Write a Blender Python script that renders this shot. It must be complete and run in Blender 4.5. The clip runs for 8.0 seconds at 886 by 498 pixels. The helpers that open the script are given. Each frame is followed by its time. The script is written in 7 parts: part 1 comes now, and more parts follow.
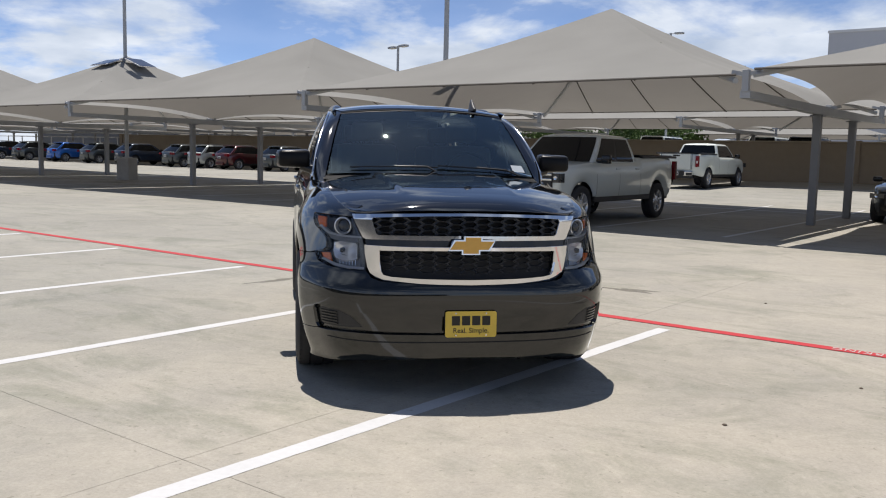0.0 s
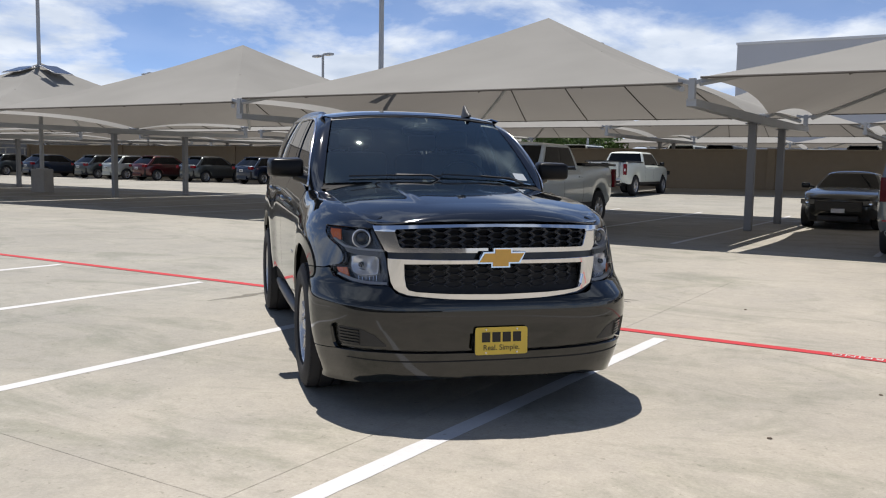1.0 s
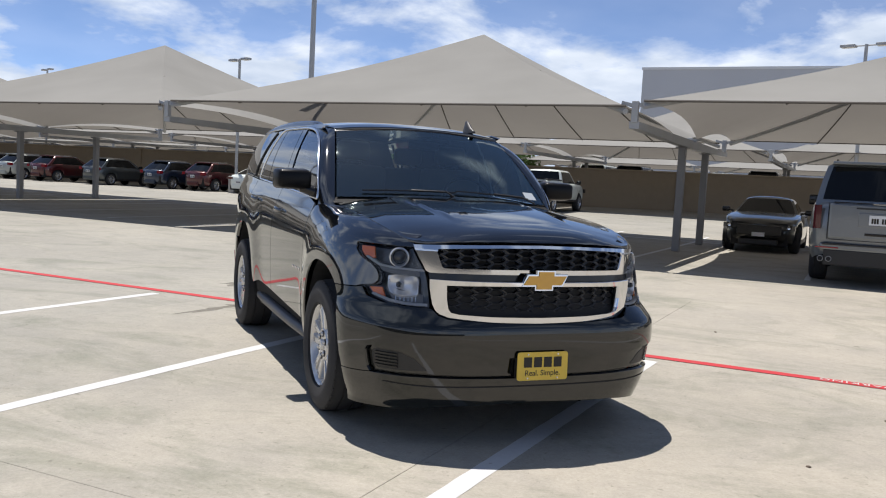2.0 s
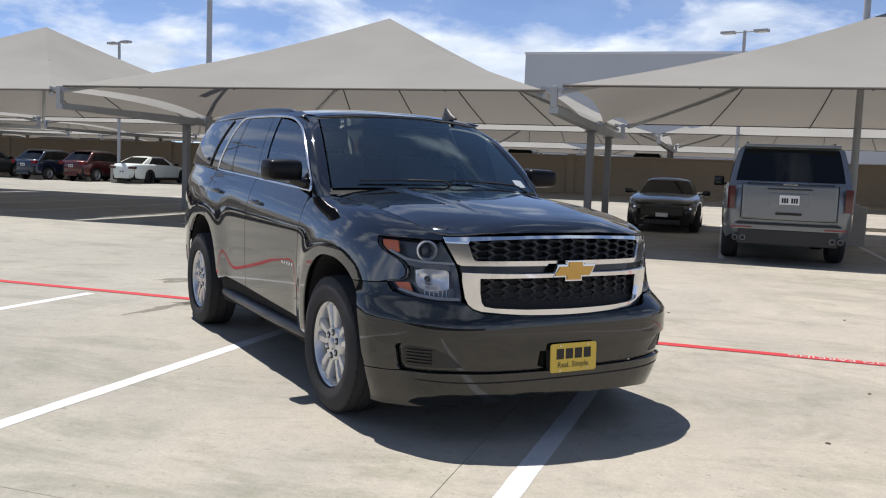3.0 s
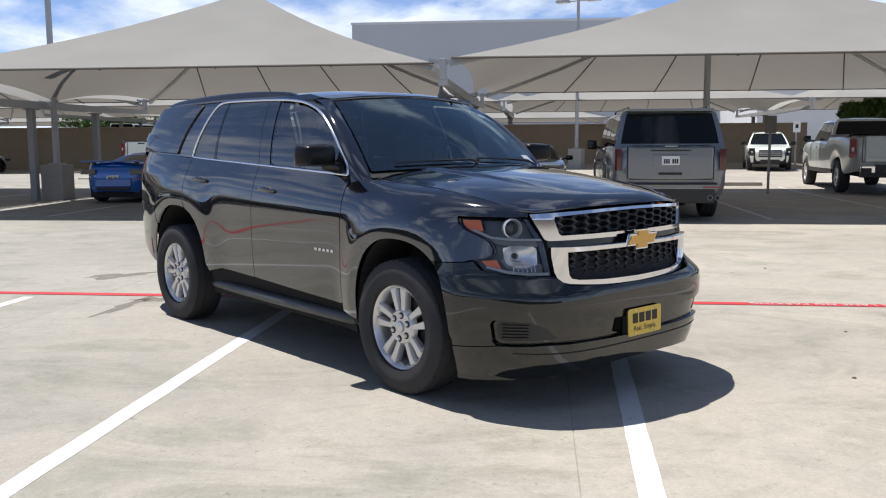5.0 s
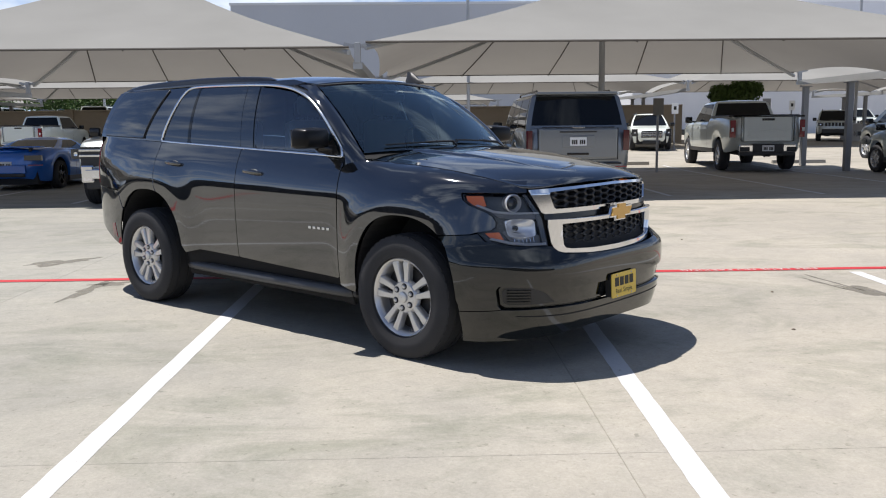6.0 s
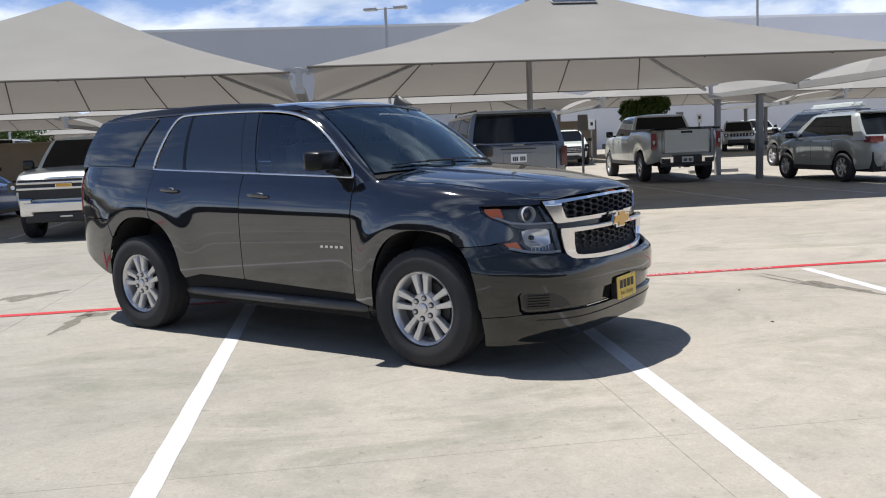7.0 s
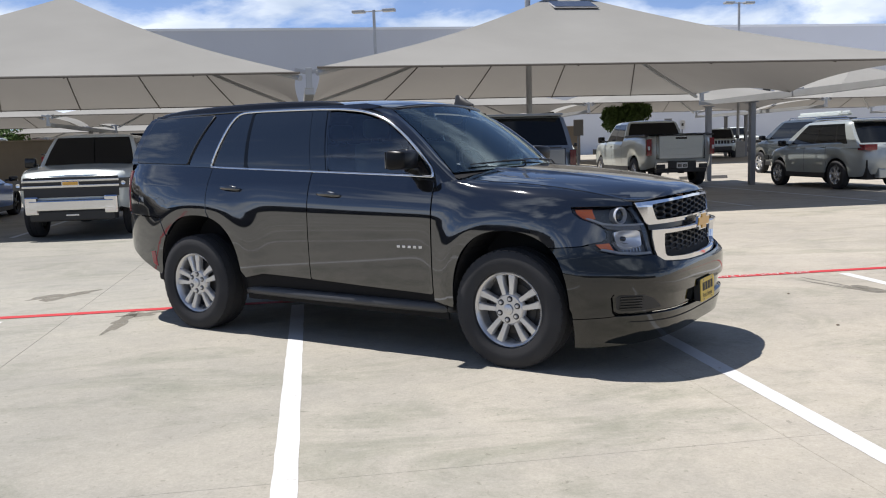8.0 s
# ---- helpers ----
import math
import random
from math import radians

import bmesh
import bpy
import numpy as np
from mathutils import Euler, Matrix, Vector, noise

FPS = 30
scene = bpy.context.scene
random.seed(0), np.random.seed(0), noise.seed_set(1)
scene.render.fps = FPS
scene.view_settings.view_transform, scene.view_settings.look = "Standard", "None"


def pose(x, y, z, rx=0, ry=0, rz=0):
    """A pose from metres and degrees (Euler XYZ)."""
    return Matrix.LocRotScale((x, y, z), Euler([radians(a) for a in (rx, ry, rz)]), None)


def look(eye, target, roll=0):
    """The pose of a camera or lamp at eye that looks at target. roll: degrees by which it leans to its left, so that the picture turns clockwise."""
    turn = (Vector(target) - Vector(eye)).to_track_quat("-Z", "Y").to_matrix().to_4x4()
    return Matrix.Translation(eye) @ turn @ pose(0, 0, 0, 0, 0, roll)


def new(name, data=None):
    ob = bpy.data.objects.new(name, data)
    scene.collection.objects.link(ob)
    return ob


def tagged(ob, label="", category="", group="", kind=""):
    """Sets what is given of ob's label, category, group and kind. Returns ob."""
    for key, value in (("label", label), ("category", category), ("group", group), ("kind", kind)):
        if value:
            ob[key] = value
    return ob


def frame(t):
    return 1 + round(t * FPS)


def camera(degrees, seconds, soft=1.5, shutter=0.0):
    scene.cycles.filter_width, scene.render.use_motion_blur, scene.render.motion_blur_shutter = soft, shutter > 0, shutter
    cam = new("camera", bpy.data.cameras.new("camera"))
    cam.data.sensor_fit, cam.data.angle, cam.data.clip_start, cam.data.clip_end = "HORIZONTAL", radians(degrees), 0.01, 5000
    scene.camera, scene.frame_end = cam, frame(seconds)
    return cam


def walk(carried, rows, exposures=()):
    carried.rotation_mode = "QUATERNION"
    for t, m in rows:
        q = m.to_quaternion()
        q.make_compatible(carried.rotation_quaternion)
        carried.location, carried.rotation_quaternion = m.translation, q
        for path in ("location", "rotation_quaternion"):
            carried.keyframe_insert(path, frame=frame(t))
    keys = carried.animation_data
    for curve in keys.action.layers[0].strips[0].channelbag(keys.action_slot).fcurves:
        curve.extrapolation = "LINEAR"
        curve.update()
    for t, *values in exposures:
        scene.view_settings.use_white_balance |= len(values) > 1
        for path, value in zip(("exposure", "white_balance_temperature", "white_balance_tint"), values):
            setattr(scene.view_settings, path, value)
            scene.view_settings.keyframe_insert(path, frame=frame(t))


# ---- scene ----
cam = camera(54.0, 8.0, 1.1)
PATH = [
    (0, (-1.041, -5.878, 1.443), (-0.687, -3.922, 1.222), 1.3),
    (0.5, (-1.314, -5.691, 1.423), (-0.823, -3.766, 1.194), 0.7),
    (1, (-1.58, -5.467, 1.42), (-1.042, -3.551, 1.224), 1.0),
    (1.2, (-1.746, -5.391, 1.401), (-1.129, -3.499, 1.205), 1.9),
    (2.3, (-2.448, -4.922, 1.432), (-1.621, -3.108, 1.278), 2.7),
    (2.5, (-2.608, -4.828, 1.428), (-1.697, -3.055, 1.26), 2.6),
    (3, (-2.865, -4.586, 1.419), (-1.872, -2.86, 1.235), 2.2),
    (3.5, (-3.133, -4.381, 1.438), (-2.082, -2.691, 1.248), 1.7),
    (4, (-3.444, -4.182, 1.445), (-2.253, -2.594, 1.201), 0.9),
    (4.5, (-3.684, -3.998, 1.442), (-2.479, -2.419, 1.206), 0.7),
    (4.7, (-3.798, -3.93, 1.441), (-2.545, -2.389, 1.209), 0.4),
    (5.8, (-4.663, -3.742, 1.466), (-3.228, -2.379, 1.175), -1.0),
    (6, (-4.805, -3.666, 1.452), (-3.305, -2.372, 1.169), -0.6),
    (6.5, (-5.14, -3.525, 1.455), (-3.574, -2.306, 1.21), -1.2),
    (7, (-5.435, -3.334, 1.453), (-3.81, -2.193, 1.213), -2.4),
    (7.5, (-5.669, -3.006, 1.46), (-4.015, -1.907, 1.228), -2.7),
    (8, (-5.819, -2.688, 1.45), (-4.155, -1.603, 1.217), -1.7),
]
walk(cam, [(t, look(eye, target, roll)) for t, eye, target, roll in PATH],
     [(0, 0.20, 6610, 10), (1.2, 0.30, 6610, 10), (2.5, 0.38, 6570, 10), (3.5, 0.45, 6530, 10), (4.5, 0.51, 6470, 10), (6, 0.44, 6440, 10), (8, 0.43, 6440, 10)])

# ---- light ----
SUN_DIR = Vector((-0.025, 0.385, 1.0)).normalized()      # towards the sun
elev = math.asin(SUN_DIR.z)
azim = math.atan2(SUN_DIR.x, SUN_DIR.y)
world = bpy.data.worlds.new("sky")
scene.world = world
world.use_nodes = True
wn, wl = world.node_tree.nodes, world.node_tree.links
wn.clear()
w_out = wn.new("ShaderNodeOutputWorld")
w_bg = wn.new("ShaderNodeBackground")
w_bg.inputs["Strength"].default_value = 0.118
sky = wn.new("ShaderNodeTexSky")
sky.sky_type = "NISHITA"
sky.sun_disc = False
sky.sun_elevation = elev
sky.sun_rotation = azim
sky.air_density, sky.dust_density, sky.ozone_density = 0.55, 0.7, 6.0
sky.altitude = 2500
w_co = wn.new("ShaderNodeTexCoord")
# clouds lie on a flat layer: direction divided by its height
w_sep = wn.new("ShaderNodeSeparateXYZ")
wl.new(w_co.outputs["Generated"], w_sep.inputs[0])
w_h = wn.new("ShaderNodeMath")
w_h.operation = "MAXIMUM"
wl.new(w_sep.outputs["Z"], w_h.inputs[0])
w_h.inputs[1].default_value = 0.0
w_h2 = wn.new("ShaderNodeMath")
w_h2.operation = "ADD"
wl.new(w_h.outputs[0], w_h2.inputs[0])
w_h2.inputs[1].default_value = 0.24
w_px = wn.new("ShaderNodeMath")
w_px.operation = "DIVIDE"
wl.new(w_sep.outputs["X"], w_px.inputs[0])
wl.new(w_h2.outputs[0], w_px.inputs[1])
w_py = wn.new("ShaderNodeMath")
w_py.operation = "DIVIDE"
wl.new(w_sep.outputs["Y"], w_py.inputs[0])
wl.new(w_h2.outputs[0], w_py.inputs[1])
w_v = wn.new("ShaderNodeCombineXYZ")
wl.new(w_px.outputs[0], w_v.inputs[0])
wl.new(w_py.outputs[0], w_v.inputs[1])
w_n = wn.new("ShaderNodeTexNoise")
w_n.inputs["Scale"].default_value = 2.0
w_n.inputs["Detail"].default_value = 9
w_n.inputs["Roughness"].default_value = 0.58
w_n.inputs["Distortion"].default_value = 0.25
wl.new(w_v.outputs[0], w_n.inputs["Vector"])
w_r = wn.new("ShaderNodeValToRGB")
w_r.color_ramp.elements[0].position, w_r.color_ramp.elements[1].position = 0.43, 0.60
# cumulus seen from the side fills the sky low down, and breaks up overhead
w_thin = wn.new("ShaderNodeMath")
w_thin.operation = "MULTIPLY_ADD"
wl.new(w_h.outputs[0], w_thin.inputs[0])
w_thin.inputs[1].default_value = -0.80
w_thin.inputs[2].default_value = 0.138
w_cov = wn.new("ShaderNodeMath")
w_cov.operation = "ADD"
w_floor = wn.new("ShaderNodeMath")
w_floor.operation = "MAXIMUM"
wl.new(w_thin.outputs[0], w_floor.inputs[0])
w_floor.inputs[1].default_value = -0.075
wl.new(w_n.outputs["Fac"], w_cov.inputs[0])
wl.new(w_floor.outputs[0], w_cov.inputs[1])
wl.new(w_cov.outputs[0], w_r.inputs["Fac"])
w_n2 = wn.new("ShaderNodeTexNoise")
w_n2.inputs["Scale"].default_value = 3.4
w_n2.inputs["Detail"].default_value = 7
wl.new(w_v.outputs[0], w_n2.inputs["Vector"])
w_cr = wn.new("ShaderNodeValToRGB")
w_cr.color_ramp.elements[0].position, w_cr.color_ramp.elements[1].position = 0.30, 0.65
w_cr.color_ramp.elements[0].color = (3.5, 4.2, 5.4, 1)
w_cr.color_ramp.elements[1].color = (5.9, 6.4, 7.2, 1)
wl.new(w_n2.outputs["Fac"], w_cr.inputs["Fac"])
w_mix = wn.new("ShaderNodeMixRGB")
# a thin veil of haze, thicker low down
w_veil = wn.new("ShaderNodeMapRange")
wl.new(w_h.outputs[0], w_veil.inputs["Value"])
w_veil.inputs["From Min"].default_value, w_veil.inputs["From Max"].default_value = 0.18, 0.50
w_veil.inputs["To Min"].default_value, w_veil.inputs["To Max"].default_value = 0.16, 0.05
w_top = wn.new("ShaderNodeMath")
w_top.operation = "MAXIMUM"
wl.new(w_r.outputs["Color"], w_top.inputs[0])
wl.new(w_veil.outputs[0], w_top.inputs[1])
wl.new(w_top.outputs[0], w_mix.inputs["Fac"])
wl.new(sky.outputs[0], w_mix.inputs["Color1"])
wl.new(w_cr.outputs["Color"], w_mix.inputs["Color2"])
wl.new(w_mix.outputs[0], w_bg.inputs["Color"])
wl.new(w_bg.outputs[0], w_out.inputs["Surface"])

sun_data = bpy.data.lights.new("sun", "SUN")
sun_data.energy = 5.0
sun_data.angle = radians(0.53)
sun_data.color = (1.0, 0.952, 0.900)
sun = new("sun", sun_data)
sun.matrix_world = look((0, 0, 60), Vector((0, 0, 60)) - SUN_DIR)
scene.view_settings.exposure = 0.12


# ---- materials ----
def mat(name, colour, rough=0.5, metal=0.0, coat=0.0, noise_scale=0.0, noise_amount=0.0, bump=0.0, bump_scale=200.0, spec=0.5,
        fine_scale=0.0, fine_amount=0.0, random_amount=0.0, emit=0.0):
    """A node material: base colour with coarse and fine variation, and bump."""
    m = bpy.data.materials.new(name)
    m.use_nodes = True
    n, l = m.node_tree.nodes, m.node_tree.links
    b = n["Principled BSDF"]
    b.inputs["Roughness"].default_value = rough
    b.inputs["Metallic"].default_value = metal
    b.inputs["Coat Weight"].default_value = coat
    b.inputs["Coat Roughness"].default_value = 0.02
    b.inputs["Specular IOR Level"].default_value = spec
    co = n.new("ShaderNodeTexCoord")
    rgb = n.new("ShaderNodeRGB")
    rgb.outputs[0].default_value = (*colour, 1)
    last = rgb.outputs[0]

    def vary(fac, low, high, last):
        ramp = n.new("ShaderNodeMapRange")
        l.new(fac, ramp.inputs["Value"])
        ramp.inputs["To Min"].default_value, ramp.inputs["To Max"].default_value = low, high
        mul = n.new("ShaderNodeMixRGB")
        mul.blend_type = "MULTIPLY"
        mul.inputs["Fac"].default_value = 1.0
        l.new(last, mul.inputs["Color1"])
        l.new(ramp.outputs[0], mul.inputs["Color2"])
        return mul.outputs[0]
    for sc, am in ((noise_scale, noise_amount), (fine_scale, fine_amount)):
        if am:
            t = n.new("ShaderNodeTexNoise")
            t.inputs["Scale"].default_value = sc
            t.inputs["Detail"].default_value = 6
            l.new(co.outputs["Object"], t.inputs["Vector"])
            last = vary(t.outputs["Fac"], 1 - 1.6 * am, 1 + 1.6 * am, last)
    if random_amount:
        oi = n.new("ShaderNodeObjectInfo")
        last = vary(oi.outputs["Random"], 1 - random_amount, 1 + random_amount, last)
    l.new(last, b.inputs["Base Color"])
    if bump:
        t = n.new("ShaderNodeTexNoise")
        t.inputs["Scale"].default_value = bump_scale
        t.inputs["Detail"].default_value = 4
        l.new(co.outputs["Object"], t.inputs["Vector"])
        bp = n.new("ShaderNodeBump")
        bp.inputs["Strength"].default_value = bump
        bp.inputs["Distance"].default_value = 0.004
        l.new(t.outputs["Fac"], bp.inputs["Height"])
        l.new(bp.outputs[0], b.inputs["Normal"])
    if emit:
        b.inputs["Emission Color"].default_value = (*colour, 1)
        b.inputs["Emission Strength"].default_value = emit
    return m


def glass(name, tint, ior=1.5, rough=0.0, gloss=(0.95, 0.97, 1.0)):
    """A thin pane: tinted see-through, with mirror gloss by Fresnel."""
    m = bpy.data.materials.new(name)
    m.use_nodes = True
    n, l = m.node_tree.nodes, m.node_tree.links
    n.remove(n["Principled BSDF"])
    tr, gl, mix, fr = (n.new("ShaderNodeBsdfTransparent"), n.new("ShaderNodeBsdfGlossy"), n.new("ShaderNodeMixShader"),
                       n.new("ShaderNodeFresnel"))
    tr.inputs["Color"].default_value = (*tint, 1)
    gl.inputs["Roughness"].default_value = rough
    gl.inputs["Color"].default_value = (*gloss, 1)
    fr.inputs["IOR"].default_value = ior
    l.new(fr.outputs[0], mix.inputs["Fac"])
    l.new(tr.outputs[0], mix.inputs[1])
    l.new(gl.outputs[0], mix.inputs[2])
    l.new(mix.outputs[0], n["Material Output"].inputs["Surface"])
    return m


def concrete_material():
    """Broom-finished pale concrete with stains, scuffs and saw-cut joints on a 4.4 m lattice along the stalls."""
    m = bpy.data.materials.new("concrete")
    m.use_nodes = True
    n, l = m.node_tree.nodes, m.node_tree.links
    b = n["Principled BSDF"]
    b.inputs["Roughness"].default_value = 0.78
    b.inputs["Specular IOR Level"].default_value = 0.35
    co = n.new("ShaderNodeTexCoord")
    rot = n.new("ShaderNodeMapping")
    rot.vector_type = "POINT"
    rot.inputs["Rotation"].default_value = (0, 0, -LOT_ANGLE)
    l.new(co.outputs["Object"], rot.inputs["Vector"])

    def tex(scale, detail, rough=0.6, dist=0.0, stretch=None):
        t = n.new("ShaderNodeTexNoise")
        t.inputs["Scale"].default_value, t.inputs["Detail"].default_value = scale, detail
        t.inputs["Roughness"].default_value, t.inputs["Distortion"].default_value = rough, dist
        src = rot.outputs[0]
        if stretch:
            mp = n.new("ShaderNodeMapping")
            mp.inputs["Scale"].default_value = stretch
            l.new(src, mp.inputs["Vector"])
            src = mp.outputs[0]
        l.new(src, t.inputs["Vector"])
        return t.outputs["Fac"]

    def ramp(fac, p0, p1, c0, c1):
        r = n.new("ShaderNodeValToRGB")
        r.color_ramp.elements[0].position, r.color_ramp.elements[1].position = p0, p1
        r.color_ramp.elements[0].color, r.color_ramp.elements[1].color = (*c0, 1), (*c1, 1)
        l.new(fac, r.inputs["Fac"])
        return r.outputs[0]

    def mul(a, c, fac=1.0, kind="MULTIPLY"):
        x = n.new("ShaderNodeMixRGB")
        x.blend_type = kind
        x.inputs["Fac"].default_value = fac
        l.new(a, x.inputs["Color1"])
        l.new(c, x.inputs["Color2"])
        return x.outputs[0]
    base = ramp(tex(0.22, 5, 0.6), 0.35, 0.68, (0.290, 0.2735, 0.240), (0.363, 0.340, 0.297))
    base = mul(base, ramp(tex(1.3, 8, 0.65, 0.4), 0.36, 0.62, (0.91, 0.92, 0.93), (1.03, 1.03, 1.02)))
    base = mul(base, ramp(tex(9.0, 7, 0.72, 0.6), 0.30, 0.70, (0.89, 0.89, 0.885), (1.055, 1.055, 1.055)))
    base = mul(base, ramp(tex(55.0, 4, 0.75, 0.3), 0.28, 0.70, (0.86, 0.86, 0.855), (1.08, 1.08, 1.08)))
    # greyer among the stalls, warmer and paler beyond them, with a wavering edge
    sp = n.new("ShaderNodeSeparateXYZ")
    l.new(rot.outputs[0], sp.inputs[0])
    wob = n.new("ShaderNodeMath")
    wob.operation = "MULTIPLY_ADD"
    l.new(tex(0.35, 4, 0.6), wob.inputs[0])
    wob.inputs[1].default_value = 5.0
    l.new(sp.outputs["X"], wob.inputs[2])
    stall_tone = n.new("ShaderNodeMapRange")
    stall_tone.inputs["From Min"].default_value, stall_tone.inputs["From Max"].default_value = -1.5, 5.5
    l.new(wob.outputs[0], stall_tone.inputs["Value"])
    base = mul(base, ramp(stall_tone.outputs[0], 0.0, 1.0, (0.905, 0.920, 0.920), (1.135, 1.098, 1.055)))
    # pits in the worn finish, thicker in some patches
    base = mul(base, ramp(tex(24.0, 3, 0.55, 0.5), 0.285, 0.36, (0.74, 0.74, 0.72), (1, 1, 1)))
    # grey-green damp scuffs in long streaks
    base = mul(base, ramp(tex(0.9, 9, 0.72, 1.4, (0.55, 1.0, 1.0)), 0.34, 0.50, (0.73, 0.765, 0.725), (1, 1, 1)))
    # small dark specks
    base = mul(base, ramp(tex(5.5, 2, 0.4), 0.205, 0.235, (0.6, 0.58, 0.56), (1, 1, 1)))
    # saw-cut joints
    sep = n.new("ShaderNodeSeparateXYZ")
    l.new(rot.outputs[0], sep.inputs[0])
    joint = None
    for axis, period, off in (("X", 4.4, 4.063), ("Y", 4.4, 2.361)):
        ad = n.new("ShaderNodeMath")
        ad.operation = "ADD"
        ad.inputs[1].default_value = off + 1000 * period
        l.new(sep.outputs[axis], ad.inputs[0])
        md = n.new("ShaderNodeMath")
        md.operation = "MODULO"
        md.inputs[1].default_value = period
        l.new(ad.outputs[0], md.inputs[0])
        lt = n.new("ShaderNodeMath")
        lt.operation = "LESS_THAN"
        lt.inputs[1].default_value = 0.007
        l.new(md.outputs[0], lt.inputs[0])
        if joint is None:
            joint = lt.outputs[0]
        else:
            mx = n.new("ShaderNodeMath")
            mx.operation = "MAXIMUM"
            l.new(joint, mx.inputs[0])
            l.new(lt.outputs[0], mx.inputs[1])
            joint = mx.outputs[0]
    jm = n.new("ShaderNodeMixRGB")
    jm.blend_type = "MULTIPLY"
    jf = n.new("ShaderNodeMath")
    jf.operation = "MULTIPLY"
    jf.inputs[1].default_value = 0.06
    l.new(joint, jf.inputs[0])
    l.new(jf.outputs[0], jm.inputs["Fac"])
    l.new(base, jm.inputs["Color1"])
    jm.inputs["Color2"].default_value = (0.45, 0.42, 0.38, 1)
    l.new(jm.outputs[0], b.inputs["Base Color"])
    bp = n.new("ShaderNodeBump")
    bp.inputs["Strength"].default_value, bp.inputs["Distance"].default_value = 0.7, 0.006
    l.new(tex(60, 5, 0.7), bp.inputs["Height"])
    l.new(bp.outputs[0], b.inputs["Normal"])
    return m


def paint_line_material(name, colour, worn):
    """Road paint, worn through in specks, with tyre dirt."""
    m = mat(name, colour, 0.7, 0, 0, 1.2, 0.05, 0.25, 120, 0.3, 30, 0.05)
    n, l = m.node_tree.nodes, m.node_tree.links
    b = n["Principled BSDF"]
    last = b.inputs["Base Color"].links[0].from_socket
    co = n.new("ShaderNodeTexCoord")
    t = n.new("ShaderNodeTexNoise")
    t.inputs["Scale"].default_value, t.inputs["Detail"].default_value, t.inputs["Roughness"].default_value = 7.0, 9, 0.75
    l.new(co.outputs["Object"], t.inputs["Vector"])
    r = n.new("ShaderNodeValToRGB")
    r.color_ramp.elements[0].position, r.color_ramp.elements[1].position = worn - 0.06, worn
    l.new(t.outputs["Fac"], r.inputs["Fac"])
    x = n.new("ShaderNodeMixRGB")
    l.new(r.outputs[0], x.inputs["Fac"])
    x.inputs["Color1"].default_value = (0.29, 0.265, 0.225, 1)
    l.new(last, x.inputs["Color2"])
    l.new(x.outputs[0], b.inputs["Base Color"])
    return m


LOT_ANGLE = radians(-47.6)
M_CONCRETE = concrete_material()
M_WHITE_LINE = paint_line_material("white_line_paint", (0.52, 0.52, 0.52), 0.36)
M_RED_LINE = paint_line_material("red_line_paint", (0.42, 0.030, 0.036), 0.38)
M_TEXT = paint_line_material("stencil_paint", (0.50, 0.46, 0.44), 0.40)


def stain_material():
    """A dried spill: darkens the concrete in patches that fade out."""
    m = bpy.data.materials.new("dried_stain")
    m.use_nodes = True
    n, l = m.node_tree.nodes, m.node_tree.links
    b = n["Principled BSDF"]
    b.inputs["Base Color"].default_value = (0.165, 0.150, 0.118, 1)
    b.inputs["Roughness"].default_value = 0.6
    co = n.new("ShaderNodeTexCoord")
    t = n.new("ShaderNodeTexNoise")
    t.inputs["Scale"].default_value, t.inputs["Detail"].default_value, t.inputs["Roughness"].default_value = 5.0, 8, 0.7
    l.new(co.outputs["Object"], t.inputs["Vector"])
    r = n.new("ShaderNodeMapRange")
    r.inputs["From Min"].default_value, r.inputs["From Max"].default_value = 0.36, 0.60
    r.inputs["To Min"].default_value, r.inputs["To Max"].default_value = 0.3, 0.85
    l.new(t.outputs["Fac"], r.inputs["Value"])
    tr, mix = n.new("ShaderNodeBsdfTransparent"), n.new("ShaderNodeMixShader")
    l.new(r.outputs[0], mix.inputs["Fac"])
    l.new(tr.outputs[0], mix.inputs[1])
    l.new(b.outputs[0], mix.inputs[2])
    l.new(mix.outputs[0], n["Material Output"].inputs["Surface"])
    return m


M_STAIN = stain_material()
M_STEEL = mat("galvanised_grey_steel", (0.40, 0.41, 0.42), 0.5, 0.15, 0, 2.0, 0.08, 0.1, 40)
M_STEEL_DARK = mat("grey_painted_steel", (0.27, 0.275, 0.285), 0.55, 0.1, 0, 1.5, 0.10, 0.1, 30)
M_SEAM = mat("fabric_seam_webbing", (0.10, 0.09, 0.08), 0.9)
M_WALL = mat("tan_stucco", (0.305, 0.252, 0.188), 0.9, 0, 0, 0.35, 0.10, 0.5, 60, 0.2, 3.0, 0.06)
M_CLADDING = mat("dark_wall_cladding", (0.085, 0.086, 0.09), 0.6, 0, 0, 0.3, 0.15, 0.2, 20, 0.3, 4.0, 0.08)
M_WALL_CAP = mat("tan_concrete_cap", (0.36, 0.30, 0.22), 0.85, 0, 0, 0.6, 0.08, 0.3, 60)
M_PLINTH = mat("plinth_concrete", (0.36, 0.345, 0.32), 0.85, 0, 0, 1.2, 0.12, 0.5, 60, 0.3, 8, 0.08)
M_BUILDING = mat("grey_wall_panel", (0.50, 0.51, 0.54), 0.7, 0, 0, 0.12, 0.05, 0.1, 10)
M_BUILDING2 = mat("pale_wall_panel", (0.66, 0.67, 0.69), 0.7, 0, 0, 0.12, 0.05, 0.1, 10)
M_LEAF = mat("leaf", (0.085, 0.14, 0.035), 0.6, 0, 0, 0.8, 0.25, 0, 0, 0.3, 0, 0, 0.0)
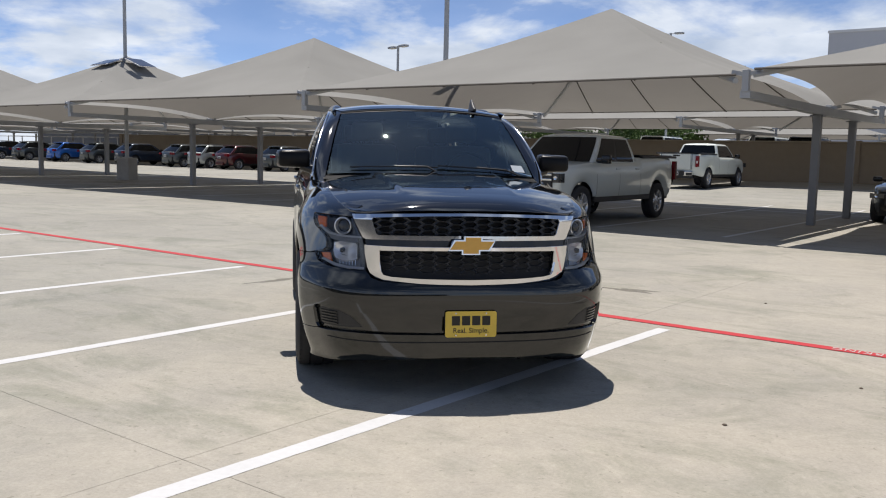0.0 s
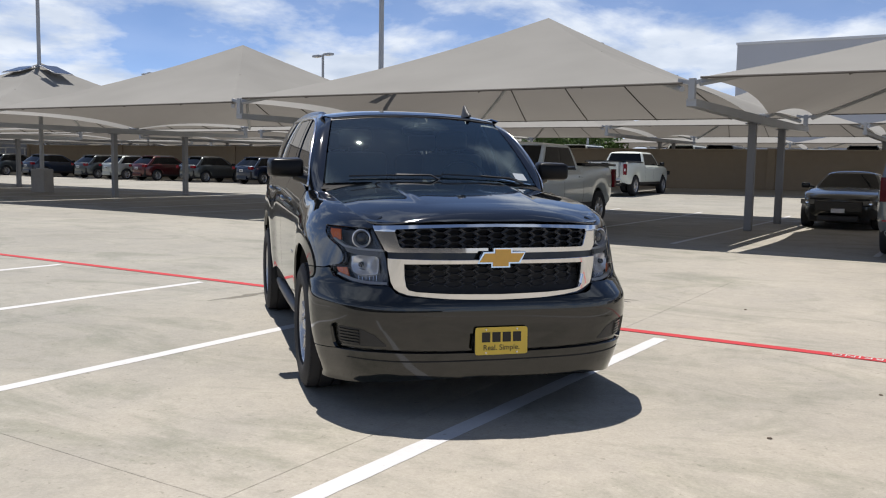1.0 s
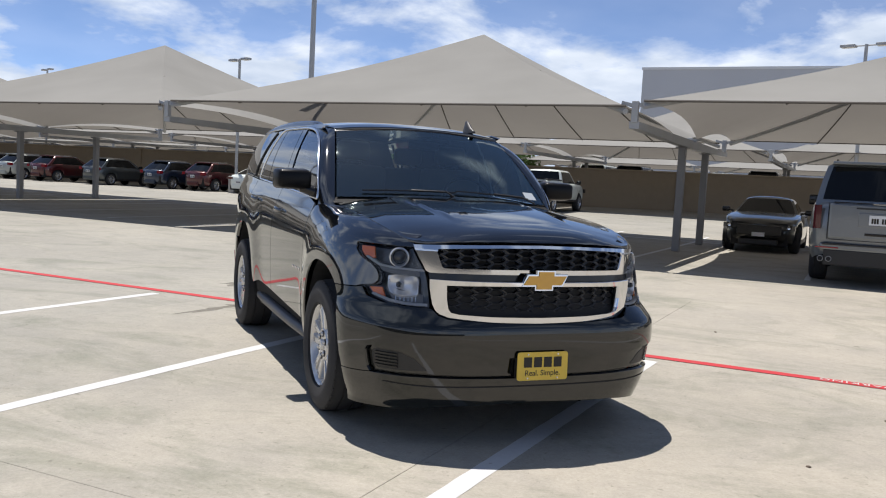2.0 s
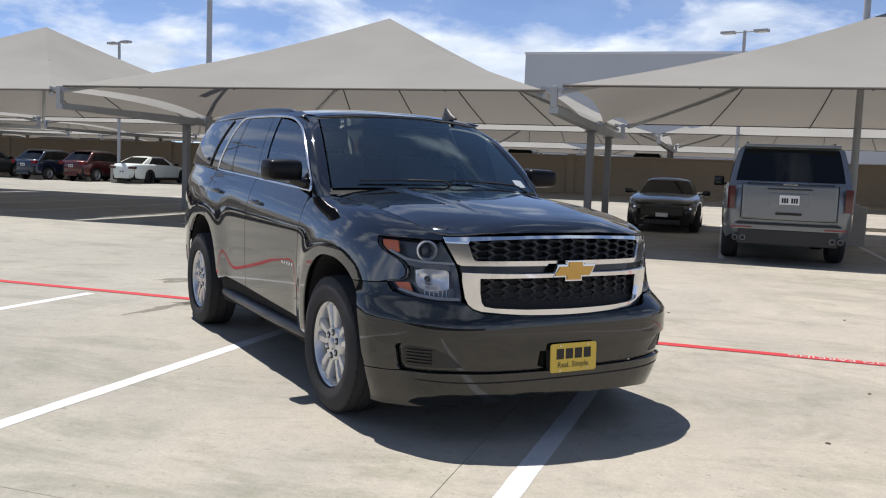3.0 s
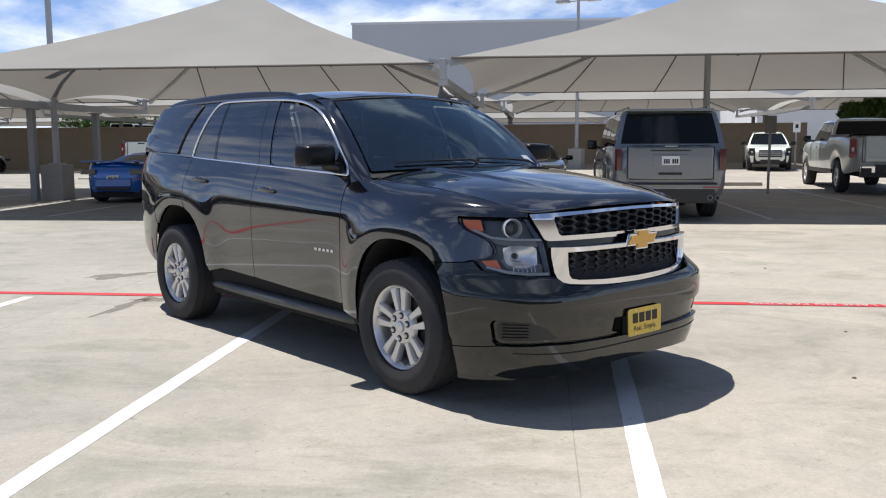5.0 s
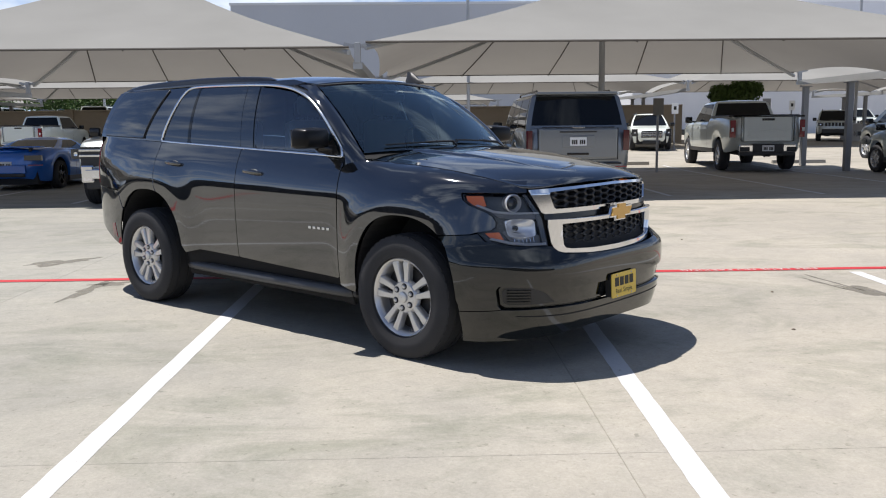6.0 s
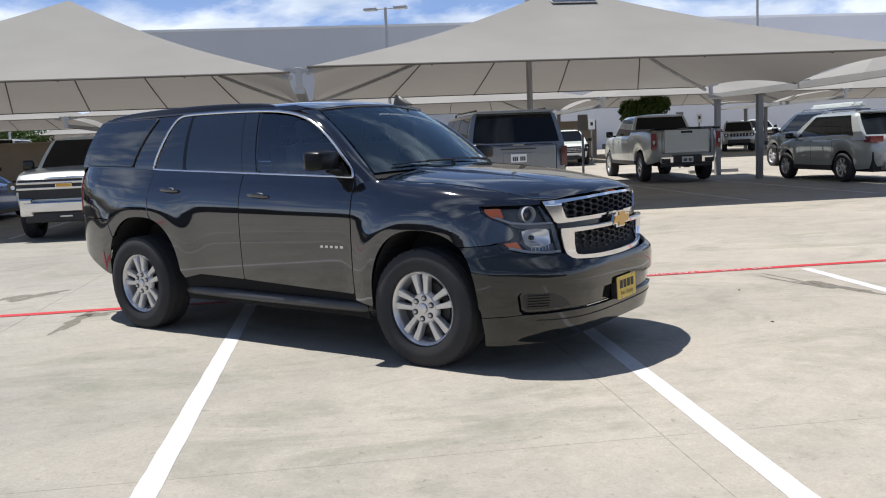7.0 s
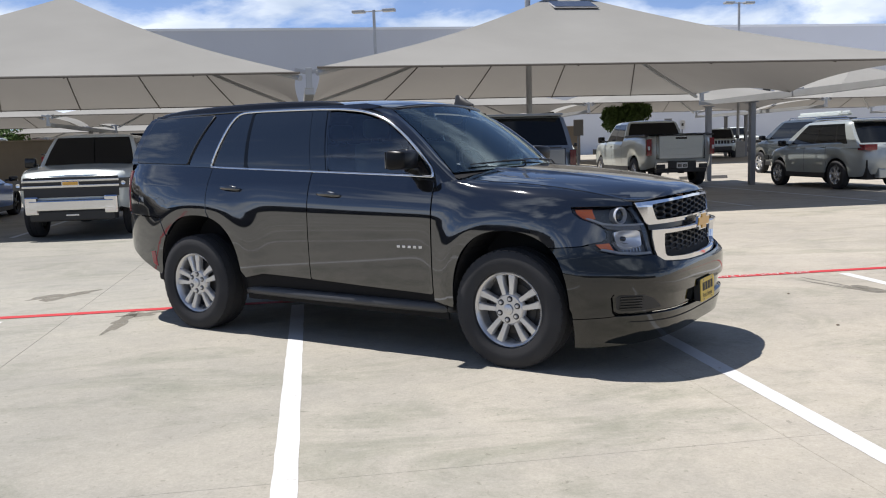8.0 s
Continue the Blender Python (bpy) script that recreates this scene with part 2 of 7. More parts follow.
M_BARK = mat("bark", (0.13, 0.10, 0.075), 0.9, 0, 0, 4, 0.2, 0.6, 30)
M_DARK_BOARD = mat("dark_board_face", (0.015, 0.018, 0.028), 0.25, 0, 0.5)
M_ALU = mat("aluminium", (0.55, 0.55, 0.56), 0.4, 0.8)
M_SIGN_WHITE = mat("sign_white", (0.75, 0.75, 0.74), 0.5)
M_SIGN_BACK = mat("sign_back", (0.20, 0.19, 0.17), 0.6, 0.3)


def fabric_material():
    """Knitted shade cloth: pale grey-beige, letting some light through."""
    m = bpy.data.materials.new("shade_cloth")
    m.use_nodes = True
    n, l = m.node_tree.nodes, m.node_tree.links
    n.remove(n["Principled BSDF"])
    co = n.new("ShaderNodeTexCoord")
    t = n.new("ShaderNodeTexNoise")
    t.inputs["Scale"].default_value, t.inputs["Detail"].default_value = 0.45, 6
    l.new(co.outputs["Object"], t.inputs["Vector"])
    r = n.new("ShaderNodeValToRGB")
    r.color_ramp.elements[0].position, r.color_ramp.elements[1].position = 0.3, 0.7
    r.color_ramp.elements[0].color, r.color_ramp.elements[1].color = (0.258, 0.256, 0.243, 1), (0.297, 0.294, 0.280, 1)
    l.new(t.outputs["Fac"], r.inputs["Fac"])
    weave = n.new("ShaderNodeTexNoise")
    weave.inputs["Scale"].default_value, weave.inputs["Detail"].default_value = 220, 2
    l.new(co.outputs["Object"], weave.inputs["Vector"])
    bp = n.new("ShaderNodeBump")
    bp.inputs["Strength"].default_value, bp.inputs["Distance"].default_value = 0.3, 0.003
    l.new(weave.outputs["Fac"], bp.inputs["Height"])
    d, tl, mix = n.new("ShaderNodeBsdfDiffuse"), n.new("ShaderNodeBsdfTranslucent"), n.new("ShaderNodeMixShader")
    l.new(r.outputs[0], d.inputs["Color"])
    tl.inputs["Color"].default_value = (0.48, 0.445, 0.40, 1)
    l.new(bp.outputs[0], d.inputs["Normal"])
    mix.inputs["Fac"].default_value = 0.15
    l.new(d.outputs[0], mix.inputs[1])
    l.new(tl.outputs[0], mix.inputs[2])
    l.new(mix.outputs[0], n["Material Output"].inputs["Surface"])
    return m


M_FABRIC = fabric_material()

# ---- tools for building ----
LOT = Matrix.Translation((2.128, 0.945, 0)) @ Matrix.Rotation(LOT_ANGLE, 4, "Z")


def ground_z(u, v):
    """Height of the lot: level near the car, falling gently along the stalls, rising towards the wall."""
    z = 0.0
    if v > 18:
        z += 0.016 * min(v - 18, 22) * min(max(1 + (u + 8) / 26, -0.1), 1)
    if u < -8:
        z -= 0.0008 * min(-8 - u, 50) * min(max((v - 3) / 6, 0), 1)
    return z


def lot(u, v, z=0.0, turn=0.0):
    """A pose in the lot's own axes, z above the ground there."""
    return LOT @ pose(u, v, ground_z(u, v) + z, 0, 0, turn)


def finish(name, bm, material, smooth=None):
    bmesh.ops.recalc_face_normals(bm, faces=bm.faces[:])
    me = bpy.data.meshes.new(name)
    bm.to_mesh(me)
    bm.free()
    if smooth is not None:
        me.polygons.foreach_set("use_smooth", [True] * len(me.polygons))
        if smooth < 180:
            me.set_sharp_from_angle(angle=radians(smooth))
    if material:
        me.materials.append(material)
    return me


def part(name, bm, material, parent=None, label="", smooth=None):
    """Link a bmesh as one mesh object under a thing or a part."""
    me = bm if isinstance(bm, bpy.types.Mesh) else finish(name, bm, material, smooth)
    ob = new(name, me)
    if parent:
        ob.parent = parent
    if label:
        tagged(ob, label)
    return ob


def thing(name, m, label, category, group="", kind=""):
    ob = new(name)
    ob.empty_display_size = 0.2
    ob.matrix_world = m
    return tagged(ob, label, category, group, kind)


def add_box(bm, x0, x1, y0, y1, z0, z1, bevel=0.0, m=None):
    r = bmesh.ops.create_cube(bm, size=1.0)
    vs = r["verts"]
    for v in vs:
        v.co = Vector(((x0 + x1) / 2 + v.co.x * (x1 - x0), (y0 + y1) / 2 + v.co.y * (y1 - y0), (z0 + z1) / 2 + v.co.z * (z1 - z0)))
    if bevel:
        es = list({e for v in vs for e in v.link_edges})
        r = bmesh.ops.bevel(bm, geom=es, offset=bevel, segments=2, affect="EDGES", profile=0.5)
        vs = list({v for f in r["faces"] for v in f.verts} | {v for v in vs if v.is_valid})
    if m is not None:
        bmesh.ops.transform(bm, matrix=m, verts=vs)
    return vs


def box(x0, x1, y0, y1, z0, z1, bevel=0.0):
    bm = bmesh.new()
    add_box(bm, x0, x1, y0, y1, z0, z1, bevel)
    return bm


def add_tube(bm, points, radius, sides=10, caps=True):
    """A round bar along points; radius may be a list."""
    rings = []
    pts = [Vector(p) for p in points]
    rr = radius if isinstance(radius, (list, tuple)) else [radius] * len(pts)
    up = Vector((0, 0, 1))
    for i, p in enumerate(pts):
        d = (pts[min(i + 1, len(pts) - 1)] - pts[max(i - 1, 0)]).normalized()
        a = d.cross(up if abs(d.z) < 0.95 else Vector((1, 0, 0))).normalized()
        b = a.cross(d)
        rings.append([bm.verts.new(p + rr[i] * (a * math.cos(k * 2 * math.pi / sides) + b * math.sin(k * 2 * math.pi / sides)))
                      for k in range(sides)])
    for r0, r1 in zip(rings, rings[1:]):
        for k in range(sides):
            bm.faces.new((r0[k], r0[(k + 1) % sides], r1[(k + 1) % sides], r1[k]))
    if caps:
        bm.faces.new(rings[0][::-1])
        bm.faces.new(rings[-1])


def tube(points, radius, sides=10):
    bm = bmesh.new()
    add_tube(bm, points, radius, sides)
    return bm


def add_lathe(bm, profile, axis="x", seg=40, centre=(0, 0, 0)):
    """profile: (distance along the axis, radius)."""
    rings = []
    for a, r in profile:
        ring = []
        for k in range(seg):
            t = 2 * math.pi * k / seg
            c, s = r * math.cos(t), r * math.sin(t)
            p = (a, c, s) if axis == "x" else (c, a, s) if axis == "y" else (c, s, a)
            ring.append(bm.verts.new(Vector(p) + Vector(centre)))
        rings.append(ring)
    for r0, r1 in zip(rings, rings[1:]):
        for k in range(seg):
            bm.faces.new((r0[k], r0[(k + 1) % seg], r1[(k + 1) % seg], r1[k]))
    return rings


def smooth_curve(xs, ys):
    """A monotone cubic through the points, as a function."""
    xs, ys = list(xs), list(ys)
    d = [(ys[i + 1] - ys[i]) / (xs[i + 1] - xs[i]) for i in range(len(xs) - 1)]
    m = [d[0]] + [0 if d[i - 1] * d[i] <= 0 else 2 * d[i - 1] * d[i] / (d[i - 1] + d[i]) for i in range(1, len(d))] + [d[-1]]

    def f(x):
        if x <= xs[0]:
            return ys[0]
        if x >= xs[-1]:
            return ys[-1]
        i = max(k for k in range(len(xs) - 1) if xs[k] <= x)
        h = xs[i + 1] - xs[i]
        t = (x - xs[i]) / h
        return ((2 * t ** 3 - 3 * t * t + 1) * ys[i] + (t ** 3 - 2 * t * t + t) * h * m[i]
                + (-2 * t ** 3 + 3 * t * t) * ys[i + 1] + (t ** 3 - t * t) * h * m[i + 1])
    return f


# ---- ground ----
def build_ground():
    bm = bmesh.new()
    us = [-900, -300, -120, -80, -58, -45, -35, -26, -20, -14, -8, -2, 4, 10, 16, 30, 60, 120, 300, 900]
    vs = [-900, -300, -100, -40, -15, -8, -3, 0, 3, 6, 9, 12, 15, 18, 24, 30, 36, 40, 60, 120, 300, 900]
    grid = [[bm.verts.new(LOT @ Vector((u, v, ground_z(u, v)))) for v in vs] for u in us]
    for i in range(len(us) - 1):
        for j in range(len(vs) - 1):
            bm.faces.new((grid[i][j], grid[i + 1][j], grid[i + 1][j + 1], grid[i][j + 1]))
    ob = part("ground", bm, M_CONCRETE, None, "", 180)
    tagged(ob, "pale broom-finished concrete parking lot with joints and stains", "ground", "", "structure")
    return ob


ground_ob = build_ground()


def strip(name, u0, v0, u1, v1, width, material, label, z=0.0058, ragged=0.0025, seed=1):
    """A painted line on the ground from (u0, v0) to (u1, v1), with slightly ragged edges."""
    rnd = random.Random(seed)
    a, b = Vector((u0, v0)), Vector((u1, v1))
    d = (b - a).normalized()
    nrm = Vector((-d.y, d.x))
    n = max(2, int((b - a).length / 0.12))
    bm = bmesh.new()
    last = None
    for i in range(n + 1):
        p = a.lerp(b, i / n)
        pair = []
        for s in (1, -1):
            q = p + nrm * s * (width / 2 + rnd.uniform(-ragged, ragged))
            pair.append(bm.verts.new(LOT @ Vector((q.x, q.y, ground_z(q.x, q.y) + z))))
        if last:
            bm.faces.new((last[0], last[1], pair[1], pair[0]))
        last = pair
    ob = part(name, bm, material)
    return tagged(ob, label, "road marking", "painted stall lines" if "white" in label else "", "structure")


# slabs of the near lot, each with its own cut edges
ROT = Matrix.Rotation(LOT_ANGLE, 4, "Z")
for i in range(-5, 4):
    for j in range(-5, 1):
        x0, x1 = -4.063 + 0.0025 + 4.4 * i, -4.063 + 4.4 * (i + 1)
        y0, y1 = -2.361 + 0.0025 + 4.4 * (j + 1), -2.361 + 4.4 * (j + 2)
        bm = bmesh.new()
        add_box(bm, x0, x1, y0, y1, -0.05, 0.004, 0, None)
        bmesh.ops.bevel(bm, geom=[e for e in bm.edges if all(v.co.z > 0 for v in e.verts)], offset=0.0015, segments=1, affect="EDGES")
        bmesh.ops.transform(bm, matrix=ROT, verts=bm.verts[:])
        part("slab", bm, M_CONCRETE, ground_ob)

for i, u in enumerate((-0.105, -2.80, -5.48, -8.14, -10.9, -13.6, -16.3, -19.0, -21.7, 2.82, 5.6, 8.3, 11.0)):
    lean = 0.030 if u > -1 else 0.014
    strip("stall_line", u - 2.1 * lean + 0.015, -5.75, u + 3.59 * lean + 0.015, -0.06, 0.115, M_WHITE_LINE, "white painted parking stall line on concrete", seed=i + 20)
strip("fire_lane_line", -27.5, 0.13, 40, 0.13, 0.125, M_RED_LINE, "red painted fire lane line with white lettering", z=0.0085, ragged=0.003, seed=5)


def ground_text(body, u, v, size, label):
    """Lettering on the fire lane line, to be read from the far side."""
    cu = bpy.data.curves.new("lettering", "FONT")
    cu.body = body
    cu.size = size
    cu.extrude = 0.0
    cu.space_character = 1.1
    cu.align_x = "CENTER"
    ob = new("fire_lane_lettering", cu)
    ob.matrix_world = LOT @ pose(u, v, 0.0115, 0, 0, 180)
    bpy.context.view_layer.update()
    me = bpy.data.meshes.new_from_object(ob.evaluated_get(bpy.context.evaluated_depsgraph_get()))
    m = ob.matrix_world.copy()
    bpy.data.objects.remove(ob)
    me.materials.clear()
    me.materials.append(M_TEXT)
    ob = new("fire_lane_lettering", me)
    ob.matrix_world = m
    tagged(ob, label, "road marking", "", "structure")


for cu_u in (1.98, -20.0, 12.0):
    ground_text("FIRE LANE NO PARKING", cu_u, 0.17, 0.115, "white stencilled fire lane lettering on the red line")

for i, u in enumerate((-38.5, -35.7, -32.8, -29.9, -27.0, -24.1, -21.3, -18.5, -15.65, -12.75, -10.5, -8.0, -5.3, -2.68, 0.75, 3.75, 6.85, 9.8)):
    strip("stall_line", u, 8.9, u, 20.4, 0.10, M_WHITE_LINE, "white painted parking stall line under the canopy", seed=i + 60)


strip("stall_line", -40.0, 18.1, 11.0, 18.1, 0.10, M_WHITE_LINE, "white painted line closing the stalls under the canopy", seed=99)


def stain(u, v, ru, rv, turn, seed, lobes=3):
    """An irregular dried spill on the concrete."""
    rnd = random.Random(seed)
    ph = [rnd.uniform(0, 6.3) for _ in range(4)]
    bm = bmesh.new()
    c, sn = math.cos(radians(turn)), math.sin(radians(turn))
    ring = []
    for k in range(48):
        t = 2 * math.pi * k / 48
        r = 1 + 0.28 * math.sin(lobes * t + ph[0]) + 0.18 * math.sin(5 * t + ph[1]) + 0.12 * math.sin(9 * t + ph[2]) + rnd.uniform(-0.05, 0.05)
        x, y = ru * r * math.cos(t), rv * r * math.sin(t)
        ring.append(bm.verts.new(LOT @ Vector((u + x * c - y * sn, v + x * sn + y * c, 0.0052 + ground_z(u, v)))))
    f = bm.faces.new(ring)
    f.normal_update()
    bmesh.ops.triangulate(bm, faces=[f])
    ob = part("dried_stain", bm, M_STAIN)
    tagged(ob, "dried grey-brown spill stain on the concrete", "stain", "stains", "structure")


stain(-4.27, -0.38, 0.42, 0.075, 84, 1, 2)
stain(-4.15, -0.10, 0.16, 0.10, 20, 2)
stain(2.60, -1.12, 0.42, 0.10, -71, 3)
stain(2.47, -0.56, 0.34, 0.022, -80, 4, 2)
stain(2.36, -0.62, 0.36, 0.020, -76, 5, 2)
stain(-1.14, 1.70, 0.28, 0.10, 10, 6)
stain(-5.2, 1.3, 0.34, 0.16, 40, 8)


def pebble(u, v, r, seed):
    rnd = random.Random(seed)
    bm = bmesh.new()
    bmesh.ops.create_icosphere(bm, subdivisions=1, radius=r)
    for q in bm.verts:
        q.co = Vector((q.co.x * rnd.uniform(0.8, 1.4), q.co.y * rnd.uniform(0.7, 1.2), q.co.z * 0.6 + r * 0.45))
    ob = part("pebble", bm, M_BARK, None, "", 60)
    ob.matrix_world = lot(u, v)
    tagged(ob, "small dark pebble lying on the concrete", "pebble", "pebbles")


for i, (u, v) in enumerate(((1.35, -2.35), (1.75, -1.0), (-5.0, -3.4), (0.25, 1.9), (3.3, -1.4), (2.0, 2.4))):
    pebble(u, v, 0.014, i)

# ---- shade canopies ----
ROW_BEAMS = [-69.6, -58.4, -47.2, -36.0, -24.8, -13.6, -2.38, 11.2]


def canopy_shape(u0, u1, v0, v1, zc, zp):
    """A four-sided tent: straight cable edges front and back, side edges scalloped between the beam's three seats."""
    uc, vc = (u0 + u1) / 2, (v0 + v1) / 2
    n = 24
    bm = bmesh.new()
    grid = {}
    for i in range(n + 1):
        for j in range(n + 1):
            a, b = 2 * i / n - 1, 2 * j / n - 1          # -1..1
            r = max(abs(a), abs(b))
            # height falls from the peak to the eave, sagging a little between the hips
            sag = 0.11 * math.sin(math.pi * r) * (1 - abs(abs(a) - abs(b)) * 0.0)
            h = zc + (zp - zc) * (1 - r) - sag * 1.6
            u, v = uc + a * (u1 - u0) / 2, vc + b * (v1 - v0) / 2
            if r > 0.5:
                k = (r - 0.5) * 2
                if abs(a) >= abs(b):      # side edge, seats at the ends and the middle
                    t = abs(b) / max(r, 1e-6)
                    arc = math.sin(math.pi * t)
                    u -= math.copysign(0.11 * arc * k * k, a)
                    h += 0.03 * arc * k * k - 0.34 * (1 - t) ** 3 * k ** 6 - 0.10 * t ** 4 * k ** 4 * 0
                else:
                    t = abs(a) / max(r, 1e-6)
                    v -= math.copysign(0.10 * (1 - t * t) * k * k, b)
            grid[i, j] = bm.verts.new((u, v, h))
    for i in range(n):
        for j in range(n):
            q = [grid[i, j], grid[i + 1, j], grid[i + 1, j + 1], grid[i, j + 1]]
            # hips run along the diagonals
            if (i - n / 2 + 0.5) * (j - n / 2 + 0.5) > 0:
                bm.faces.new((q[0], q[1], q[2]))
                bm.faces.new((q[0], q[2], q[3]))
            else:
                bm.faces.new((q[0], q[1], q[3]))
                bm.faces.new((q[1], q[2], q[3]))
    return bm, grid, n


def add_beam_bar(bm, p, q, w, h):
    """A rectangular bar from p to q."""
    p, q = Vector(p), Vector(q)
    d = (q - p)
    m = Matrix.Translation((p + q) / 2) @ d.to_track_quat("Y", "Z").to_matrix().to_4x4()
    add_box(bm, -w / 2, w / 2, -d.length / 2, d.length / 2, -h / 2, h / 2, 0, m)


def build_canopy(u0, u1, v0, v1, zg, rise=2.28, clear=2.95, detail=True):
    zc, zp = zg + clear, zg + clear + rise
    root = thing("shade_canopy", LOT, "grey-beige shade cloth canopy with a four-sided peak, over parking stalls", "canopy", "shade canopies")
    bm, grid, n = canopy_shape(u0 + 0.16, u1 - 0.16, v0, v1, zc, zp)
    cloth = part("cloth", bm, M_FABRIC, root)
    me = cloth.data
    me.polygons.foreach_set("use_smooth", [True] * len(me.polygons))
    me.set_sharp_from_angle(angle=radians(11))
    uc, vc = (u0 + u1) / 2, (v0 + v1) / 2
    # hip rafters and edge cables
    for a, b in ((u0, v0), (u1, v0), (u0, v1), (u1, v1)):
        s = 0.16 if a == u0 else -0.16
        path = []
        for i in range(7):
            r = 1 - i / 6
            z = zc + (zp - zc) * (1 - r) - 0.176 * math.sin(math.pi * r) - 0.105
            path.append((uc + (a + s - uc) * r, vc + (b - vc) * r, z))
        part("hip_rafter", tube(path, 0.055, 6), M_STEEL, root)
    for b in (v0, v1):
        path = []
        for i in range(13):
            a = 2 * i / 12 - 1
            path.append((uc + a * (u1 - u0 - 0.32) / 2, b - math.copysign(0.10 * (1 - a * a), b - vc), zc))
        part("edge_cable", tube(path, 0.022, 5), M_SEAM, root)
    if detail:
        # sewn seams run up the slopes
        for b in (-1, 1):
            for a in (-0.62, -0.21, 0.21, 0.62):
                path = []
                for k in range(6):
                    r = 1 - k * 0.13
                    aa = a * (0.55 + 0.45 * (r if abs(a) > 0.3 else r))
                    if abs(aa) > r:
                        break
                    z = zc + (zp - zc) * (1 - r) - 0.176 * math.sin(math.pi * r) - 0.025
                    path.append((uc + aa * (u1 - u0) / 2, vc + b * r * (v1 - v0) / 2 - (b * 0.10 * (1 - aa * aa) * ((r - .5) * 2) ** 2 if r > .5 else 0), z))
                part("seam", tube(path, 0.018, 5), M_SEAM, root)
    return root


def build_beam(u, v0, v1, zg, posts, clear=2.95):
    root = thing("canopy_frame", LOT, "grey steel canopy frame with a cantilevered beam on twin posts", "frame", "canopy frames")
    vc = (v0 + v1) / 2
    top = zg + clear - 0.42
    bm = bmesh.new()
    # tapered cantilever beam: deep in the middle, shallow at the tips
    rings = []
    for v, d in ((v0 + 0.05, 0.13), (vc - 1.6, 0.19), (vc + 1.6, 0.19), (v1 - 0.05, 0.13)):
        z1 = top + 0.10
        rings.append([bm.verts.new((u + a, v, z)) for a, z in ((-0.09, z1 - d), (0.09, z1 - d), (0.09, z1), (-0.09, z1))])
    for r0, r1 in zip(rings, rings[1:]):
        for k in range(4):
            bm.faces.new((r0[k], r0[(k + 1) % 4], r1[(k + 1) % 4], r1[k]))
    bm.faces.new(rings[0])
    bm.faces.new(rings[-1][::-1])
    part("beam", bm, M_STEEL, root)
    for v in (v0 + 0.08, vc, v1 - 0.08):
        bm = bmesh.new()
        add_box(bm, u - 0.06, u + 0.06, v - 0.06, v + 0.06, top + 0.08, zg + clear + (0.05 if v != vc else -0.25), 0.01)
        for s in (-1, 1):
            add_beam_bar(bm, (u, v, zg + clear - (0.04 if v != vc else 0.33)), (u + s * 0.26, v, zg + clear + (0.02 if v != vc else -0.28)), 0.05, 0.07)
        part("cable_bracket", bm, M_STEEL, root)
    for v in posts:
        g = ground_z(u, v)
        part("post", box(u - 0.085, u + 0.085, v - 0.085, v + 0.085, g, top - 0.09, 0.012), M_STEEL_DARK, root)
        part("cap_plate", box(u - 0.14, u + 0.14, v - 0.15, v + 0.15, top - 0.125, top - 0.093, 0.004), M_STEEL_DARK, root)
    return root


V0, V1 = 8.65, 20.3
for u0, u1 in zip(ROW_BEAMS, ROW_BEAMS[1:]):
    build_canopy(u0, u1, V0, V1, 0.02 + 0.0075 * (max((u0 + u1) / 2, -45) + 2.4), 2.40)
for u in ROW_BEAMS:
    build_beam(u, V0, V1, 0.02 + 0.0075 * (max(u, -45) + 2.4), (13.6, 16.9) if u < 10 else (16.8, 19.7))
# second row, above the boundary wall
ROW2 = [-93.0, -81.0] + [b + 0.2 for b in ROW_BEAMS] + [24.0, 37.0]
for u0, u1 in zip(ROW2, ROW2[1:]):
    build_canopy(u0, u1, 32.6, 47.4, 0.40 - 0.004 * max(0, -8 - u0), 2.3)
for u in ROW2:
    build_beam(u, 32.6, 47.4, 0.40 - 0.004 * max(0, -8 - u), (40.7, 43.2))
# third row, beyond the wall
ROW3 = [-90.0, -76.5, -63.0, -49.5, -36.0, -22.5, -9.0, 4.5]
for u0, u1 in zip(ROW3, ROW3[1:]):
    build_canopy(u0, u1, 54.0, 67.0, 0.2, 2.1, detail=False)
for u in ROW3:
    build_beam(u, 54.0, 67.0, 0.2, (59.0, 62.0))

# ---- vehicle materials ----
def car_paint(name, colour, metal=0.0, rough=0.35, flake=0.0, ior_level=0.5, coat_ior=1.5):
    m = mat(name, colour, rough, metal, 1.0, 1.5, 0.03, 0, 0, ior_level, 600 if flake else 0, flake)
    m.node_tree.nodes["Principled BSDF"].inputs["Coat IOR"].default_value = coat_ior
    m.node_tree.nodes["Principled BSDF"].inputs["Coat Roughness"].default_value = 0.045
    m.node_tree.nodes["Principled BSDF"].inputs["Coat Tint"].default_value = (0.95, 1.0, 0.96, 1)
    return m


M_BLACK_PAINT = car_paint("black_car_paint", (0.0035, 0.0040, 0.0060), 0.0, 0.05, 0.0, 0.02, 2.1)
M_SILVER_PAINT = car_paint("silver_car_paint", (0.42, 0.425, 0.435), 0.4, 0.35, 0.08)
M_PALE_SILVER = car_paint("pale_silver_car_paint", (0.50, 0.505, 0.515), 0.3, 0.33, 0.08)
M_BRIGHT_SILVER = car_paint("bright_silver_car_paint", (0.64, 0.65, 0.68), 0.25, 0.33, 0.06)
M_WHITE_PAINT = car_paint("white_car_paint", (0.78, 0.78, 0.77), 0.0, 0.35)
M_GREY_PAINT = car_paint("dark_grey_car_paint", (0.075, 0.083, 0.095), 0.5, 0.3, 0.1)
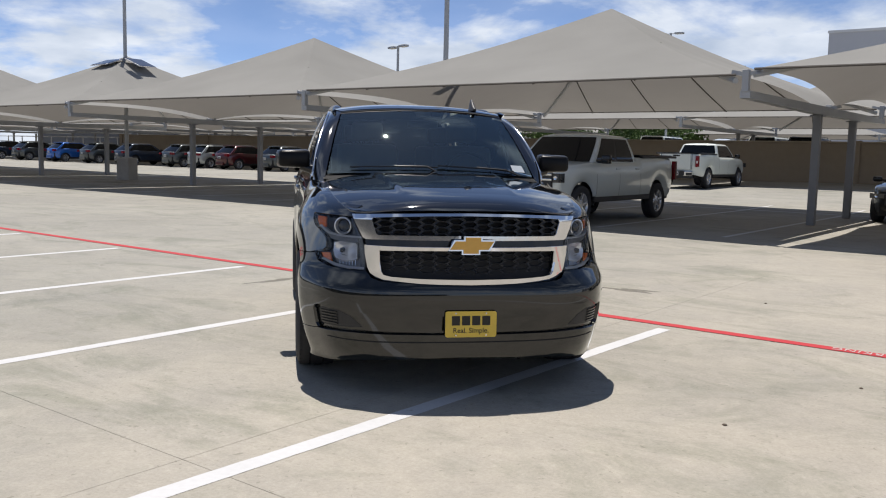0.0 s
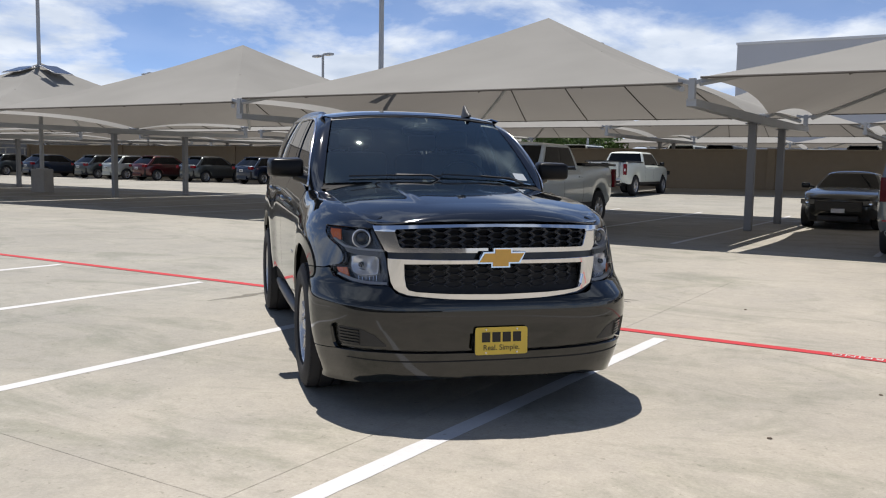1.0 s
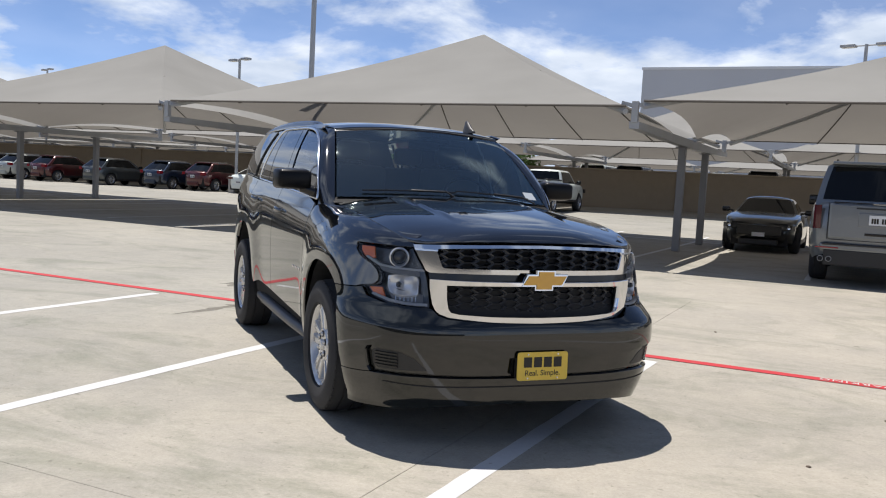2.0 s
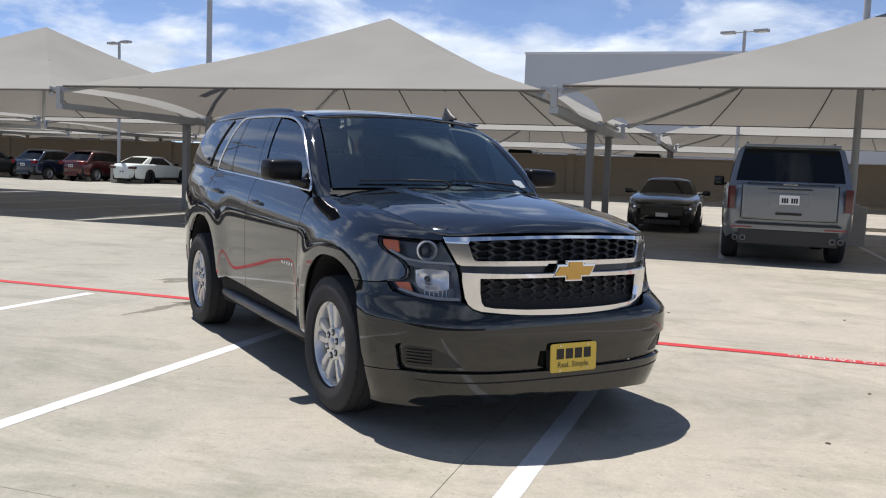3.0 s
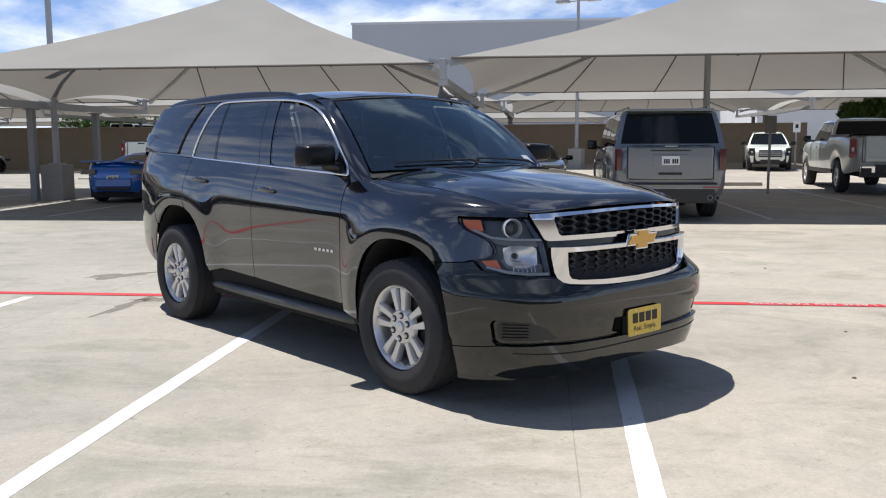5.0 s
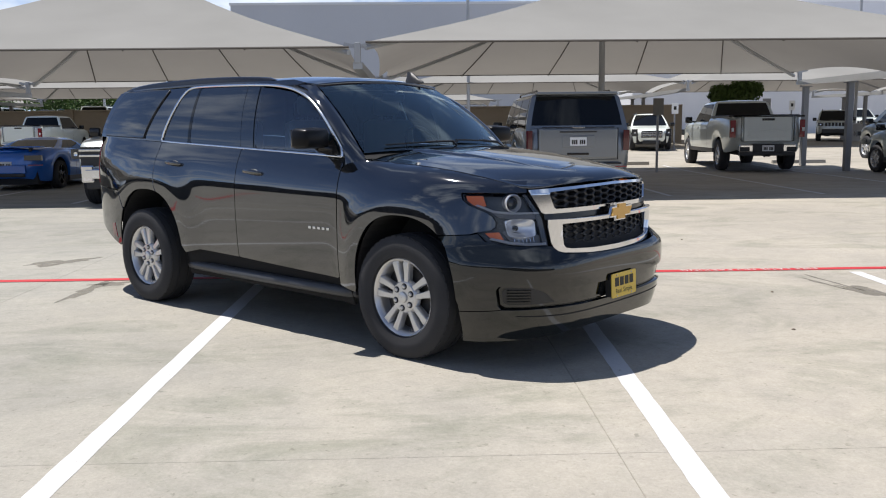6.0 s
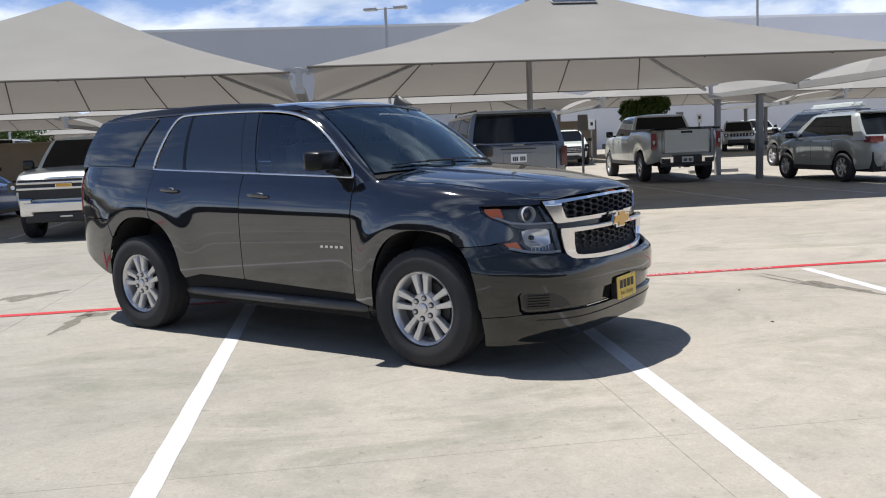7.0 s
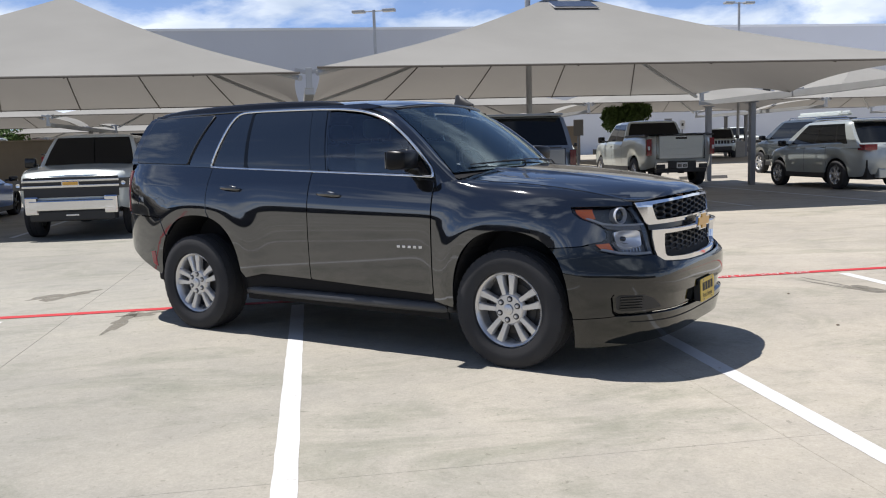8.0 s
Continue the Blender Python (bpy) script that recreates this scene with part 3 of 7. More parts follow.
M_BLUE_PAINT = car_paint("bright_blue_car_paint", (0.012, 0.12, 0.50), 0.2, 0.28, 0.08)
M_DARKBLUE_PAINT = car_paint("dark_blue_car_paint", (0.015, 0.028, 0.065), 0.3, 0.3, 0.1)
M_RED_PAINT = car_paint("dark_red_car_paint", (0.085, 0.008, 0.013), 0.3, 0.3, 0.1)
M_CHARCOAL_PAINT = car_paint("charcoal_car_paint", (0.009, 0.009, 0.011), 0.3, 0.3, 0.1)
M_CHROME = mat("chrome", (0.70, 0.71, 0.73), 0.06, 1.0)
M_SATIN_BRIGHT = mat("bright_trim", (0.78, 0.79, 0.80), 0.13, 1.0)
M_REFLECTOR = mat("lamp_reflector", (0.78, 0.79, 0.81), 0.15, 0.5)
M_SATIN = mat("satin_chrome", (0.62, 0.63, 0.65), 0.22, 1.0)
M_RIM = mat("silver_painted_alloy", (0.60, 0.60, 0.60), 0.26, 0.65, 0.4)
M_TYRE = mat("tyre_rubber", (0.034, 0.034, 0.036), 0.78, 0, 0, 6, 0.15, 0.3, 150, 0.3)
M_PLASTIC = mat("black_plastic", (0.020, 0.020, 0.021), 0.48, 0, 0, 8, 0.08, 0.15, 300)
M_GRILLE = mat("grille_plastic", (0.028, 0.029, 0.031), 0.30, 0, 0, 0, 0, 0, 0, 0.6)
M_PLASTIC_GLOSS = mat("gloss_black_plastic", (0.008, 0.008, 0.009), 0.16)
M_DARK = mat("dark_underbody", (0.018, 0.018, 0.019), 0.9)
M_INTERIOR = mat("dark_grey_upholstery", (0.13, 0.13, 0.128), 0.8, 0, 0, 5, 0.1)
M_LAMP_BACK = mat("lamp_housing", (0.075, 0.08, 0.085), 0.25, 0.15)
M_LAMP_GREY = mat("lamp_grey_bezel", (0.13, 0.133, 0.137), 0.3, 0.3)
M_GUIDE = mat("light_guide_plastic", (0.36, 0.37, 0.385), 0.38, 0.2)
M_LAMP_DARK = mat("dark_lamp_housing", (0.03, 0.032, 0.036), 0.08, 0.0, 0.6)
M_GREYBLUE_SILVER = car_paint("grey_blue_silver_paint", (0.180, 0.186, 0.210), 0.4, 0.28, 0.1)
M_TAIL_DARK = mat("smoked_red_lens", (0.075, 0.010, 0.014), 0.10, 0, 0.8)
M_AMBER = mat("amber_reflector", (0.78, 0.17, 0.030), 0.18, 0, 0.5)
M_RED_LENS = mat("red_lens", (0.22, 0.008, 0.016), 0.12, 0, 0.8)
M_GOLD = mat("gold_emblem", (0.66, 0.36, 0.06), 0.38, 0.35, 0.4, 40, 0.05)
M_PLATE_YELLOW = mat("yellow_plate", (0.72, 0.50, 0.065), 0.45, 0, 0, 14, 0.05, 0, 0, 0.5, 90, 0.03)
M_PLATE_WHITE = mat("white_plate", (0.70, 0.71, 0.72), 0.5)
M_INK = mat("dark_ink", (0.02, 0.017, 0.012), 0.6)
M_STICKER = mat("sticker", (0.40, 0.44, 0.47), 0.5)
M_DISC = mat("brake_disc", (0.045, 0.043, 0.042), 0.5, 0.5, 0, 8, 0.2)
G_SCREEN = glass("windscreen_glass", (0.80, 0.93, 0.91), 2.3, 0.012, (0.86, 1.0, 0.99))
G_FRONT = glass("front_side_glass", (0.55, 0.68, 0.68), 1.95)
G_LENS = glass("lamp_lens", (0.95, 0.96, 0.97), 1.27)
M_PRIVACY = mat("privacy_glass", (0.009, 0.013, 0.020), 0.015, 0, 0, 0, 0, 0, 0, 1.0)
M_TINTED = mat("tinted_glass", (0.006, 0.007, 0.008), 0.02, 0, 0, 0, 0, 0, 0, 0.3)
M_MIRROR_CAP = mat("mirror_cap", (0.007, 0.007, 0.008), 0.30, 0, 0, 0, 0, 0, 0, 0.18)
M_NOSING = mat("satin_dark_trim", (0.055, 0.056, 0.058), 0.42, 0, 0, 20, 0.08, 0.1, 200, 0.4)
M_BUMPER = car_paint("bumper_gloss_black", (0.0065, 0.0072, 0.0068), 0.0, 0.06, 0.0, 0.02, 1.64)
M_BOARD = mat("running_board_rubber", (0.012, 0.012, 0.013), 0.7, 0, 0, 30, 0.1, 0.2, 300, 0.15)


# ---- curved panels ----
def panel_mesh(name, outline, surface, material, du=0.035, dv=0.03, flange=0.014, mirror=False, lift=0.0, centre=(0, 1.5, 0.75)):
    """A sheet cut to an outline (u, v), bent onto surface(u, v) and given a returned edge. Normals follow the surface."""
    bm = bmesh.new()
    f = bm.faces.new([bm.verts.new((u, v, 0)) for u, v in outline])
    f.normal_update()
    bmesh.ops.triangulate(bm, faces=[f])
    us, vs = [p[0] for p in outline], [p[1] for p in outline]
    for k, (lo, hi, d) in enumerate(((min(us), max(us), du), (min(vs), max(vs), dv))):
        n = max(1, int((hi - lo) / d))
        for i in range(1, n):
            co, no = [0, 0, 0], [0, 0, 0]
            co[k], no[k] = lo + (hi - lo) * i / n, 1
            bmesh.ops.bisect_plane(bm, geom=bm.verts[:] + bm.edges[:] + bm.faces[:], dist=1e-6, plane_co=co, plane_no=no)
    bmesh.ops.remove_doubles(bm, verts=bm.verts[:], dist=1e-5)
    bm.verts.index_update()
    c = Vector(centre)
    e = 0.004
    pos, nor = [], []
    for v in bm.verts:
        u, w = v.co.x, v.co.y
        p = Vector(surface(u, w))
        a = Vector(surface(u + e, w)) - Vector(surface(u - e, w))
        b = Vector(surface(u, w + e)) - Vector(surface(u, w - e))
        nn = a.cross(b)
        nn = nn.normalized() if nn.length > 1e-12 else Vector((0, 0, 1))
        out = Vector((p.x - c.x, (p.y - c.y) * 0.45, p.z - c.z))
        if nn.dot(out) < 0:
            nn = -nn
        pos.append(p + nn * lift)
        nor.append(nn)
    verts, norms = [p.copy() for p in pos], [q.copy() for q in nor]
    faces = []
    for f in bm.faces:
        ids = [v.index for v in f.verts]
        fn = (pos[ids[1]] - pos[ids[0]]).cross(pos[ids[2]] - pos[ids[0]])
        if fn.dot(nor[ids[0]]) < 0:
            ids.reverse()
        faces.append(ids)
    if flange:
        for ed in bm.edges:
            if len(ed.link_faces) == 1:
                i, j = ed.verts[0].index, ed.verts[1].index
                mid = sum((pos[v.index] for v in ed.link_faces[0].verts), Vector()) / len(ed.link_faces[0].verts)
                side = (pos[j] - pos[i]).cross(nor[i])
                if side.length < 1e-9:
                    continue
                side.normalize()
                if side.dot(mid - pos[i]) > 0:
                    side = -side
                k = len(verts)
                verts += [pos[i].copy(), pos[j].copy(), pos[j] - nor[j] * flange, pos[i] - nor[i] * flange]
                norms += [(side + nor[i] * 0.7).normalized()] * 2 + [side] * 2
                ids = [k, k + 1, k + 2, k + 3]
                fn = (verts[k + 1] - verts[k]).cross(verts[k + 2] - verts[k])
                if fn.dot(side) < 0:
                    ids.reverse()
                faces.append(ids)
    bm.free()
    if mirror:
        for p in verts:
            p.x = -p.x
        norms = [Vector((-q.x, q.y, q.z)) for q in norms]
        faces = [ids[::-1] for ids in faces]
    me = bpy.data.meshes.new(name)
    me.from_pydata([tuple(p) for p in verts], [], faces)
    me.polygons.foreach_set("use_smooth", [True] * len(me.polygons))
    me.update()
    me.normals_split_custom_set_from_vertices([tuple(q) for q in norms])
    me.materials.append(material)
    return me


def rounded(pts, r=0.03, n=4):
    """Round the corners of an outline."""
    out = []
    m = len(pts)
    for i in range(m):
        p, a, b = Vector(pts[i]), Vector(pts[i - 1]), Vector(pts[(i + 1) % m])
        k = min(r, (a - p).length * 0.45, (b - p).length * 0.45)
        p0, p1 = p + (a - p).normalized() * k, p + (b - p).normalized() * k
        for j in range(n + 1):
            t = j / n
            q = p0 * (1 - t) ** 2 + p * 2 * t * (1 - t) + p1 * t * t
            out.append((q.x, q.y))
    return out


def arc(cy, cz, r, a0, a1, n=22, ry=None):
    return [(cy + (ry or r) * math.cos(radians(a0 + (a1 - a0) * i / n)), cz + r * math.sin(radians(a0 + (a1 - a0) * i / n))) for i in range(n + 1)]


# ---- wheels ----
def build_wheel_meshes(radius, width, rim_r, spokes=5, twin=True, tyre_mat=None, rim_mat=None, tread=True):
    """Meshes of a wheel whose outer face looks to -x: tyre, rim, lug nut, disc."""
    h = width / 2
    bm = bmesh.new()
    prof = [(-h * 0.72, rim_r + 0.004), (-h * 0.93, rim_r + 0.012), (-h * 1.0, rim_r + 0.05), (-h * 1.02, (rim_r + radius) / 2), (-h * 0.97, radius - 0.04),
            (-h * 0.86, radius - 0.014), (-h * 0.66, radius - 0.003), (-h * 0.36, radius), (-h * 0.33, radius - 0.009), (-h * 0.30, radius - 0.009), (-h * 0.27, radius),
            (h * 0.27, radius), (h * 0.30, radius - 0.009), (h * 0.33, radius - 0.009), (h * 0.36, radius), (h * 0.66, radius - 0.003),
            (h * 0.86, radius - 0.014), (h * 0.97, radius - 0.04), (h * 1.02, (rim_r + radius) / 2), (h * 0.93, rim_r + 0.012), (h * 0.7, rim_r)]
    add_lathe(bm, prof, "x", 64)
    if tread:
        # shoulder blocks
        for k in range(44):
            t = 2 * math.pi * k / 44
            for s in (-1, 1):
                m = Matrix.Rotation(t, 4, "X") @ Matrix.Translation((s * h * 0.77, 0, radius - 0.0145))
                add_box(bm, -h * 0.06, h * 0.06, -0.020, 0.020, -0.010, 0.0085, 0, m)
    tyre = finish("tyre", bm, tyre_mat or M_TYRE, 35)
    bm = bmesh.new()
    lip = -h * 0.80
    add_lathe(bm, [(-h * 0.72, rim_r + 0.006), (lip, rim_r + 0.006), (lip - 0.004, rim_r), (lip + 0.006, rim_r - 0.014), (lip + 0.04, rim_r - 0.024), (h * 0.3, rim_r - 0.045), (h * 0.8, rim_r - 0.03)], "x", 56)
    # hub
    add_lathe(bm, [(lip + 0.050, rim_r * 0.47), (lip + 0.024, rim_r * 0.44), (lip + 0.012, rim_r * 0.385), (lip + 0.010, rim_r * 0.15), (lip + 0.0, rim_r * 0.135), (lip - 0.004, rim_r * 0.10), (lip - 0.004, 0.002)], "x", 30)
    # spokes
    for k in range(spokes):
        for s in ((-1, 1) if twin else (0,)):
            base = 2 * math.pi * k / spokes + radians(4)
            w0, w1 = (rim_r * 0.120, rim_r * 0.150) if twin else (rim_r * 0.17, rim_r * 0.2)
            spread0, spread1 = s * rim_r * 0.085, s * rim_r * 0.200
            quad = []
            for rr, w, off, x in ((rim_r * 0.27, w0, spread0, lip + 0.020), (rim_r * 0.66, w1 * 1.0, (spread0 + spread1) * 0.55, lip + 0.012), (rim_r * 0.86, w1 * 1.22, spread1 * 0.92, lip + 0.008), (rim_r * 0.985, w1 * 1.42, spread1, lip + 0.014)):
                ring = []
                for dx, dw in ((0.045, -1.06), (0.005, -1.0), (0.0, -0.80), (0.0, 0.80), (0.005, 1.0), (0.045, 1.06)):
                    ring.append(bm.verts.new(Matrix.Rotation(base, 4, "X") @ Vector((x + dx, off + dw * w / 2 * 1.1, rr))))
                quad.append(ring)
            for r0, r1 in zip(quad, quad[1:]):
                for i in range(5):
                    bm.faces.new((r0[i], r0[i + 1], r1[i + 1], r1[i]))
    rim = finish("rim", bm, rim_mat or M_RIM, 40)
    bm = bmesh.new()
    add_lathe(bm, [(lip + 0.018, 0.0135), (lip + 0.003, 0.013), (lip - 0.002, 0.009), (lip - 0.002, 0.001)], "x", 10)
    nut = finish("lug_nut", bm, M_RIM, 40)
    # brake disc, widened and blackened to stand for the shade behind the spokes
    bm = bmesh.new()
    add_lathe(bm, [(lip + 0.075, 0.04), (lip + 0.075, rim_r * 0.70), (lip + 0.085, rim_r * 0.70), (lip + 0.095, rim_r * 0.92), (lip + 0.11, rim_r * 0.92), (lip + 0.11, 0.04)], "x", 40)
    disc = finish("brake_disc", bm, M_DISC, 40)
    # flat dark ring round a nut, painting in the shade of its pocket
    bm = bmesh.new()
    add_lathe(bm, [(lip + 0.014, 0.021), (lip + 0.0075, 0.0195), (lip + 0.0075, 0.012)], "x", 16)
    pocket = finish("lug_pocket", bm, M_DARK, 40)
    return tyre, rim, nut, disc, rim_r, pocket


def put_wheel(parent, x, y, z, meshes, turn=0.0, lugs=6, spin=0.0, steer=0.0):
    """A wheel under its vehicle; side from the sign of x."""
    tyre, rim, nut, disc, rim_r, pocket = meshes
    w = part("wheel", tyre, None, parent)
    m = pose(x, y, z, 0, 0, steer) @ (Matrix.Identity(4) if x < 0 else Matrix.Rotation(math.pi, 4, "Z")) @ Matrix.Rotation(spin, 4, "X")
    w.matrix_basis = m
    part("rim", rim, None, w, "silver alloy rim")
    part("brake_disc", disc, None, w)
    for k in range(lugs):
        o = part("lug_nut", nut, None, w)
        o.matrix_basis = Matrix.Rotation(2 * math.pi * k / lugs + 0.3, 4, "X") @ Matrix.Translation((0, 0, rim_r * 0.285))
        o2 = part("lug_pocket", pocket, None, w)
        o2.matrix_basis = o.matrix_basis.copy()
    return w


# ---- the black sport utility vehicle: x across, front towards -y, front axle at y = 0 ----
SUV_X = 0.018                                   # centre line of the vehicle
WHEEL_F, WHEEL_R = 0.0, 2.95                    # axles
ARCH_F = (0.0, 0.40, 0.440, 0.415, 0.507)       # wheel opening: centre y, z, reach to the front, reach to the rear, height
ARCH_R = (2.885, 0.42, 0.480, 0.470, 0.535)
W_DOOR = smooth_curve([0.20, 0.32, 0.45, 0.60, 0.72, 0.80, 0.89, 0.965, 1.02, 1.07, 1.115, 1.155, 1.19, 1.235, 1.28, 1.38],
                      [0.880, 0.918, 0.943, 0.9560, 0.9615, 0.9640, 0.9650, 0.9640, 0.9605, 0.951, 0.938, 0.923, 0.907, 0.888, 0.868, 0.830])
W_FENDER = smooth_curve([0.20, 0.32, 0.45, 0.60, 0.72, 0.80, 0.88, 0.95, 1.02, 1.08, 1.13, 1.17, 1.200, 1.218, 1.229],
                        [0.890, 0.925, 0.948, 0.961, 0.9655, 0.967, 0.966, 0.962, 0.953, 0.940, 0.922, 0.899, 0.866, 0.828, 0.770])
W_NOSE = smooth_curve([0.20, 0.32, 0.45, 0.56, 0.63, 0.68, 0.74, 0.80, 0.88, 0.95, 1.02, 1.08, 1.13, 1.17, 1.200, 1.218, 1.229],
                      [0.905, 0.937, 0.958, 0.968, 0.970, 0.969, 0.966, 0.962, 0.956, 0.950, 0.943, 0.932, 0.916, 0.896, 0.864, 0.828, 0.770])
F_FRONT = smooth_curve([0.18, 0.24, 0.32, 0.40, 0.50, 0.60, 0.650, 0.70, 0.74, 0.78, 0.84, 0.94, 1.03, 1.08, 1.12, 1.15],
                       [-0.948, -0.958, -0.970, -0.980, -0.988, -0.991, -0.986, -0.964, -0.946, -0.938, -0.931, -0.922, -0.910, -0.898, -0.868, -0.82])
JOIN = 0.05
DROP = smooth_curve([-1.0, -0.75, -0.45, 0.0, 0.45], [-0.128, -0.105, -0.070, -0.024, 0.0])
BELT0, BELT1 = 1.249, 0.0405


def belt(y):
    return BELT0 + BELT1 * (y - 0.6)


PLAN_N = 2.75                                   # squareness of the nose seen from above
ARC_T = [i / 400 * math.pi / 2 for i in range(401)]
ARC_X = [math.sin(t) ** (2 / PLAN_N) for t in ARC_T]
ARC_Y = [1 - math.cos(t) ** (2 / PLAN_N) for t in ARC_T]
ARC_S = [0.0]
for i in range(400):
    ARC_S.append(ARC_S[-1] + math.hypot(ARC_X[i + 1] - ARC_X[i], ARC_Y[i + 1] - ARC_Y[i]))
ARC_LEN = ARC_S[-1]


PLAN_BY_Z = smooth_curve([0.18, 0.30, 0.55, 0.645, 0.70, 0.75, 0.82, 1.0], [3.5, 3.8, 4.0, 3.95, 3.45, 3.0, 2.88, 2.75])


def at_x(x, z=1.0):
    """Place along the nose where it is the share x of the half width, at height z."""
    return float(np.interp(math.asin(x ** (PLAN_BY_Z(z) / 2)), ARC_T, ARC_S))


def at_y(y, z=1.0):
    if y >= JOIN:
        return ARC_LEN + y - JOIN
    f = F_FRONT(z)
    q = 1 - min(max((y - f) / (JOIN - f), 0), 1)
    return float(np.interp(math.acos(q ** (PLAN_BY_Z(z) / 2)), ARC_T, ARC_S))


def xz(x, z):
    return (at_x(x, z), z)


def yz(y, z):
    return (at_y(y, z), z)


def arch_reach(y, z, arch):
    """1 on the edge of a wheel opening, growing outwards."""
    cy, cz, a, b, h = arch
    u = (y - cy) / (b if y > cy else a)
    v = max(z - cz, 0) / h
    return (abs(u) ** 2.4 + v ** 2.4) ** (1 / 2.4)


def arch_edge(arch, a0, a1, n=20):
    """Points (y, z) along a wheel opening, from angle a0 to a1; 0 is its front, 180 its rear."""
    cy, cz, a, b, h = arch
    out = []
    for i in range(n + 1):
        t = radians(a0 + (a1 - a0) * i / n)
        c, sn = math.cos(t), max(math.sin(t), 0.0)
        out.append((cy - (a if c > 0 else b) * math.copysign(abs(c) ** (2 / 2.4), c), cz + h * sn ** (2 / 2.4)))
    return out


def flare(y, z):
    """How far the body swells round the wheel openings: a flat lip, then a soft fall into the side."""
    f = 0.0
    for arch, lip, fall, amp in ((ARCH_F, 1.11, 0.30, 0.032), (ARCH_R, 1.10, 0.38, 0.026)):
        r = arch_reach(y, z, arch)
        f = max(f, amp * (1.0 if r < lip else math.exp(-((r - lip) / fall) ** 2)))
    return f


def body_width(y, z):
    k = min(max((z - 0.98) / 0.17, 0), 1)
    zz = z - DROP(y) * k * k * (3 - 2 * k)
    t = min(max((y - 0.15) / 0.40, 0), 1)
    t = t * t * (3 - 2 * t)
    g = min(max((-0.10 - y) / 0.40, 0), 1)
    g = g * g * (3 - 2 * g)
    w = (W_FENDER(zz) * (1 - g) + W_NOSE(zz) * g) * (1 - t) + W_DOOR(z - BELT1 * max(y - 0.6, 0) * min(max((z - 0.9) / 0.3, 0), 1)) * t + flare(y, z)
    if y > 2.9:
        w -= 0.030 * min((y - 2.9) / 0.9, 1.2) ** 2
    if y > 3.45:
        q = min((y - 3.45) / 0.78, 0.999)
        w *= (1 - q ** 2.6) ** (1 / 2.6)
    return w


def body_surface(a, z):
    if a >= ARC_LEN:
        y = JOIN + a - ARC_LEN
        return (-body_width(y, z), y, z)
    t = float(np.interp(a, ARC_S, ARC_T))
    n = PLAN_BY_Z(z)
    f = F_FRONT(z)
    y = f + (JOIN - f) * (1 - math.cos(t) ** (2 / n))
    return (-math.sin(t) ** (2 / n) * body_width(y, z), y, z)


HOOD_Z = smooth_curve([-0.892, -0.875, -0.845, -0.79, -0.65, -0.35, 0.0, 0.35], [1.096, 1.118, 1.140, 1.162, 1.190, 1.228, 1.258, 1.288])
HOOD_EDGE = smooth_curve([-0.80, -0.74, -0.68, -0.55, -0.35, -0.1, 0.2, 0.46], [0.60, 0.66, 0.705, 0.745, 0.775, 0.79, 0.795, 0.775])


def nose_y(x, z):
    """Where the front of the body lies x from the centre line."""
    f = F_FRONT(z)
    return f + (JOIN - f) * float(np.interp(min(abs(x) / 0.955, 1), ARC_X, ARC_Y))


def fender_height(y, x):
    """Height of the fender's top where it is x from the centre line."""
    lo, hi = 1.0, 1.2285 + DROP(y)
    for _ in range(24):
        mid = (lo + hi) / 2
        f = F_FRONT(mid)
        xr = 1.0 if y >= JOIN else float(np.interp(min(max((y - f) / (JOIN - f), 0), 1), ARC_Y, ARC_X))
        if xr * body_width(y, mid) > x:
            lo = mid
        else:
            hi = mid
    return (lo + hi) / 2


EDGE_YS = [-0.78 + 0.05 * i for i in range(26)]
EDGE_Z = smooth_curve(EDGE_YS, [fender_height(y, HOOD_EDGE(y)) for y in EDGE_YS])


def hood_surface(x, y):
    q = abs(x) / 0.83
    z = HOOD_Z(y - (nose_y(x, 1.10) - nose_y(0, 1.10)) * max(0.0, min(1.0, (0.1 - y) / 0.8)))
    z -= 0.014 * q ** 2.2
    # raised centre with a crease along each flank, fading towards the lip
    ridge = 0.33 + 0.12 * min(max((y + 0.85) / 1.2, 0), 1)
    fade = min(max((y + 0.62) / 0.60, 0), 1)
    z += fade * (0.016 / (1 + math.exp((abs(x) - ridge) / 0.009)) + 0.005 * math.exp(-((abs(x) - ridge + 0.01) / 0.022) ** 2))
    # a second, fainter crease along the hood's edge
    z += 0.004 * min(max((y + 0.70) / 0.5, 0), 1) / (1 + math.exp((abs(x) - HOOD_EDGE(y) + 0.085) / 0.008))
    e = min(abs(x) / HOOD_EDGE(y), 1.05)
    k = e ** 3.4
    e0 = EDGE_Z(y) + 0.003 - 1.090
    edge = 1.090 + (e0 + math.sqrt(e0 * e0 + 0.0003)) / 2
    return (x, y, z * (1 - k) + edge * k)


def glass_width(y, z):
    b = belt(y)
    t = (z - b) / (1.78 - b)
    w = 0.868 - 0.060 * t - 0.110 * t * abs(t)
    if y > 1.0:
        w -= 0.010 * (y - 1.0) / 2
    if y > 3.0:
        w -= 0.030 * ((y - 3.0) / 0.8) ** 2
    return w


def cabin_surface(y, z):
    return (-glass_width(y, z), y, z)


ROOF_Z = smooth_curve([0.95, 1.05, 1.2, 1.6, 2.4, 3.2, 3.6, 3.9], [1.762, 1.786, 1.812, 1.838, 1.846, 1.838, 1.820, 1.785])


def roof_surface(x, y):
    q = abs(x) / 0.70
    return (x, y, ROOF_Z(y - 0.05 * q * q) - 0.052 * q ** 2.6)


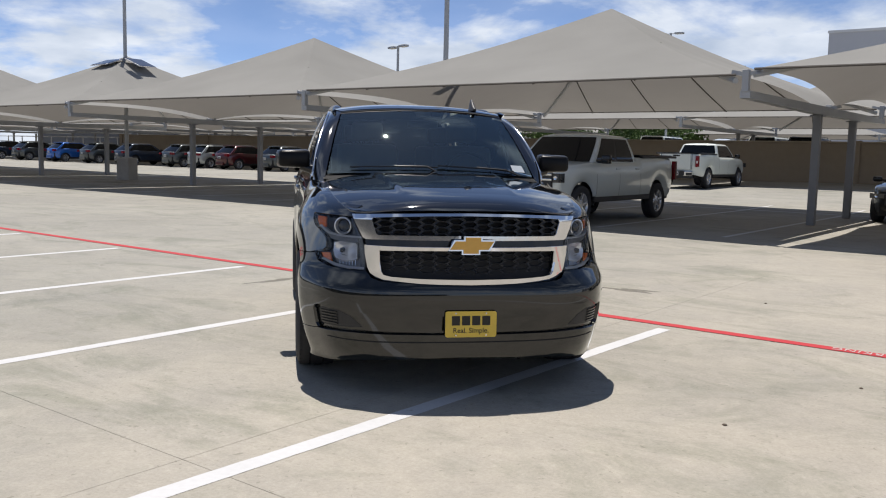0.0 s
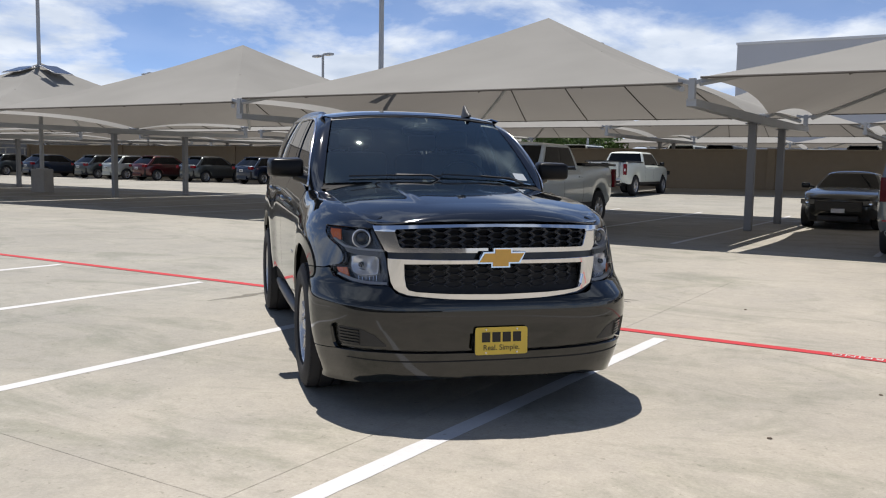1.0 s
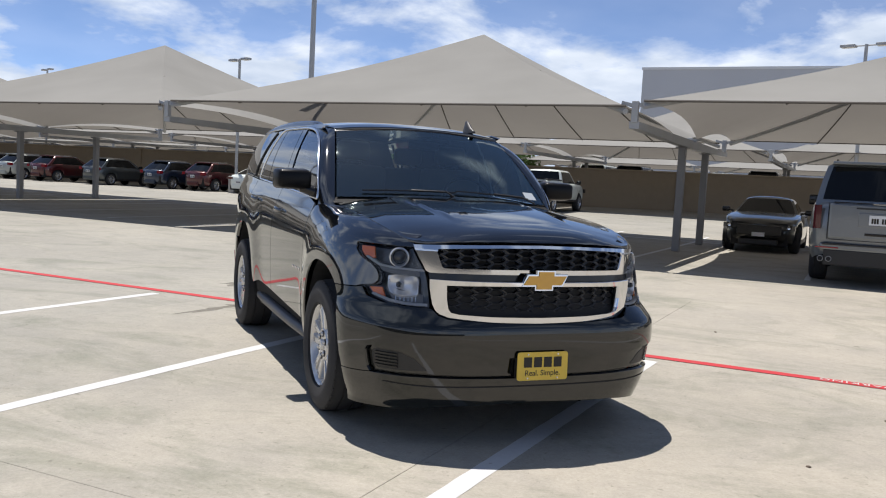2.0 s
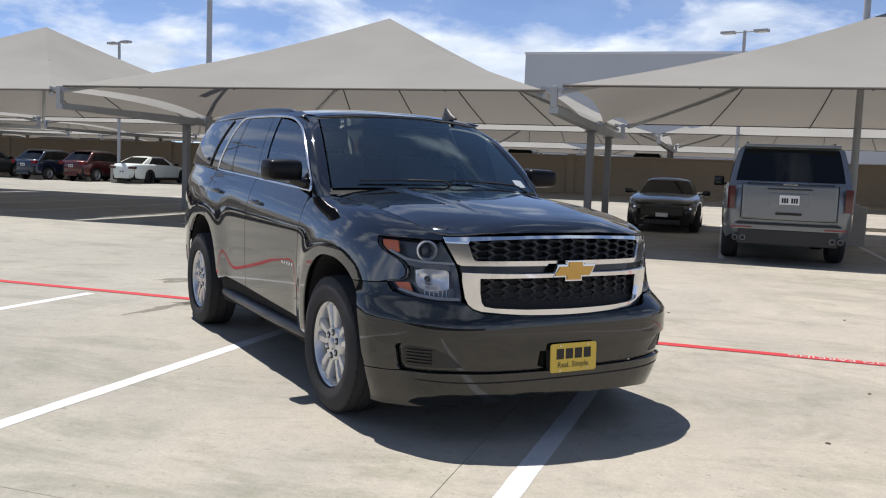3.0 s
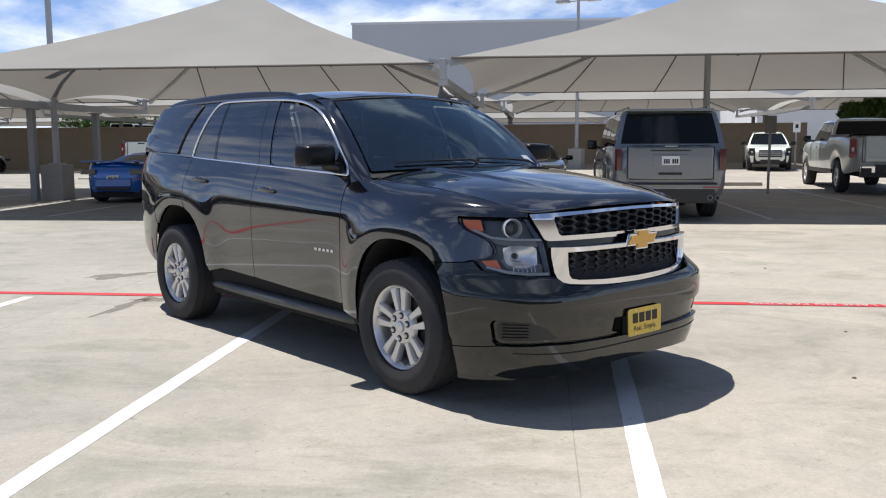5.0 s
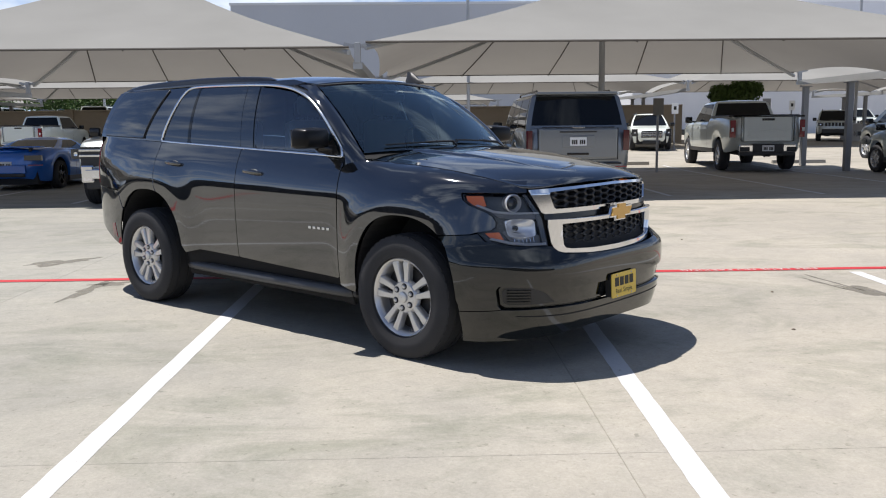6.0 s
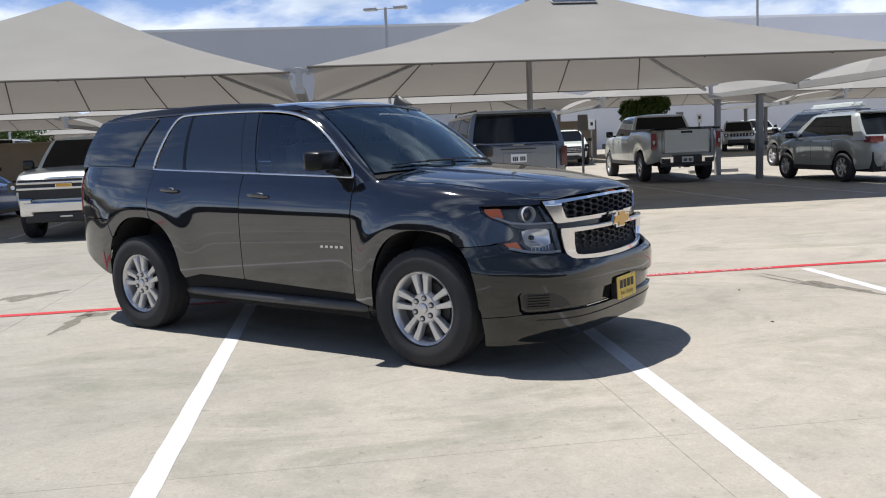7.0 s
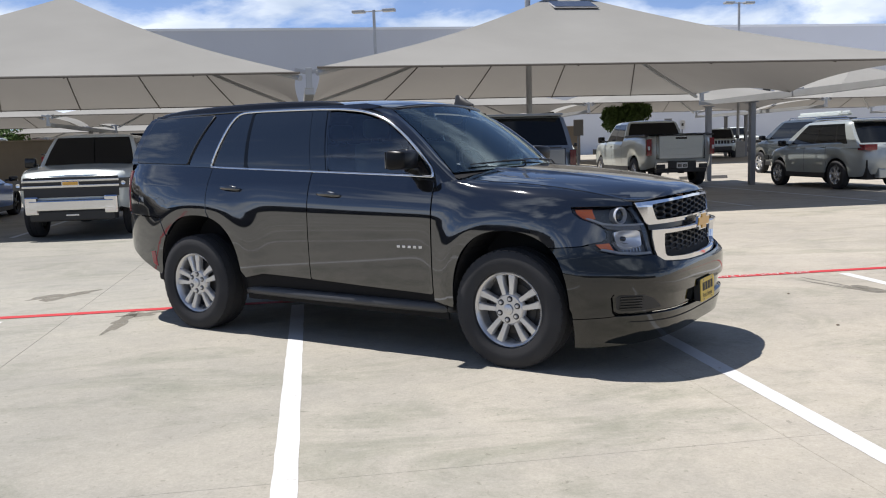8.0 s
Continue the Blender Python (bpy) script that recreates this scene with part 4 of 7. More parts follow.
def screen_surface(p, q):
    k = p * p
    x = p * (0.785 + (0.640 - 0.785) * q)
    y = 0.345 + (1.05 - 0.345) * q + 0.155 * k * (1 - 0.55 * q)
    z = 1.295 + (1.778 - 1.295) * q + 0.030 * math.sin(math.pi * min(max(q, 0), 1)) - 0.036 * k
    return (x, y, z)


def rear_surface(x, z):
    c = smooth_curve([0.40, 0.55, 0.75, 0.92, 1.0, 1.35, 1.78], [4.08, 4.16, 4.19, 4.17, 4.11, 4.04, 3.80])(z)
    return (x, c - 0.30 * abs(x / 0.95) ** 3.2, z)


def bowl_surface(a, z):
    """The hollow of the low reflector, sunk behind the lens."""
    x, y, zz = body_surface(a, z)
    t = min(abs(z - 0.853) / 0.045, 1)
    q = min(abs(a - at_x(0.76, z)) / 0.085, 1)
    return (x, y + 0.036 * (1 - t * t) * (1 - q * q), zz)


def build_suv():
    root = thing("sport_utility_vehicle", Matrix.Translation((SUV_X, 0, 0)), "glossy black sport utility vehicle with chrome grille, parked across stall lines", "car")
    P = M_BLACK_PAINT
    Y = at_y
    lamp_outer = [xz(x, z) for x, z in ((0.916, 0.828), (0.874, 0.843), (0.859, 0.862), (0.857, 0.890), (0.866, 0.919), (0.885, 0.943), (0.927, 0.983), (0.941, 1.016), (0.945, 1.049))]
    lamp_top = [xz(x, z) for x, z in ((0.87, 1.051), (0.80, 1.050), (0.728, 1.050))]
    for mir in (False, True):
        s = 1 if not mir else -1
        # front fender
        top = [yz(y, 1.2285 + DROP(y)) for y in (0.44, 0.3, 0.15, 0.0, -0.15, -0.3, -0.42)]
        top += [(at_x(x), 1.2285 + DROP(-0.95 + 1.0 * float(np.interp(x, ARC_X, ARC_Y)))) for x in (0.93, 0.87, 0.80, 0.735)]
        strip_top = [(u, z + 0.006) for u, z in lamp_top[::-1]]
        outer = [(u + 0.006, z) for u, z in lamp_outer[::-1]]
        opening = arch_edge(ARCH_F, 50, 180, 26)
        outline = [(Y(0.578), 0.405), (Y(0.578), 1.17), (Y(0.54), 1.205)] + top + strip_top + [(at_x(0.945, 1.05) + 0.004, 1.056)] + outer + [xz(0.932, 0.818)]
        outline += [yz(a, b) for a, b in opening] + [(Y(0.425), 0.375)]
        part("fender", panel_mesh("fender", outline, body_surface, P, 0.03, 0.014, mirror=mir), None, root)
        # doors
        d1 = [(Y(0.590), 0.447), (Y(1.15), 0.468), (Y(1.690), 0.492), (Y(1.690), belt(1.69) - 0.004), (Y(1.2), belt(1.2) - 0.004), (Y(0.8), belt(0.8) - 0.004), (Y(0.590), belt(0.59) - 0.03)]
        door = part("front_door", panel_mesh("front_door", rounded(d1, 0.022), body_surface, P, 0.03, 0.018, mirror=mir), None, root)
        d2 = [(Y(1.700), 0.492), (Y(2.18), 0.507), (Y(2.36), 0.470)] + [(Y(a), b) for a, b in arch_edge(ARCH_R, 8, 74, 14)] + [(Y(2.752), 0.985), (Y(2.762), 1.12), (Y(2.755), belt(2.755) - 0.004), (Y(2.1), belt(2.1) - 0.004), (Y(1.700), belt(1.70) - 0.004)]
        door2 = part("rear_door", panel_mesh("rear_door", d2, body_surface, P, 0.03, 0.018, mirror=mir), None, root)
        # quarter panel
        q = [(Y(a), b) for a, b in arch_edge(ARCH_R, 76, 141, 16)] + [(Y(3.34), 0.93), (Y(3.55), 0.938), (Y(3.86), 0.952), (Y(3.85), 1.1), (Y(3.825), 1.3), (Y(3.85), belt(3.85) + 0.004),
                                                                     (Y(3.2), belt(3.2) + 0.002), (Y(2.765), belt(2.765) - 0.003), (Y(2.772), 1.12), (Y(2.762), 0.985)]
        part("quarter_panel", panel_mesh("quarter_panel", q, body_surface, P, 0.03, 0.018, 0.035, mir), None, root)
        rb = [(Y(a), b) for a, b in arch_edge(ARCH_R, 143, 176, 10)] + [(Y(3.38), 0.445), (Y(3.66), 0.545), (Y(3.88), 0.640), (Y(4.10), 0.72), (Y(4.11), 0.94), (Y(3.87), 0.943), (Y(3.56), 0.929), (Y(3.345), 0.921)]
        part("rear_bumper_corner", panel_mesh("rear_bumper_corner", rb, body_surface, P, 0.03, 0.03, mirror=mir), None, root)
        rr = [(Y(3.410), 0.51), (Y(3.470), 0.530), (Y(3.488), 0.632), (Y(3.430), 0.639)]
        part("rear_reflector", panel_mesh("rear_reflector", rr, body_surface, M_RED_LENS, 0.03, 0.03, 0.006, mir, 0.004), None, root)
        tl = [(Y(3.83), 1.32), (Y(3.855), 1.1), (Y(3.88), 0.965), (Y(4.10), 0.965), (Y(4.07), 1.32)]
        part("tail_lamp", panel_mesh("tail_lamp", tl, body_surface, M_RED_LENS, 0.02, 0.03, mirror=mir, lift=0.006), None, root)
        # gloss black rocker under the doors
        sill = [(Y(0.50), 0.26), (Y(2.40), 0.28), (Y(2.40), 0.480), (Y(2.18), 0.515), (Y(1.6), 0.496), (Y(0.50), 0.455)]
        part("sill", panel_mesh("sill", sill, body_surface, M_BOARD, 0.06, 0.03, mirror=mir, lift=-0.03), None, root)
        # pillars and roof side
        rail_line = [(y, 1.788 - 0.02 * max(0, y - 3.2)) for y in (1.30, 1.6, 2.2, 2.8, 3.4, 3.76)]
        rear_cab = [(1.56, belt(1.56)), (2.6, belt(2.6)), (3.86, belt(3.86)), (3.85, 1.44), (3.77, 1.70), (3.73, 1.760)] + rail_line[::-1][1:] + [(1.16, 1.763), (1.24, 1.748), (1.45, 1.752), (1.63, 1.756)]
        part("pillar_panel", panel_mesh("pillar_panel", rear_cab, cabin_surface, P, 0.04, 0.03, mirror=mir, lift=-0.003, centre=(0, 1.5, 1.2)), None, root)
        # windscreen pillar, ruled between the screen's edge and the door glass
        bm = bmesh.new()
        prev = None
        edge = smooth_curve([1.10, 1.245, 1.30, 1.505, 1.642, 1.711, 1.745, 1.765], [0.58, 0.605, 0.625, 0.835, 1.035, 1.235, 1.42, 1.52])
        for i in range(-3, 15):
            qq = i / 14
            a = Vector(screen_surface(1.0, qq * 1.0))
            zz = 1.245 + qq * (1.765 - 1.245)
            yy = edge(zz) - 0.012
            b = Vector((glass_width(yy, zz), yy, zz))
            mid = (a + b) / 2 + Vector((0.020, -0.024, 0.010))
            row = []
            for k in range(7):
                t = k / 6
                pnt = a * (1 - t) ** 2 + mid * 2 * t * (1 - t) + b * t * t
                row.append(bm.verts.new((-s * pnt.x, pnt.y, pnt.z)))
            if prev:
                for k in range(6):
                    bm.faces.new((prev[k], prev[k + 1], row[k + 1], row[k]))
            prev = row
        part("windscreen_pillar", bm, P, root, "", 180)
        # side glass
        front_glass = [(1.565, belt(1.565) + 0.012), (1.645, 1.742), (1.47, 1.728), (1.26, 1.698), (1.06, 1.632), (0.86, 1.500), (0.70, 1.350), (0.652, 1.29), (0.655, belt(0.655) + 0.014)]
        part("front_window", panel_mesh("front_window", rounded(front_glass, 0.05, 4), cabin_surface, G_FRONT, 0.06, 0.05, 0, mir, -0.004, (0, 1.5, 1.2)), None, door)
        mid_glass = [(1.725, belt(1.725) + 0.012), (2.385, belt(2.385) + 0.012), (2.415, 1.757), (1.805, 1.749)]
        part("rear_window", panel_mesh("rear_window", rounded(mid_glass, 0.02, 2), cabin_surface, M_PRIVACY, 0.06, 0.05, 0.004, mir, 0.0045, (0, 1.5, 1.2)), None, door2)
        vent = [(2.425, belt(2.425) + 0.012), (2.765, belt(2.765) + 0.014), (2.635, 1.69), (2.56, 1.757), (2.445, 1.757)]
        part("vent_window", panel_mesh("vent_window", rounded(vent, 0.015, 2), cabin_surface, M_PRIVACY, 0.06, 0.05, 0.004, mir, 0.0045, (0, 1.5, 1.2)), None, door2)
        bar = [(2.386, belt(2.386) + 0.008), (2.424, belt(2.424) + 0.008), (2.444, 1.760), (2.416, 1.760)]
        part("window_divider", panel_mesh("window_divider", bar, cabin_surface, M_TINTED, 0.06, 0.05, 0.004, mir, 0.006, (0, 1.5, 1.2)), None, door2)
        post_strip = [(1.575, belt(1.575) + 0.008), (1.722, belt(1.72) + 0.008), (1.802, 1.752), (1.655, 1.748)]
        part("door_pillar", panel_mesh("door_pillar", post_strip, cabin_surface, M_PRIVACY, 0.06, 0.05, 0.004, mir, 0.003, (0, 1.5, 1.2)), None, root)
        quarter = [(3.09, belt(3.09) + 0.02), (3.765, belt(3.76) + 0.014), (3.760, 1.47), (3.665, 1.72), (3.63, 1.758), (2.89, 1.762)]
        grown = [(3.079, belt(3.08) + 0.012), (3.774, belt(3.77) + 0.007), (3.770, 1.473), (3.672, 1.727), (3.637, 1.766), (2.880, 1.769)]
        part("quarter_seal", panel_mesh("quarter_seal", rounded(grown, 0.03, 3), cabin_surface, M_PLASTIC, 0.06, 0.05, 0.004, mir, 0.0015, (0, 1.5, 1.2)), None, root)
        part("quarter_window", panel_mesh("quarter_window", rounded(quarter, 0.03, 3), cabin_surface, M_PRIVACY, 0.06, 0.05, 0.004, mir, 0.0045, (0, 1.5, 1.2)), None, root)
        # bright surround of the door glass
        line = [(0.615, belt(0.6) + 0.0), (0.622, 1.30), (0.69, 1.372), (0.841, 1.512), (1.047, 1.650), (1.253, 1.719), (1.46, 1.748), (1.7, 1.762), (2.1, 1.771), (2.50, 1.774), (2.60, 1.762), (2.66, 1.70), (2.73, 1.53), (2.80, belt(2.8) + 0.012), (2.785, belt(2.785)), (2.2, belt(2.2)), (1.6, belt(1.6)), (1.1, belt(1.1)), (0.66, belt(0.66)), (0.615, belt(0.6))]
        for _ in range(3):
            line = [line[0]] + [((p[0] * w0 + q[0] * (1 - w0)), (p[1] * w0 + q[1] * (1 - w0))) for p, q in zip(line, line[1:]) for w0 in (0.75, 0.25)] + [line[-1]]
        bm = bmesh.new()
        dense = []
        for (y0, z0), (y1, z1) in zip(line, line[1:]):
            n = max(1, int(math.hypot(y1 - y0, z1 - z0) / 0.05))
            dense += [(y0 + (y1 - y0) * i / n, z0 + (z1 - z0) * i / n) for i in range(n)]
        add_tube(bm, [(-s * (glass_width(y, z) + 0.004), y, z) for y, z in dense + [line[-1]]], 0.0105, 10)
        part("window_trim", bm, M_SATIN_BRIGHT, root, "chrome window surround", 180)
        bm = bmesh.new()
        add_tube(bm, [(-s * (glass_width(y, z) + 0.006), y, z) for y, z in [(3.085 - 0.20 * (i / 8) ** 1.15, belt(3.08) + 0.015 + (1.76 - belt(3.08) - 0.015) * i / 8) for i in range(9)]], 0.0035, 8)
        part("quarter_trim", bm, M_NOSING, root, "", 180)
        # handles: a pull standing off a shallow cup
        for dd, (hy, hz) in ((door, (1.49, 1.128)), (door2, (2.50, 1.172))):
            hx = body_width(hy, hz)
            bm = bmesh.new()
            prev = None
            for i in range(15):
                y = -0.112 + 0.224 * i / 14
                k = max(1 - (y / 0.114) ** 2, 0.02)
                cx, rx, rz = -0.030 * k ** 0.55, 0.004 + 0.008 * k, 0.006 + 0.012 * k ** 0.6
                row = [bm.verts.new((cx + rx * math.cos(a), y, rz * math.sin(a) + 0.006 * k)) for a in [2 * math.pi * j / 10 for j in range(10)]]
                if prev:
                    for j in range(10):
                        bm.faces.new((prev[j], prev[(j + 1) % 10], row[(j + 1) % 10], row[j]))
                else:
                    bm.faces.new(row)
                prev = row
            bm.faces.new(prev[::-1])
            h = part("door_handle", bm, P, dd, "black door handle", 50)
            h.matrix_basis = pose(-s * (hx + 0.004), hy, hz, 3, 0, 0 if s > 0 else 180)
            bm = bmesh.new()
            add_lathe(bm, [(0.0, 0.001), (0.0035, 0.030), (0.001, 0.037), (-0.004, 0.040)], "x", 24)
            c = part("handle_cup", bm, M_PLASTIC, dd, "", 40)
            c.matrix_basis = pose(-s * (hx - 0.001), hy, hz - 0.012) @ Matrix.Diagonal((-1 * s, 1.75, 0.85, 1))
        # mirror: a squared shell, rounder in front, on a flat arm
        bm = bmesh.new()
        add_box(bm, -0.125, 0.125, -0.080, 0.065, -0.072, 0.072, 0.030)
        for v in bm.verts:
            if v.co.y < 0:
                v.co.x *= 0.93
                v.co.z *= 0.90
            if v.co.x * s < 0:
                v.co.z *= 0.93
        mir_ob = part("door_mirror", bm, M_MIRROR_CAP, root, "gloss black door mirror", 50)
        mir_ob.matrix_basis = pose(-s * 1.010, 0.775, 1.372, 0, 0, s * 7)
        bm = bmesh.new()
        add_box(bm, -0.108, 0.108, -0.002, 0.002, -0.058, 0.058, 0.001)
        g = part("mirror_glass", bm, M_CHROME, mir_ob)
        g.matrix_basis = pose(0, 0.0665, 0)
        bm = bmesh.new()
        add_tube(bm, [(-s * 0.845, 0.74, 1.285), (-s * 0.89, 0.75, 1.298), (-s * 0.95, 0.77, 1.318)], [0.040, 0.036, 0.034], 10)
        part("mirror_arm", bm, M_PLASTIC_GLOSS, root, "", 50)
        bm = bmesh.new()
        bm.faces.new([bm.verts.new((-s * (glass_width(y, z) + 0.006), y, z)) for y, z in ((0.64, 1.266), (0.85, 1.272), (0.82, 1.305), (0.72, 1.365))])
        part("mirror_foot", bm, M_PLASTIC_GLOSS, root)
        # running board: a wide dark tread with a rounded lighter nosing
        bm = bmesh.new()
        nose = bmesh.new()
        rings, rings2 = [], []
        for y, x1 in ((0.455, 0.880), (0.50, 0.925), (0.60, 0.945), (1.0, 0.957), (1.5, 0.960), (2.0, 0.957), (2.32, 0.945), (2.40, 0.930), (2.44, 0.890)):
            zc = 0.372 + 0.008 * (y - 0.4)
            rings.append([bm.verts.new((-s * x, y, zc + z)) for x, z in ((0.76, 0.018), (x1 - 0.05, 0.012), (x1 - 0.03, 0.004), (x1 - 0.03, -0.052), (0.76, -0.06))])
            rings2.append([nose.verts.new((-s * x, y, zc + z)) for x, z in ((x1 - 0.05, 0.013), (x1 - 0.022, 0.008), (x1 - 0.006, -0.006), (x1, -0.026), (x1 - 0.006, -0.046), (x1 - 0.03, -0.058))])
        for r0, r1 in zip(rings, rings[1:]):
            for k in range(5):
                bm.faces.new((r0[k], r0[(k + 1) % 5], r1[(k + 1) % 5], r1[k]))
        for r0, r1 in zip(rings2, rings2[1:]):
            for k in range(5):
                nose.faces.new((r0[k], r0[k + 1], r1[k + 1], r1[k]))
        for b2, rr2 in ((bm, rings), (nose, rings2)):
            b2.faces.new(rr2[0])
            b2.faces.new(rr2[-1][::-1])
        board = part("running_board", bm, M_BOARD, root, "black running board", 35)
        part("board_nosing", nose, M_NOSING, board, "dark grey satin edge", 50)
        for k in range(9):
            rib = box(-0.004, 0.004, 0.62, 2.30, 0, 0.004, 0.0015)
            o = part("tread_rib", rib, M_BOARD, board)
            o.matrix_basis = pose(-s * (0.80 + 0.012 * k), 0, 0.388)
        # roof rail
        bm = bmesh.new()
        prev = None
        for i in range(25):
            y = 1.55 + 2.10 * i / 24
            k = math.sin(math.pi * min(1, max(0, i / 24))) ** 0.35
            zr = roof_surface(0.64, y)[2]
            row = [bm.verts.new((-s * x, y, zr + z * k)) for x, z in ((0.675, -0.03), (0.668, 0.022), (0.652, 0.040), (0.630, 0.042), (0.612, 0.030), (0.605, -0.01))]
            if prev:
                for j in range(5):
                    bm.faces.new((prev[j], prev[j + 1], row[j + 1], row[j]))
            prev = row
        part("roof_rail", bm, M_PLASTIC_GLOSS, root, "low black roof rail", 60)
        # wheel housing
        for arch, x1 in ((ARCH_F, 0.955), (ARCH_R, 0.955)):
            cy, cz, ra, rb2, hh = arch
            bm = bmesh.new()
            ring0, ring1 = [], []
            for a, b in arch_edge((cy, cz - 0.05, ra + 0.012, rb2 + 0.012, hh + 0.062), 0, 180, 24):
                ring0.append(bm.verts.new((-s * 0.60, a, b)))
                ring1.append(bm.verts.new((-s * x1, a, b)))
            for i in range(len(ring0) - 1):
                bm.faces.new((ring0[i], ring0[i + 1], ring1[i + 1], ring1[i]))
            bm.faces.new(ring0)
            part("wheel_liner", bm, M_DARK, root)
        # headlamp: two chambers behind one lens, parted by a light guide
        lamp = [xz(0.660, 0.928), xz(0.650, 0.895), xz(0.642, 0.770), xz(0.642, 0.750), xz(0.75, 0.750), xz(0.84, 0.760), xz(0.894, 0.780)] + lamp_outer + lamp_top
        hl = part("headlamp", panel_mesh("headlamp", rounded(lamp, 0.008, 2), body_surface, M_LAMP_BACK, 0.03, 0.03, 0.0, mir, -0.060), None, root, "clear headlamp with projector and amber corner")
        part("lens", panel_mesh("lens", rounded(lamp, 0.008, 2), body_surface, G_LENS, 0.02, 0.02, 0.0, mir, -0.002), None, hl)
        edge_strip = [(u, z) for u, z in lamp_outer] + [(u - 0.008, z - 0.002) for u, z in lamp_outer[::-1]]
        part("lamp_rim", panel_mesh("lamp_rim", edge_strip, body_surface, M_LAMP_DARK, 0.03, 0.03, 0.02, mir, -0.014), None, hl)
        inner = [xz(0.660, 0.928), xz(0.650, 0.895), xz(0.634, 0.770), xz(0.634, 0.750), xz(0.662, 0.752), xz(0.678, 0.90), xz(0.690, 0.935), xz(0.742, 1.046), xz(0.728, 1.047)]
        part("lamp_bezel", panel_mesh("lamp_bezel", inner, body_surface, M_LAMP_DARK, 0.03, 0.03, 0.04, mir, -0.012), None, hl)
        amber = [xz(0.896, 1.043), xz(0.938, 1.043), xz(0.934, 1.015), xz(0.921, 0.988), xz(0.904, 0.972), xz(0.886, 0.985)]
        part("turn_signal", panel_mesh("turn_signal", amber, body_surface, M_AMBER, 0.02, 0.02, 0.01, mir, -0.020), None, hl)
        amber = [xz(0.852, 0.832), xz(0.896, 0.826), xz(0.880, 0.793), xz(0.838, 0.784)]
        part("side_marker", panel_mesh("side_marker", amber, body_surface, M_AMBER, 0.02, 0.02, 0.01, mir, -0.020), None, hl)
        bar = [xz(0.662, 0.932), xz(0.80, 0.934), xz(0.868, 0.944), xz(0.916, 0.985), xz(0.908, 0.990), xz(0.862, 0.955), xz(0.80, 0.945), xz(0.668, 0.943)]
        part("light_guide", panel_mesh("light_guide", bar, body_surface, M_GUIDE, 0.03, 0.03, 0.03, mir, -0.010), None, hl)
        shelf = [xz(0.664, 0.902), xz(0.80, 0.906), xz(0.852, 0.918), xz(0.868, 0.942), xz(0.80, 0.932), xz(0.664, 0.930)]
        part("chamber_shelf", panel_mesh("chamber_shelf", shelf, body_surface, M_LAMP_GREY, 0.03, 0.03, 0.03, mir, -0.016), None, hl)
        low = [xz(0.642, 0.768), xz(0.74, 0.769), xz(0.82, 0.779), xz(0.880, 0.800), xz(0.886, 0.790), xz(0.82, 0.764), xz(0.74, 0.755), xz(0.642, 0.755)]
        part("light_strip", panel_mesh("light_strip", low, body_surface, M_GUIDE, 0.03, 0.03, 0.02, mir, -0.010), None, hl)
        floor_p = [xz(0.664, 0.772), xz(0.74, 0.773), xz(0.815, 0.784), xz(0.842, 0.830), xz(0.83, 0.842), xz(0.664, 0.812)]
        part("lower_tray", panel_mesh("lower_tray", floor_p, body_surface, M_LAMP_GREY, 0.03, 0.03, 0.02, mir, -0.035), None, hl)
        px, py, pz = body_surface(at_x(0.765, 0.994), 0.994)
        bm = bmesh.new()
        add_lathe(bm, [(0.04, 0.046), (-0.006, 0.055), (-0.016, 0.053), (-0.018, 0.047), (-0.010, 0.043), (0.010, 0.038), (0.016, 0.034)], "y", 36)
        o = part("projector_ring", bm, M_REFLECTOR, hl, "", 50)
        o.matrix_basis = pose(s * px, py + 0.046, pz, 0, 0, -s * 24)
        bm = bmesh.new()
        add_lathe(bm, [(0.014, 0.040), (-0.002, 0.036), (-0.012, 0.022), (-0.016, 0.002)], "y", 24)
        o = part("projector_lens", bm, M_LAMP_DARK, hl, "", 180)
        o.matrix_basis = pose(s * px, py + 0.046, pz, 0, 0, -s * 24)
        bowl = [xz(0.690, 0.895), xz(0.830, 0.898), xz(0.822, 0.812), xz(0.690, 0.808)]
        part("reflector", panel_mesh("reflector", rounded(bowl, 0.012, 2), bowl_surface, M_REFLECTOR, 0.012, 0.008, 0.03, mir, -0.018), None, hl)
        bm = bmesh.new()
        add_lathe(bm, [(0.02, 0.016), (-0.004, 0.015), (-0.010, 0.008), (-0.010, 0.001)], "y", 16)
        for k in range(6):
            rib = [xz(0.700 + 0.019 * k, 0.776), xz(0.703 + 0.019 * k, 0.776), xz(0.703 + 0.019 * k, 0.806), xz(0.700 + 0.019 * k, 0.806)]
            part("tray_rib", panel_mesh("tray_rib", rib, body_surface, M_SATIN, 0.03, 0.03, 0.01, mir, -0.030), None, hl)
        o = part("bulb_cap", bm, M_LAMP_DARK, hl, "", 50)
        bx, by, bz = body_surface(at_x(0.765, 0.850), 0.850)
        o.matrix_basis = pose(s * bx, by + 0.036, bz, 0, 0, -s * 24)

    # bumper: both halves in one sheet, left and right joined at the centre
    def wide(u, z):
        p = body_surface(abs(u), z)
        return (p[0] if u > 0 else -p[0], p[1], p[2])

    def both(right):
        mid = [(0.0 if u < 1e-3 else u, z) for u, z in right]
        return mid + [(-u, z) for u, z in mid[::-1] if u > 0]

